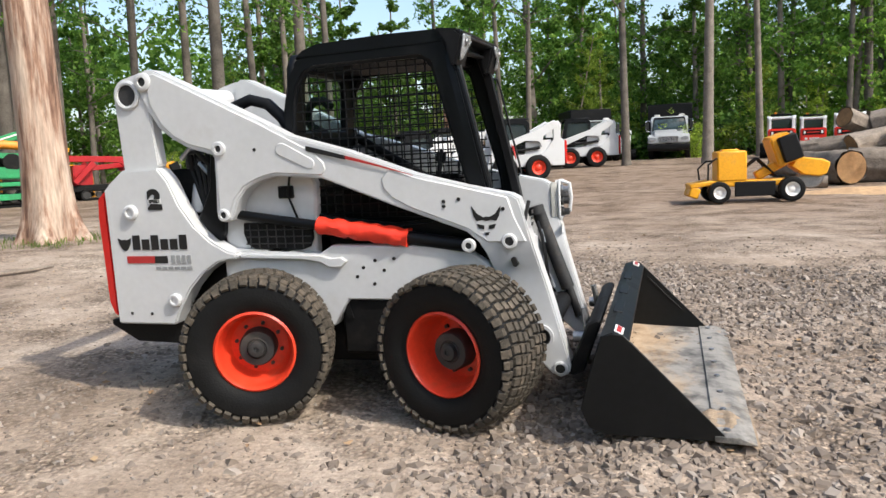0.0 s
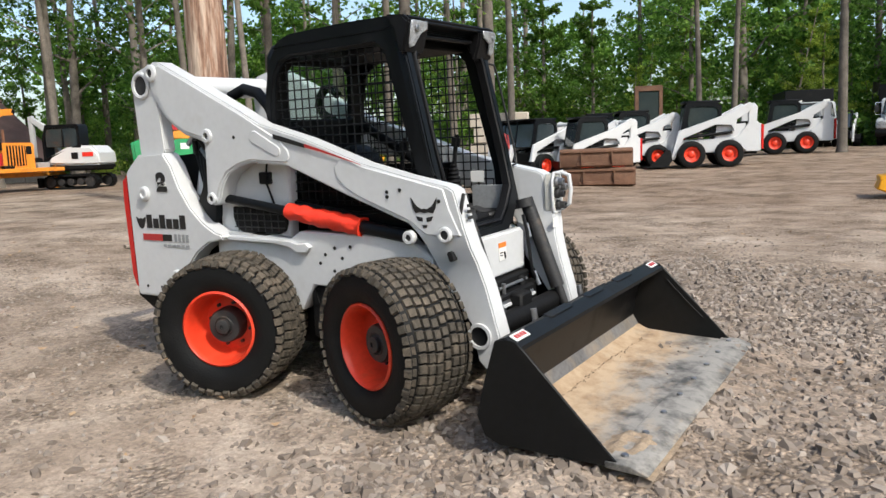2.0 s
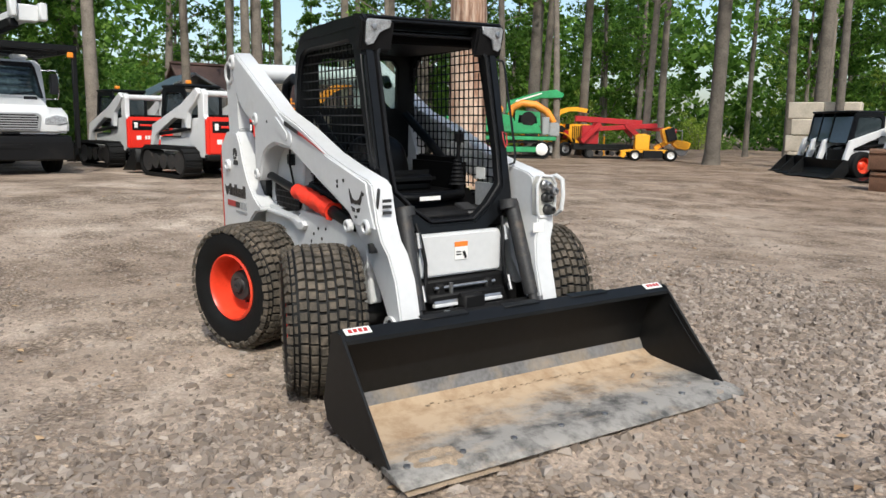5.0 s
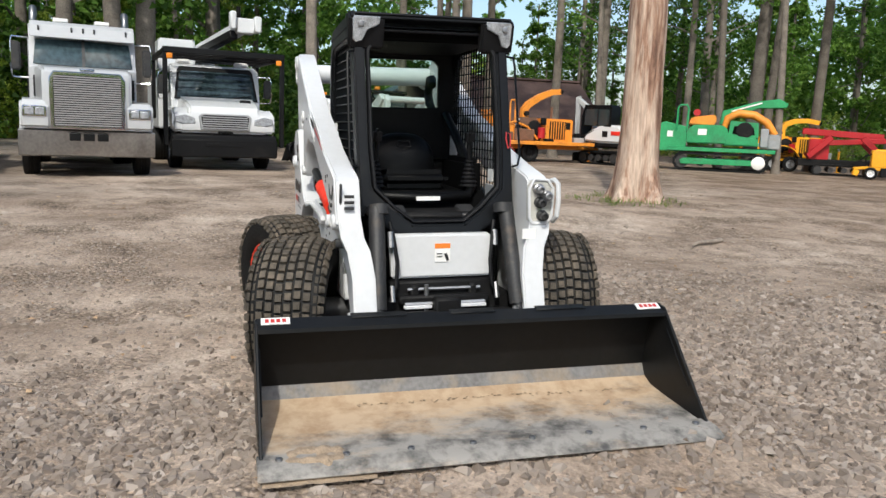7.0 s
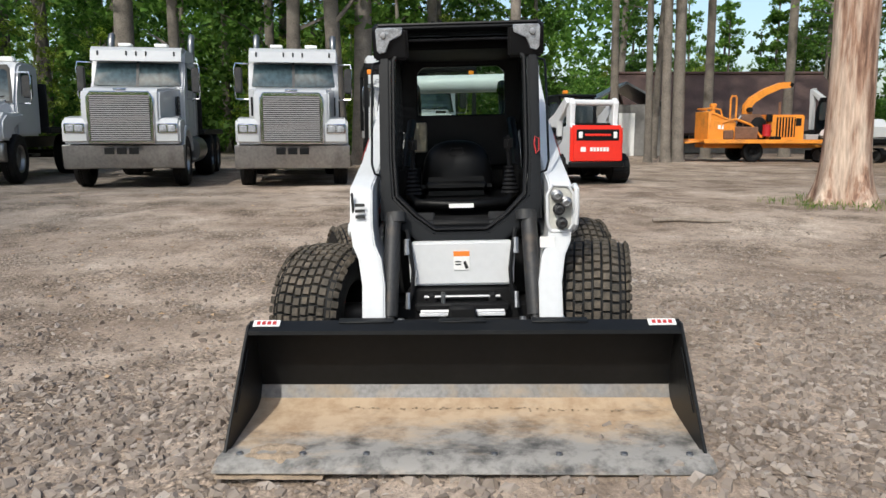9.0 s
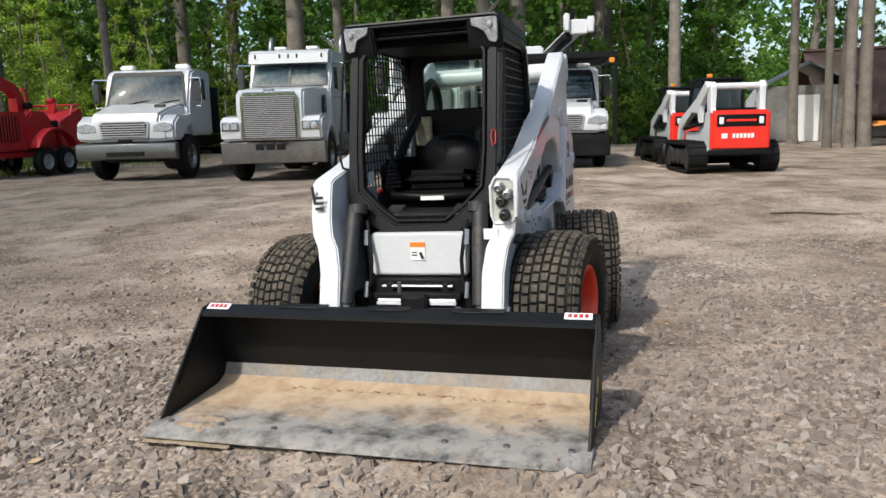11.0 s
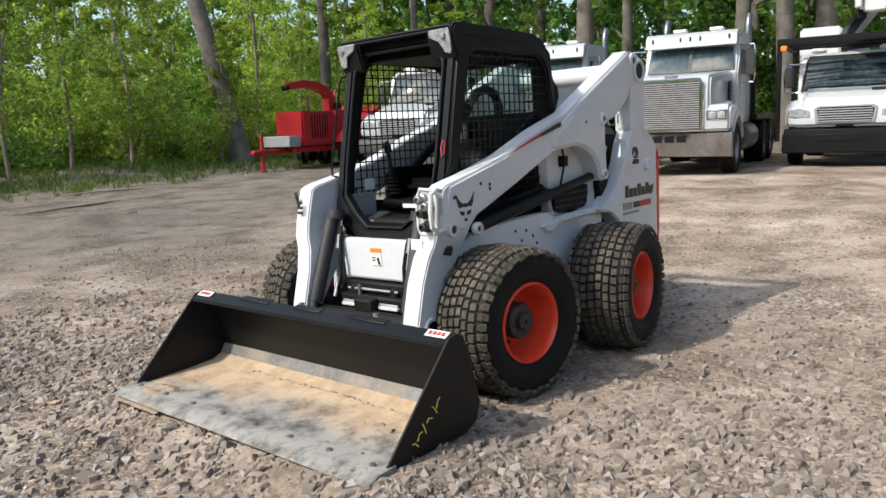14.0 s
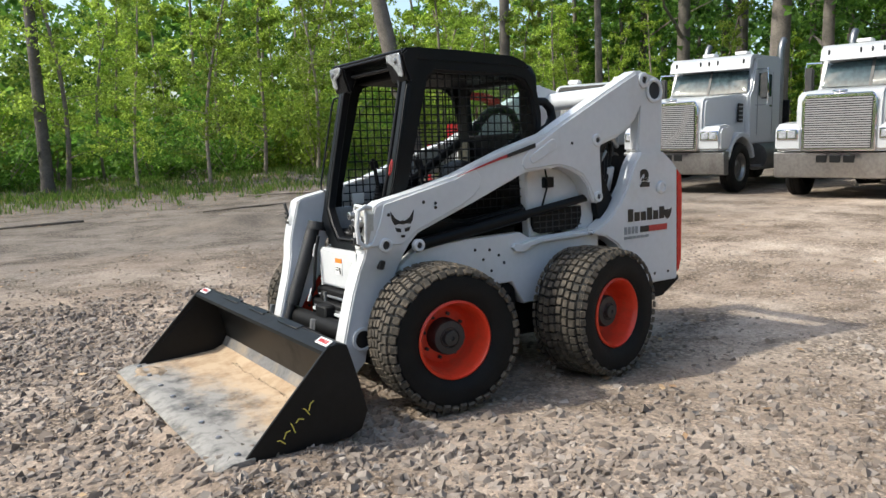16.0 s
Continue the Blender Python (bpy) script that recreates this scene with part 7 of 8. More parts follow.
# row of loaders across the yard: white bodies, dark cabs, dirty buckets
for x, y, hd, tr, size in ((-3.85, 26.2, 203, False, 1.2), (-6.35, 25.6, 212, False, 1.08), (-6.0, 20.0, 226, False, 0.95), (-7.9, 20.1, 250, False, 0.95), (-8.75, 20.9, 251, True, 0.95), (-9.5, 21.6, 252, True, 0.95), (-2.3, 35.2, 195, False, 1.2), (-8.6, 28.2, 205, False, 1.1)):
    compact_loader(at(x, y, hd, size), tr, False, "white compact loader with a dark cab in the row")
for x, y, hd in ((7.2, 38.0, 84), (9.3, 42.0, 82), (9.9, 36.0, 80)):
    compact_loader(at(x, y, hd, 1.05), True, True, "white and red compact track loader across the yard", False)
for x, y, hd in ((-1.2, 47.0, 270), (5.4, 50.0, 268), (7.6, 52.0, 270), (10.4, 53.0, 265), (12.6, 54.0, 270)):
    compact_loader(at(x, y, hd), True, False, "white compact loader at the far edge of the yard", False)
dump = medium_truck(at(1.75, 44.5, -92, 1.05), "dump_truck", "white truck with a tall black chip box", M_TRUCK_BLACK)
pbox("chip_box", M_TRUCK_BLACK, dump, (-4.9, 0, 2.1), (4.2, 2.5, 2.3), 0.03, label="tall black chip box")
second = medium_truck(at(-2.1, 43.5, -72, 1.05), "dump_truck", "white truck with a black chip box behind the loaders", M_TRUCK_WHITE)
pbox("chip_box", M_TRUCK_BLACK, second, (-4.9, 0, 2.1), (4.2, 2.5, 2.2), 0.03, label="tall black chip box")
pbox("box_rib", M_TRUCK_BLACK, dump, (-2.9, 0, 2.7), (0.3, 2.6, 1.1), 0.03)


def loose_bucket(m, label):
    """A stored bucket: back sheet with a folded top lip, floor, side plates and coupler hooks. The open side is +x."""
    t = thing("spare_bucket", label, "bucket", m)
    part("back_sheet", plate([(0.0, 0.03), (0.05, 0.0), (0.72, 0.0), (0.72, 0.025), (0.07, 0.03), (0.03, 0.06), (0.03, 0.42), (0.16, 0.5), (0.14, 0.525), (0.0, 0.44)], -0.98, 0.98, bevel=0.006), M_RUST, t)
    for s in (-1, 1):
        part("side_plate", plate([(0.0, 0.0), (0.72, 0.0), (0.74, 0.05), (0.2, 0.52), (0.0, 0.46)], *((0.98, 1.01) if s > 0 else (-1.01, -0.98))), M_RUST, t)
        part("coupler_hook", boxes([((-0.05, s * 0.42, 0.24), (0.10, 0.03, 0.36))], 0.008), M_RUST, t)
    part("top_rail", boxes([((-0.015, 0, 0.44), (0.07, 1.98, 0.07))], 0.012), M_RUST, t)
    part("coupler_plate", boxes([((-0.02, 0, 0.09), (0.04, 1.1, 0.10))], 0.008), M_RUST, t)
    return t


spare_place = at(-4.62, 16.5, 112, 0.98)
loose_bucket(spare_place, "rusty brown steel bucket lying on the ground")
loose_bucket(spare_place @ pose(0.02, 0.06, 0.53, 0, 0, 3), "rusty brown steel bucket stacked on another bucket")


# ---- logs, blocks, barn ----
M_BARK = material("rough_bark", (0.25, 0.205, 0.165), 0.95, 0, 0.4, 5, (0.20, 0.17, 0.14), 0.3, bump=0.8, bump_scale=18, random_tint=0.25)
M_BARK_DARK = material("tree_bark", (0.145, 0.124, 0.104), 0.95, 0, 0.4, 3, (0.20, 0.175, 0.145), 0.3, bump=0.7, bump_scale=14, random_tint=0.35)
M_WOOD_END = material("sawn_wood_end", (0.52, 0.30, 0.14), 0.85, 0, 0.25, 7, (0.30, 0.17, 0.09), 0.3)
M_CONCRETE = material("weathered_concrete", (0.50, 0.44, 0.36), 0.9, 0, 0.15, 2, (0.28, 0.24, 0.19), 0.3, bump=0.2)
M_ROOF = material("brown_shingle_roof", (0.085, 0.050, 0.042), 0.9, 0, 0.25, 1.2, (0.12, 0.08, 0.07), 0.2)
M_WALL = material("grey_barn_wall", (0.20, 0.19, 0.18), 0.9, 0, 0.2, 0.8)
M_SAWDUST = material("sawdust", (0.48, 0.31, 0.17), 0.95, 0, 0.3, 6, bump=0.5, bump_scale=40)


def log(m, r, length, seed):
    rng = random.Random(seed)
    bm = bmesh.new()
    n, rings = 36, []
    off = [rng.uniform(0, 99) for _ in range(3)]
    for i in range(17):
        x = length * (i / 16 - 0.5)
        rr = r * (1.08 - 0.14 * i / 16)
        ring = []
        for k in range(n):
            a = k * math.tau / n
            q = rr * (1 + 0.20 * noise.noise((math.cos(a) * 1.5 + off[0], math.sin(a) * 1.5 + off[1], x * 1.2)) + 0.10 * noise.noise((math.cos(a) * 5 + off[2], math.sin(a) * 5, x * 2.2)) + 0.035 * math.sin(a * 13 + x * 2 + 3 * noise.noise((x * 2, a, off[0]))))
            ring.append(bm.verts.new((x, q * math.cos(a), q * math.sin(a))))
        rings.append(ring)
    for p, q in zip(rings, rings[1:]):
        for k in range(n):
            bm.faces.new((p[k], p[(k + 1) % n], q[(k + 1) % n], q[k]))
    t = thing("log", "thick felled tree log with a pale sawn end", "log", m, "log pile")
    part("bark", bm, M_BARK, t, sharp=60)
    for i in (0, -1):
        bm = bmesh.new()
        pts = [v for v in range(n)]
        x = length * (-0.5 if i == 0 else 0.5) * 1.004
        rr = r * (1.08 if i == 0 else 0.94) * 0.90
        bm.faces.new([bm.verts.new((x, rr * math.cos(k * math.tau / n), rr * math.sin(k * math.tau / n))) for k in pts])
        bmesh.ops.solidify(bm, geom=bm.faces[:], thickness=0.02)
        part("sawn_end", bm, M_WOOD_END, t)
    return t


def log_at(x, y, z, heading, r, length, seed, tilt=0):
    return log(pose(x, y, ground_height(x, y) + z, 0, tilt, heading), r, length, seed)


log_at(5.8, 20.05, 0.42, 114, 0.44, 3.4, 1)
log_at(8.2, 19.3, 0.46, -12, 0.48, 3.2, 2)
log_at(7.3, 21.2, 0.42, -30, 0.42, 3.0, 3)
log_at(6.3, 20.4, 1.02, 160, 0.27, 1.9, 4, 6)
log_at(7.5, 20.1, 1.16, 20, 0.33, 1.7, 5, -12)
log_at(8.4, 20.0, 1.25, 60, 0.36, 1.5, 6, 10)
log_at(7.2, 20.9, 1.62, 35, 0.28, 1.3, 7, 18)
log_at(8.2, 20.6, 1.80, -25, 0.30, 1.5, 8, -14)
log_at(4.9, 18.2, 0.14, 172, 0.15, 1.9, 9)


def mound(name, label, x, y, rx, ry, h, mat, seed):
    bm = bmesh.new()
    bmesh.ops.create_grid(bm, x_segments=36, y_segments=36, size=1)
    for v in bm.verts:
        d = math.hypot(v.co.x, v.co.y)
        f = smooth(1.0, 0.0, d)
        n_ = noise.noise((v.co.x * 3 + seed, v.co.y * 3, seed)) * 0.35 + 1
        px, py = x + v.co.x * rx, y + v.co.y * ry
        v.co = Vector((px, py, ground_height(px, py) + h * f * n_ - 0.03))
    ob = part(name, bm, mat, None, sharp=180)
    return tagged(ob, label, "mound", kind="stuff" if name == "sawdust_heap" else "")


mound("sawdust_heap", "low spread of fresh orange sawdust on the dirt", 6.4, 16.2, 2.2, 1.3, 0.16, M_SAWDUST, 3)
mound("soil_mound", "low dark heap of scraped soil", -1.7, -9.8, 2.3, 1.1, 0.22, material("dark_soil", (0.15, 0.122, 0.097), 0.95, 0, 0.35, 3, bump=0.6, bump_scale=20), 8)


def block_stack(m):
    t = thing("concrete_block_wall", "stacked weathered concrete blocks", "concrete blocks", m)
    for i in range(4):
        for j in range(2):
            part("block", boxes([((0.03 * (i % 2), (j - 0.5) * 1.22 + (0.0, 0.12, -0.05, 0.1)[i], 0.3 + i * 0.61), (0.6, 1.2, 0.6))], 0.03), M_CONCRETE, t)
    return t


block_stack(at(-11.3, 23.6, 112, 0.95))


def barn(m):
    t = thing("barn", "low barn with a broad brown roof behind the trees", "barn", m)
    part("wall", boxes([((0, 0, 0.75), (9, 14, 1.5))], 0.02), M_WALL, t)
    for s in (-1, 1):
        r = part("roof", boxes([((s * 2.6, 0, 2.75), (6.6, 15.2, 0.16), (0, s * 32, 0))], 0.02), M_ROOF, t, "brown shingled roof slope")
    for y in (-4, 0, 4):
        w = pbox("window", M_DECAL_WHITE, t, (4.52, y, 0.9), (0.06, 1.0, 0.7), 0.01)
        pbox("pane", M_GLASS_DARK, w, (4.56, y, 0.9), (0.03, 0.86, 0.56), 0.004)
    pbox("door", M_WALL, t, (4.53, 6, 0.75), (0.08, 1.0, 1.45), 0.01)
    return t


barn(at(-41.0, 14.3, 0, (1.0, 0.78, 1.0)))


def shed(m):
    t = thing("shed", "small grey shed with a pale metal roof", "shed", m)
    part("wall", boxes([((0, 0, 1.2), (4, 3.6, 2.4))], 0.02), M_WALL, t)
    for s in (-1, 1):
        part("roof", boxes([((0, s * 1.0, 2.85), (4.4, 2.4, 0.10), (-s * 28, 0, 0))], 0.015), M_ALUMINIUM, t)
    pbox("door", M_DECAL_WHITE, t, (2.02, 0, 1.0), (0.05, 0.9, 2.0), 0.01)
    return t


shed(at(-34.0, 7.3, 0, 1.0))

# rusty machine cab showing above the loader row
cabt = thing("old_machine_cab", "rust-orange cab of an old machine behind the row", "cab", at(-7.9, 31.5, 200, (1.0, 1.0, 1.12)))
pbox("body", M_RUST, cabt, (0, 0, 1.0), (2.4, 1.6, 1.2), 0.04)
part("cab_frame", add_ring(bmesh.new(), [(-0.6, 1.5), (-0.6, 3.1), (0.6, 3.1), (0.6, 1.5)], [(-0.45, 1.7), (-0.45, 2.9), (0.45, 2.9), (0.45, 1.7)], lambda p, h: (p[0], h, p[1]), -0.6, 0.6), M_RUST, cabt)
pbox("glass", M_GLASS_DARK, cabt, (0, 0, 2.3), (0.9, 1.1, 1.15), 0.01)

# sticks lying on the dirt towards the wood
for i, (x, y, a, ln) in enumerate(((-3.6, -13.6, 15, 3.2), (-2.4, -10.8, 4, 1.6), (-5.2, -15.5, -8, 2.6), (1.5, -12.5, 20, 2.2), (-3.9, 5.0, -60, 0.9), (-6.0, 3.2, 80, 1.1))):
    st = thing("fallen_stick", "thin bare stick lying on the dirt", "stick", pose(x, y, ground_height(x, y) + 0.03, 0, 0, a), "fallen sticks")
    part("branch", tube([(-ln / 2, 0, 0), (-ln / 6, 0.05, 0.015), (ln / 6, -0.03, 0.01), (ln / 2, 0.04, 0.0)], [0.035, 0.03, 0.025, 0.012], 7), M_BARK, st)


# ---- trees and undergrowth ----
def leaf_material(name, stops, tint=0.25):
    m = island_material(name, stops, 0.6, 0.6, spec=0.3)
    n, l = m.node_tree.nodes, m.node_tree.links
    ramp = [k for k in n if k.bl_idname == "ShaderNodeValToRGB"][0]
    info, rng, mix = n.new("ShaderNodeObjectInfo"), n.new("ShaderNodeMapRange"), n.new("ShaderNodeMix")
    rng.inputs[3].default_value, rng.inputs[4].default_value = 1 - tint, 1 + tint
    mix.data_type, mix.blend_type = "RGBA", "MULTIPLY"
    mix.inputs["Factor"].default_value = 1
    l.new(info.outputs["Random"], rng.inputs[0])
    l.new(ramp.outputs[0], mix.inputs["A"])
    l.new(rng.outputs[0], mix.inputs["B"])
    for k in n:
        if k.bl_idname == "ShaderNodeBsdfPrincipled":
            l.new(mix.outputs["Result"], k.inputs["Base Color"])
        if k.bl_idname == "ShaderNodeBsdfTranslucent":
            l.new(mix.outputs["Result"], k.inputs["Color"])
    return m


M_LEAF = leaf_material("forest_leaves", [(0.0, (0.043, 0.103, 0.019)), (0.4, (0.086, 0.182, 0.029)), (0.8, (0.140, 0.262, 0.041)), (1.0, (0.207, 0.341, 0.067))])
M_LEAF_MID = leaf_material("woodland_leaves", [(0.0, (0.060, 0.132, 0.021)), (0.4, (0.112, 0.230, 0.034)), (0.8, (0.178, 0.323, 0.050)), (1.0, (0.264, 0.408, 0.079))])
M_LEAF_LIGHT = leaf_material("young_leaves", [(0.0, (0.15, 0.22, 0.032)), (0.4, (0.27, 0.375, 0.050)), (0.8, (0.38, 0.50, 0.075)), (1.0, (0.50, 0.60, 0.12))], 0.35)
M_GRASS = leaf_material("grass_blades", [(0.0, (0.065, 0.130, 0.023)), (0.5, (0.130, 0.221, 0.039)), (0.85, (0.208, 0.286, 0.065)), (1.0, (0.338, 0.273, 0.130))], 0.0)
M_LITTER = island_material("dead_leaves", [(0.0, (0.130, 0.078, 0.046)), (0.5, (0.286, 0.182, 0.104)), (1.0, (0.468, 0.325, 0.195))], 0.95)


def leaf_mesh(name, clumps, leaf, per, mat, rng, flat=0.7, small=False):
    """A crown of single leaves, gathered in clumps (x, y, z, radius)."""
    verts, faces = [], []
    for cx, cy, cz, cr in clumps:
        k = max(4, int(per * rng.uniform(0.7, 1.3)))
        d = rng.normal(0, 1, (k, 3))
        d /= np.linalg.norm(d, axis=1)[:, None]
        p = d * (cr * rng.uniform(0.25, 1.0, k) ** 0.6)[:, None]
        p[:, 2] *= flat
        p += (cx, cy, cz)
        for q in p:
            s = leaf * rng.uniform(0.6, 1.35)
            a = rng.normal(0, 1, 3)
            a /= np.linalg.norm(a)
            up = np.array([rng.normal(0, 1.0), rng.normal(0, 1.0), 0.8])
            b = np.cross(up, a)
            b /= np.linalg.norm(b) + 1e-9
            a = np.cross(b, up)
            a /= np.linalg.norm(a) + 1e-9
            i = len(verts)
            verts += [tuple(q - a * s), tuple(q + b * s * 0.55 - a * s * 0.1), tuple(q + a * s), tuple(q - b * s * 0.55 - a * s * 0.1)]
            if small:                                    # far leaves: one blade of three corners
                verts[i + 1] = tuple(q + b * s * 0.62 - a * s * 0.35)
                verts[i + 3] = tuple(q - b * s * 0.62 - a * s * 0.35)
                verts[i:i + 4] = verts[i + 1:i + 4]
                faces.append((i, i + 1, i + 2))
            else:
                faces.append((i, i + 1, i + 2, i + 3))
    me = bpy.data.meshes.new(name)
    me.from_pydata(verts, [], faces)
    me.materials.append(mat)
    return me


def limb_points(rng, base, direction, length, droop=0.1, n=5):
    pts, p, d = [Vector(base)], Vector(base), Vector(direction).normalized()
    for i in range(n):
        d = (d + Vector((rng.normal(0, 0.16), rng.normal(0, 0.16), rng.normal(0.02, 0.10) - droop * i / n))).normalized()
        p = p + d * (length / n)
        pts.append(p.copy())
    return pts


def tree_thing(name, label, height, r, seed, first_limb, limbs, leaf, per, mat, group, wobble=0.25, spread=0.24, low_clumps=0, small=True):
    rng = np.random.default_rng(seed)
    t = thing(name, label, "tree", None, group)
    n = 10
    line, radii = [], []
    ox, oy = rng.normal(0, wobble, 2)
    for i in range(n + 1):
        f = i / n
        line.append(Vector((ox * f * f + 0.10 * math.sin(f * 5 + seed) * wobble * 3, oy * f * f + 0.10 * math.cos(f * 4 + seed) * wobble * 3, height * f - 0.15)))
        radii.append(r * (1.45 if i == 0 else 1.0) * (1 - 0.78 * f) + 0.01)
    line.insert(1, line[0].lerp(line[1], 0.25))
    radii.insert(1, r * 1.08)
    part("trunk", tube(line, radii, 12), M_BARK if name == "sapling" else M_BARK_DARK, t, sharp=80)
    clumps = []
    lb = bmesh.new()
    for k in range(limbs):
        f = first_limb + (0.97 - first_limb) * (k / max(1, limbs - 1)) ** 0.9
        i = min(len(line) - 2, int(f * n) + 1)
        base = line[i].lerp(line[i + 1], 0.4)
        a = k * 2.4 + rng.uniform(-0.5, 0.5)
        ln = height * spread * (1.0 - 0.62 * max(0.0, f - first_limb)) * rng.uniform(0.6, 1.2)
        pts = limb_points(rng, base, (math.cos(a), math.sin(a), rng.uniform(0.15, 0.7)), ln)
        rr = max(0.008, r * 0.36 * (1 - f * 0.7))
        add_tube(lb, pts, [rr * (1 - 0.17 * j) for j in range(len(pts))], 4)
        for j in range(1, len(pts)):
            for _ in range(2):
                q = pts[j] + Vector(rng.normal(0, ln * 0.12, 3))
                clumps.append((*q, ln * rng.uniform(0.14, 0.26)))
    for _ in range(low_clumps):
        a, f = rng.uniform(0, 6.28), rng.uniform(0.05, first_limb)
        clumps.append((math.cos(a) * height * 0.07, math.sin(a) * height * 0.07, f * height, height * 0.035))
    clumps.append((*line[-1], height * spread * 0.25))
    part("branching", lb, M_BARK if name == "sapling" else M_BARK_DARK, t)["kind"] = "stuff"
    crown = new("crown", leaf_mesh("crown", clumps, leaf, per, mat, rng, small=small))
    crown.parent = t
    crown["kind"] = "stuff"
    return t


def shrub_thing(label, height, width, seed, leaf, per, mat, stems=9):
    rng = np.random.default_rng(seed)
    t = thing("shrub", label, "shrub", None, "undergrowth")
    st, clumps = bmesh.new(), []
    for k in range(stems):
        a = k * 2.4
        pts = limb_points(rng, (0.1 * math.cos(a), 0.1 * math.sin(a), -0.05), (math.cos(a) * width / height, math.sin(a) * width / height, rng.uniform(0.8, 1.4)), height * rng.uniform(0.6, 1.05), 0.05)
        add_tube(st, pts, [0.022 - 0.003 * j for j in range(len(pts))], 4)
        for j in range(1, len(pts)):
            for _ in range(2):
                q = pts[j] + Vector(rng.normal(0, width * 0.16, 3))
                clumps.append((q.x, q.y, max(0.15, q.z), width * rng.uniform(0.13, 0.26)))
    part("stem", st, M_BARK, t)["kind"] = "stuff"
    crown = new("crown", leaf_mesh("crown", clumps, leaf, per, mat, rng, small=True))
    crown.parent = t
    crown["kind"] = "stuff"
    return t


def plant(src, x, y, rng, scale=1.0, lean=0.0, lean_to=0.0):
    m = pose(x, y, ground_height(x, y) - 0.05, lean * math.cos(radians(lean_to)), lean * math.sin(radians(lean_to)), 0) @ pose(0, 0, 0, 0, 0, rng.uniform(0, 360))
    return copy_thing(src, m @ Matrix.Scale(scale, 4))


tall = [tree_thing("tree", "tall straight woodland tree with high green crown", 19 + i, 0.25 + 0.03 * i, 20 + i, 0.24, 17, 0.19, 17, M_LEAF, "woodland trees") for i in range(3)]
leafy = [tree_thing("tree", "woodland tree leafy nearly to the ground", 13 + 1.5 * i, 0.16 + 0.02 * i, 40 + i, 0.07, 24, 0.18, 19, M_LEAF_MID, "woodland trees", spread=0.20) for i in range(3)]
bare = [tree_thing("tree", "tall bare-stemmed woodland tree with a thin high crown", 20 + i, 0.15 + 0.04 * i, 30 + i, 0.36, 12, 0.15, 15, M_LEAF_MID, "woodland trees", spread=0.19) for i in range(3)]
young = [tree_thing("sapling", "slender young tree with fresh light green leaves", 6.0 + i, 0.05 + 0.008 * i, 60 + i, 0.16, 17, 0.066, 26, M_LEAF_LIGHT, "saplings", 0.5, 0.22, small=True) for i in range(3)]
shrubs = [shrub_thing("dense light green shrub at the wood's edge", 1.7 + 0.4 * i, 1.5, 80 + i, 0.062, 28, M_LEAF_LIGHT if i % 3 else M_LEAF_MID) for i in range(3)]
originals = [(tall, (-60, 30)), (bare, (-62, -12)), (leafy, (-55, -40)), (young, (8, -34)), (shrubs, (12, -33))]
for kinds, (x, y) in originals:
    for i, ob in enumerate(kinds):
        ob.matrix_basis = pose(x + 3.5 * i, y - 2.0 * i, ground_height(x + 3.5 * i, y - 2.0 * i) - 0.05)

place = random.Random(11)
# trunks that stand in view, each where it grows
TRUNKS = [(-23.4, 18.6), (-24.4, 29.8), (-23.0, 32.3), (-21.2, 32.8), (-21.0, 36.0), (-19.4, 36.5), (-6.5, 35.0), (-0.3, 34.7), (3.6, 33.8), (6.5, 40.9), (11.8, 45.6), (13.0, 46.0), (-25.0, 7.6), (-25.4, 8.15), (-29.0, 10.2), (-27.6, 15.0), (-27.5, 19.5), (-13.3, 26.5), (-10.8, 23.3), (-6.2, 41.7), (-22.7, 19.5), (-20.6, 19.2), (-20.3, 24.3), (-14.8, 21.9), (-24.6, 6.7), (-29.3, 6.4), (-28.8, 15.6), (-23.4, 20.9), (-23.7, 23.4), (-22.5, -12.2), (-22.6, -10.4), (-21.8, -6.2), (-21.4, -4.4), (-29.3, 8.1), (-31.6, 14.7), (-17.0, -21.0), (-21.0, -19.6), (-22.6, -3.9), (-22.7, 1.6), (-0.0, -20.8)]
for i, (x, y) in enumerate(TRUNKS):
    plant(bare[i % 3] if y > -1 or y < -15 else tall[i % 3], x, y, place, place.uniform(0.9, 1.25), place.uniform(0, 2.5), place.uniform(0, 360))
# a leaning trunk at the wood's edge
leaning = tree_thing("tree", "thick leaning tree at the edge of the wood", 21, 0.36, 38, 0.42, 11, 0.15, 15, M_LEAF_MID, "woodland trees", spread=0.19)
leaning.matrix_basis = pose(-12.4, -20.4, ground_height(-12.4, -20.4) - 0.05, 11 * math.cos(radians(53)), 11 * math.sin(radians(53)), 0)


def clear_of_yard(x, y):
    if x < -30 and 0.20 < y / (4.5 - x) < 0.54:         # open sky over the barn
        return False
    return not (-32 < x < 14 and -19.5 < y < 8) and not (-30 < x < 20 and 8 <= y < 46 and x > -31 + 0.2 * (y - 8)) and not (-47 < x < -28 and 4 < y < 25) and math.hypot(x, y) > 17


def fill(kinds, count, boxes_, gap, scale):
    done = []
    tries = 0
    while len(done) < count and tries < 6000:
        tries += 1
        b = boxes_[tries % len(boxes_)]
        x, y = place.uniform(b[0], b[1]), place.uniform(b[2], b[3])
        if clear_of_yard(x, y) and all((x - a) ** 2 + (y - c) ** 2 > gap * gap for a, c in done):
            done.append((x, y))
            plant(kinds[len(done) % 3], x, y, place, place.uniform(*scale), place.uniform(0, 3), place.uniform(0, 360))


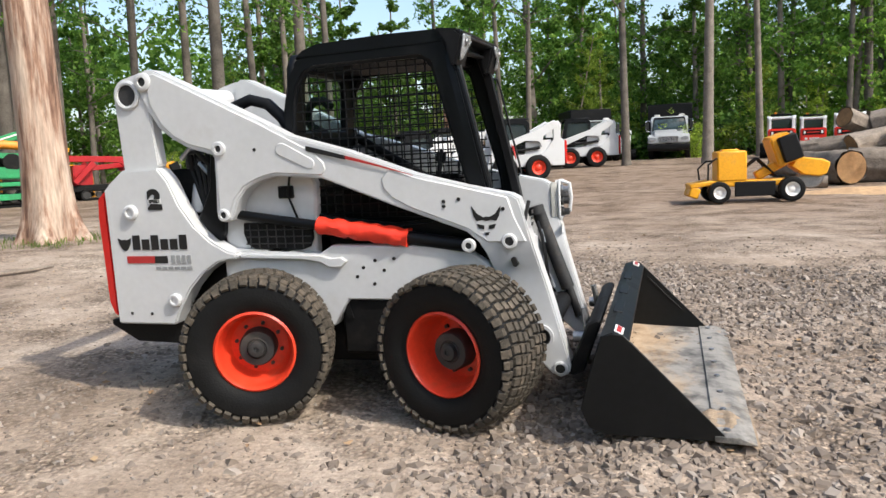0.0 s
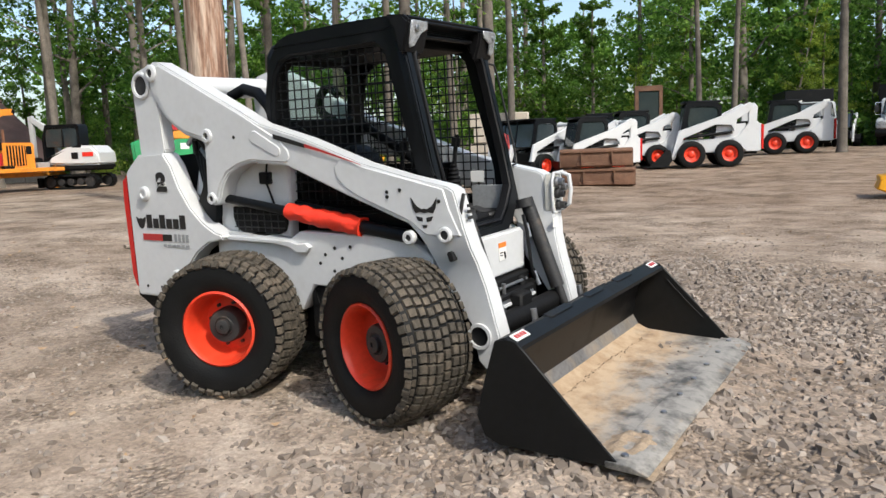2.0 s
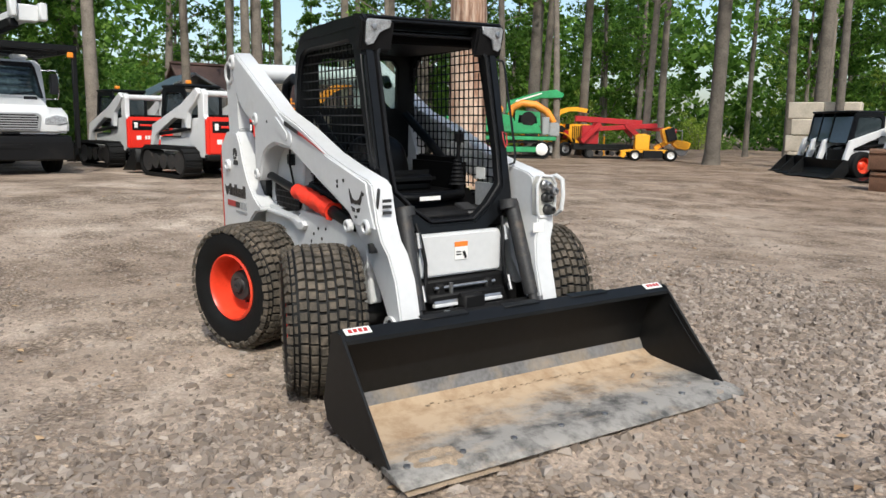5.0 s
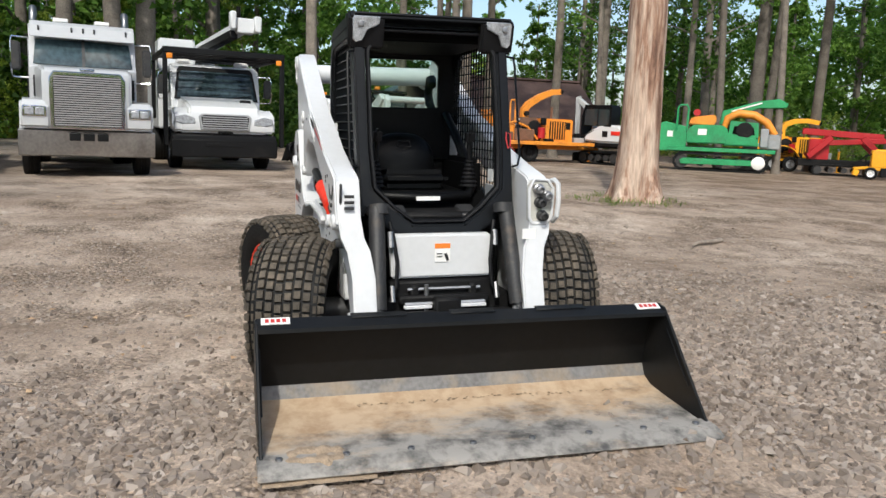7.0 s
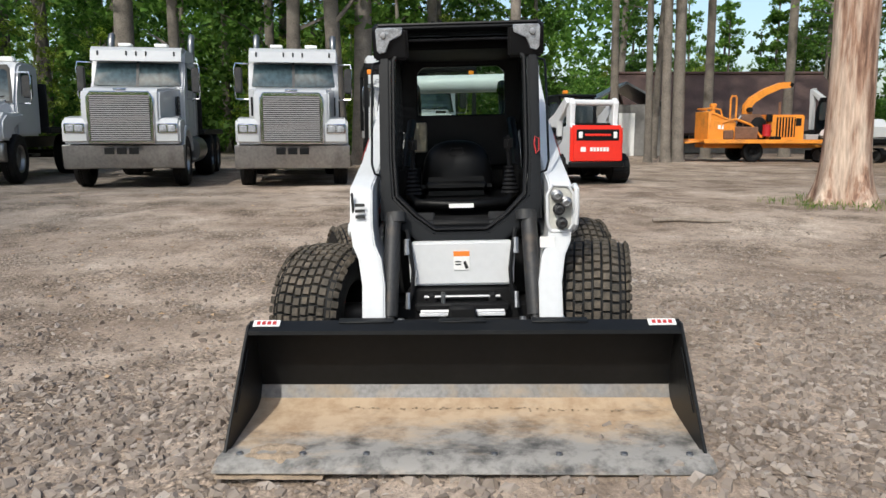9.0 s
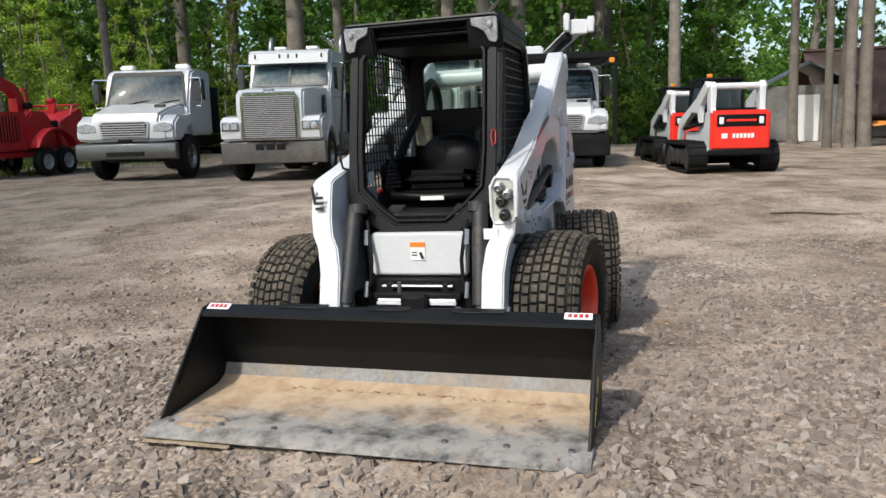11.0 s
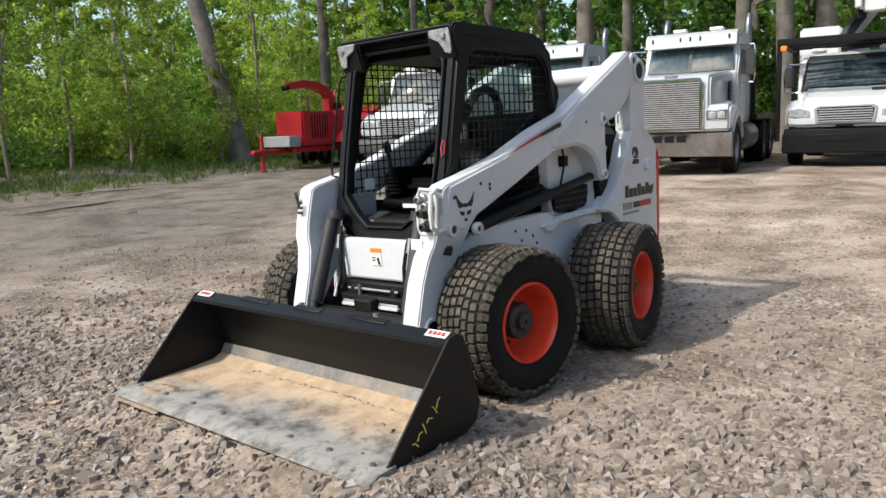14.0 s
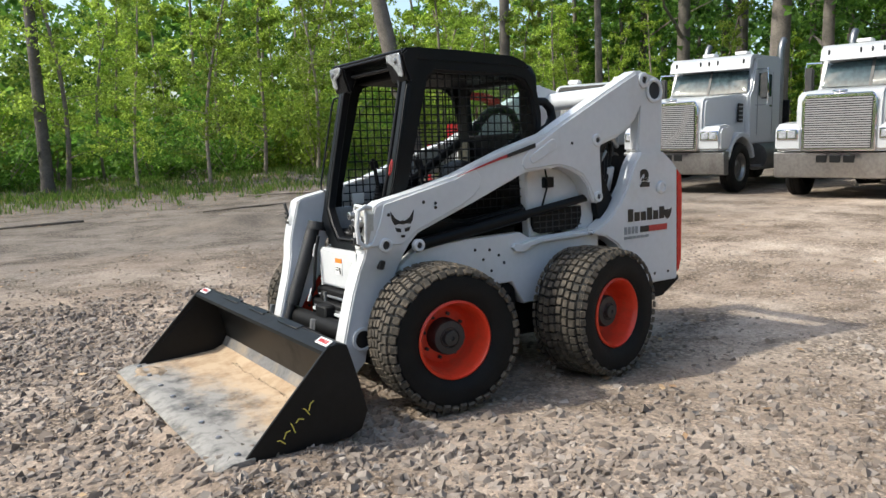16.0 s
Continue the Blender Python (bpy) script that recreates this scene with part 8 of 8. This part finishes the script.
WEST, NORTH, SOUTH, FAR_WEST = (-50, -24, -32, 6), (-30, 40, 46, 66), (-36, 8, -50, -33), (-58, -38, -10, 50)
EDGE = (-28, 10, -29, -20)
fill(leafy, 68, (WEST, NORTH, FAR_WEST, NORTH, WEST), 2.2, (0.8, 1.2))
fill(tall, 42, (WEST, NORTH, FAR_WEST), 2.6, (0.9, 1.2))
fill(young, 90, (EDGE, (-36, -26, -30, 4), EDGE, (-30, 40, 46, 58), EDGE), 1.5, (0.7, 1.2))
fill(young, 20, (SOUTH,), 2.4, (1.4, 2.0))
fill(shrubs, 80, ((-24, 14, -28, -22.0), (-36, -27, -30, 4), (-24, 14, -25, -20.4), (-30, 40, 46, 56), (-48, -30, 24, 46)), 0.9, (0.8, 1.5))


def far_woods():
    """A deep uneven belt of foliage that closes the view behind the nearer trees."""
    rng = np.random.default_rng(77)
    clumps = []
    for i in range(5600):
        a = rng.uniform(0, math.tau)
        d = rng.uniform(66, 84)
        x, y = d * math.cos(a) - 5, d * math.sin(a) + 4
        top = 13.5 + 5.0 * noise.noise((math.cos(a) * 4, math.sin(a) * 4, 2.0)) + 2.0 * noise.noise((math.cos(a) * 14, math.sin(a) * 14, 5.0))
        if x < -30 and 0.20 < y / (4.5 - x) < 0.54:
            top = 0.3 * top
        clumps.append((x, y, rng.uniform(0, 1) ** 1.15 * max(3.0, top), rng.uniform(1.2, 2.2)))
    me = leaf_mesh("far_woods", clumps, 0.5, 32, M_LEAF_MID, rng, 0.8, small=True)
    return tagged(new("far_woods", me), "deep green belt of distant woodland", "woods", kind="stuff")


far_woods()


def understory(name, label, count, box, top, seed, mat):
    """Low foliage that fills the wood between its trunks, ragged at the top."""
    rng = np.random.default_rng(seed)
    clumps = []
    while len(clumps) < count:
        x, y = rng.uniform(box[0], box[1]), rng.uniform(box[2], box[3])
        if not clear_of_yard(x, y):
            continue
        h = top * (0.65 + 0.7 * noise.noise((x * 0.22, y * 0.22, 6.0)))
        clumps.append((x, y, ground_height(x, y) + rng.uniform(0.02, 1.0) * max(0.8, h), rng.uniform(0.5, 1.1)))
    return tagged(new(name, leaf_mesh(name, clumps, 0.20, 34, mat, rng, 0.8, small=True)), label, "undergrowth", kind="stuff")


understory("west_understory", "shady green undergrowth filling the wood behind the trucks", 1500, (-46, -27, -34, 6), 4.5, 91, M_LEAF)
understory("north_understory", "green undergrowth filling the wood across the yard", 1000, (-32, 34, 46.5, 58), 4.0, 92, M_LEAF)
understory("barn_understory", "olive green growth in the haze behind the barn", 600, (-72, -54, 8, 42), 6.5, 94, M_LEAF_MID)
understory("north_thicket", "tall leafy thicket closing the wood across the yard", 450, (-24, 4, 50, 57), 10.0, 95, M_LEAF)
understory("south_understory", "bright green undergrowth inside the near wood", 1100, (-32, 10, -38, -25), 4.0, 93, M_LEAF_MID)
for k in range(34):
    plant((leafy if k % 3 else young)[k % 3], -54 - place.uniform(0, 12), 11 + 0.62 * k + place.uniform(-1, 1), place, place.uniform(0.42, 0.85) * (1 if k % 3 else 1.5))


def blades(name, label, count, box, density, size, mat, seed, category):
    rng = np.random.default_rng(seed)
    verts, faces, k = [], [], 0
    while k < count:
        x, y = rng.uniform(box[0], box[1]), rng.uniform(box[2], box[3])
        if rng.random() > density(x, y):
            continue
        z = ground_height(x, y)
        for _ in range(5):
            px, py = x + rng.normal(0, 0.05), y + rng.normal(0, 0.05)
            h, a = size * rng.uniform(0.5, 1.3), rng.uniform(0, 6.283)
            w, ln = h * 0.07, h * rng.uniform(0.1, 0.6)
            c, s = math.cos(a), math.sin(a)
            i = len(verts)
            verts += [(px - s * w, py + c * w, z - 0.01), (px + s * w, py - c * w, z - 0.01), (px + c * ln * 0.4, py + s * ln * 0.4, z + h * 0.65), (px + c * ln, py + s * ln, z + h)]
            faces += [(i, i + 1, i + 2), (i + 2, i + 3, i)]
        k += 1
    me = bpy.data.meshes.new(name)
    me.from_pydata(verts, [], faces)
    me.materials.append(mat)
    return tagged(new(name, me), label, category, kind="stuff")


blades("grass", "rough grass and weeds along the edge of the wood", 6000, (-22, 14, -25, -13.5),
       lambda x, y: smooth(-15.0 + 1.6 * noise.noise((x * 0.3, 0.0, 1.0)), -18.5, y) * (0.3 + 0.7 * smooth(-0.1, 0.25, noise.noise((x * 0.5, y * 0.5, 4.0)))), 0.19, M_GRASS, 9, "grass")
blades("weeds", "low weeds at the foot of the peeled trunk", 110, (-9.6, -6.9, 5.0, 7.4), lambda x, y: 0.7 * smooth(1.4, 0.6, math.hypot(x + 8.3, y - 6.2)), 0.09, M_GRASS, 10, "weeds")


def litter(name, label, count, box, density, seed):
    rng = np.random.default_rng(seed)
    verts, faces, k = [], [], 0
    while k < count:
        x, y = rng.uniform(box[0], box[1]), rng.uniform(box[2], box[3])
        if rng.random() > density(x, y):
            continue
        s, a = rng.uniform(0.01, 0.04), rng.uniform(0, 6.283)
        z = ground_height(x, y) + 0.008
        i = len(verts)
        for q, t in ((1, 0), (0, 0.5), (-1, 0), (0, -0.5)):
            verts.append((x + s * (q * math.cos(a) - t * math.sin(a)), y + s * (q * math.sin(a) + t * math.cos(a)), z + rng.uniform(0, 0.02)))
        faces.append((i, i + 1, i + 2, i + 3))
        k += 1
    me = bpy.data.meshes.new(name)
    me.from_pydata(verts, [], faces)
    me.materials.append(M_LITTER)
    return tagged(new(name, me), label, "leaf litter", kind="stuff")


litter("leaf_litter", "dry brown leaves and chips on the dirt", 14000, (-22, 12, -25, -12), lambda x, y: 0.12 + 0.88 * smooth(-14, -18, y), 12)
litter("wood_chips", "scattered bark chips on the yard", 900, (-10, 5, -8, 9), lambda x, y: max(0.05, 0.3 + 0.8 * noise.noise((x * 0.4, y * 0.4, 9.0))), 13)


# ---- the big peeled trunk ----
def peeled_material():
    """Bare pinkish-tan wood with strips of brown bark still clinging lengthwise."""
    m = bpy.data.materials.new("peeled_trunk")
    m.use_nodes = True
    n, l = m.node_tree.nodes, m.node_tree.links
    b = n["Principled BSDF"]
    b.inputs["Roughness"].default_value = 0.85
    tc, mp = n.new("ShaderNodeTexCoord"), n.new("ShaderNodeMapping")
    mp.inputs["Scale"].default_value = (5.0, 5.0, 0.55)
    l.new(tc.outputs["Object"], mp.inputs["Vector"])
    strips, grain = n.new("ShaderNodeTexNoise"), n.new("ShaderNodeTexNoise")
    strips.inputs["Scale"].default_value, strips.inputs["Detail"].default_value, strips.inputs["Roughness"].default_value = 1.0, 9, 0.66
    grain.inputs["Scale"].default_value, grain.inputs["Detail"].default_value = 5.0, 8
    l.new(mp.outputs[0], strips.inputs["Vector"])
    l.new(mp.outputs[0], grain.inputs["Vector"])
    r1, r2 = n.new("ShaderNodeValToRGB"), n.new("ShaderNodeValToRGB")
    for r, stops in ((r1, ((0.36, (0.13, 0.070, 0.048)), (0.44, (0.30, 0.18, 0.125)), (0.52, (0.47, 0.355, 0.28)), (0.70, (0.58, 0.485, 0.40)))), (r2, ((0.3, (0.55, 0.52, 0.5)), (0.7, (1.25, 1.2, 1.15))))):
        while len(r.color_ramp.elements) < len(stops):
            r.color_ramp.elements.new(0.5)
        for e, (p, c) in zip(r.color_ramp.elements, stops):
            e.position, e.color = p, (*c, 1)
    l.new(strips.outputs["Fac"], r1.inputs[0])
    l.new(grain.outputs["Fac"], r2.inputs[0])
    mix = n.new("ShaderNodeMix")
    mix.data_type, mix.blend_type = "RGBA", "MULTIPLY"
    mix.inputs["Factor"].default_value = 0.8
    l.new(r1.outputs[0], mix.inputs["A"])
    l.new(r2.outputs[0], mix.inputs["B"])
    l.new(mix.outputs["Result"], b.inputs["Base Color"])
    bp = n.new("ShaderNodeBump")
    bp.inputs["Strength"].default_value, bp.inputs["Distance"].default_value = 0.9, 0.05
    l.new(strips.outputs["Fac"], bp.inputs["Height"])
    l.new(bp.outputs[0], b.inputs["Normal"])
    return m


peeled = thing("dead_tree", "thick dead trunk with peeling pinkish-tan bark", "tree", pose(-8.5, 6.5, ground_height(-8.5, 6.5) - 0.05))
bm = bmesh.new()
rings = []
for i in range(40):
    z = 15.0 * (i / 39) ** 1.5
    ring = []
    for k in range(40):
        a = k * math.tau / 40
        flare = 0.20 * math.exp(-z / 0.38) * (1 + 0.7 * math.sin(a * 5 + 0.6) + 0.3 * math.sin(a * 3))
        q = 0.385 - 0.010 * z + flare + 0.022 * noise.noise((math.cos(a) * 2.2, math.sin(a) * 2.2, z * 0.7)) + 0.014 * noise.noise((math.cos(a) * 7, math.sin(a) * 7, z * 1.5))
        ring.append(bm.verts.new((q * math.cos(a) - 0.012 * z, q * math.sin(a), z)))
    rings.append(ring)
for p, q in zip(rings, rings[1:]):
    for k in range(40):
        bm.faces.new((p[k], p[(k + 1) % 40], q[(k + 1) % 40], q[k]))
part("trunk", bm, peeled_material(), peeled, sharp=80)
lb = bmesh.new()
prng = np.random.default_rng(3)
for k in range(6):
    a = k * 1.9
    add_tube(lb, limb_points(prng, (0.1 * math.cos(a) - 0.1, 0.1 * math.sin(a), 9.5 + k), (math.cos(a), math.sin(a), 0.8), 2.5), [0.12, 0.10, 0.08, 0.06, 0.04, 0.02], 8)
part("branching", lb, M_BARK, peeled)["kind"] = "stuff"
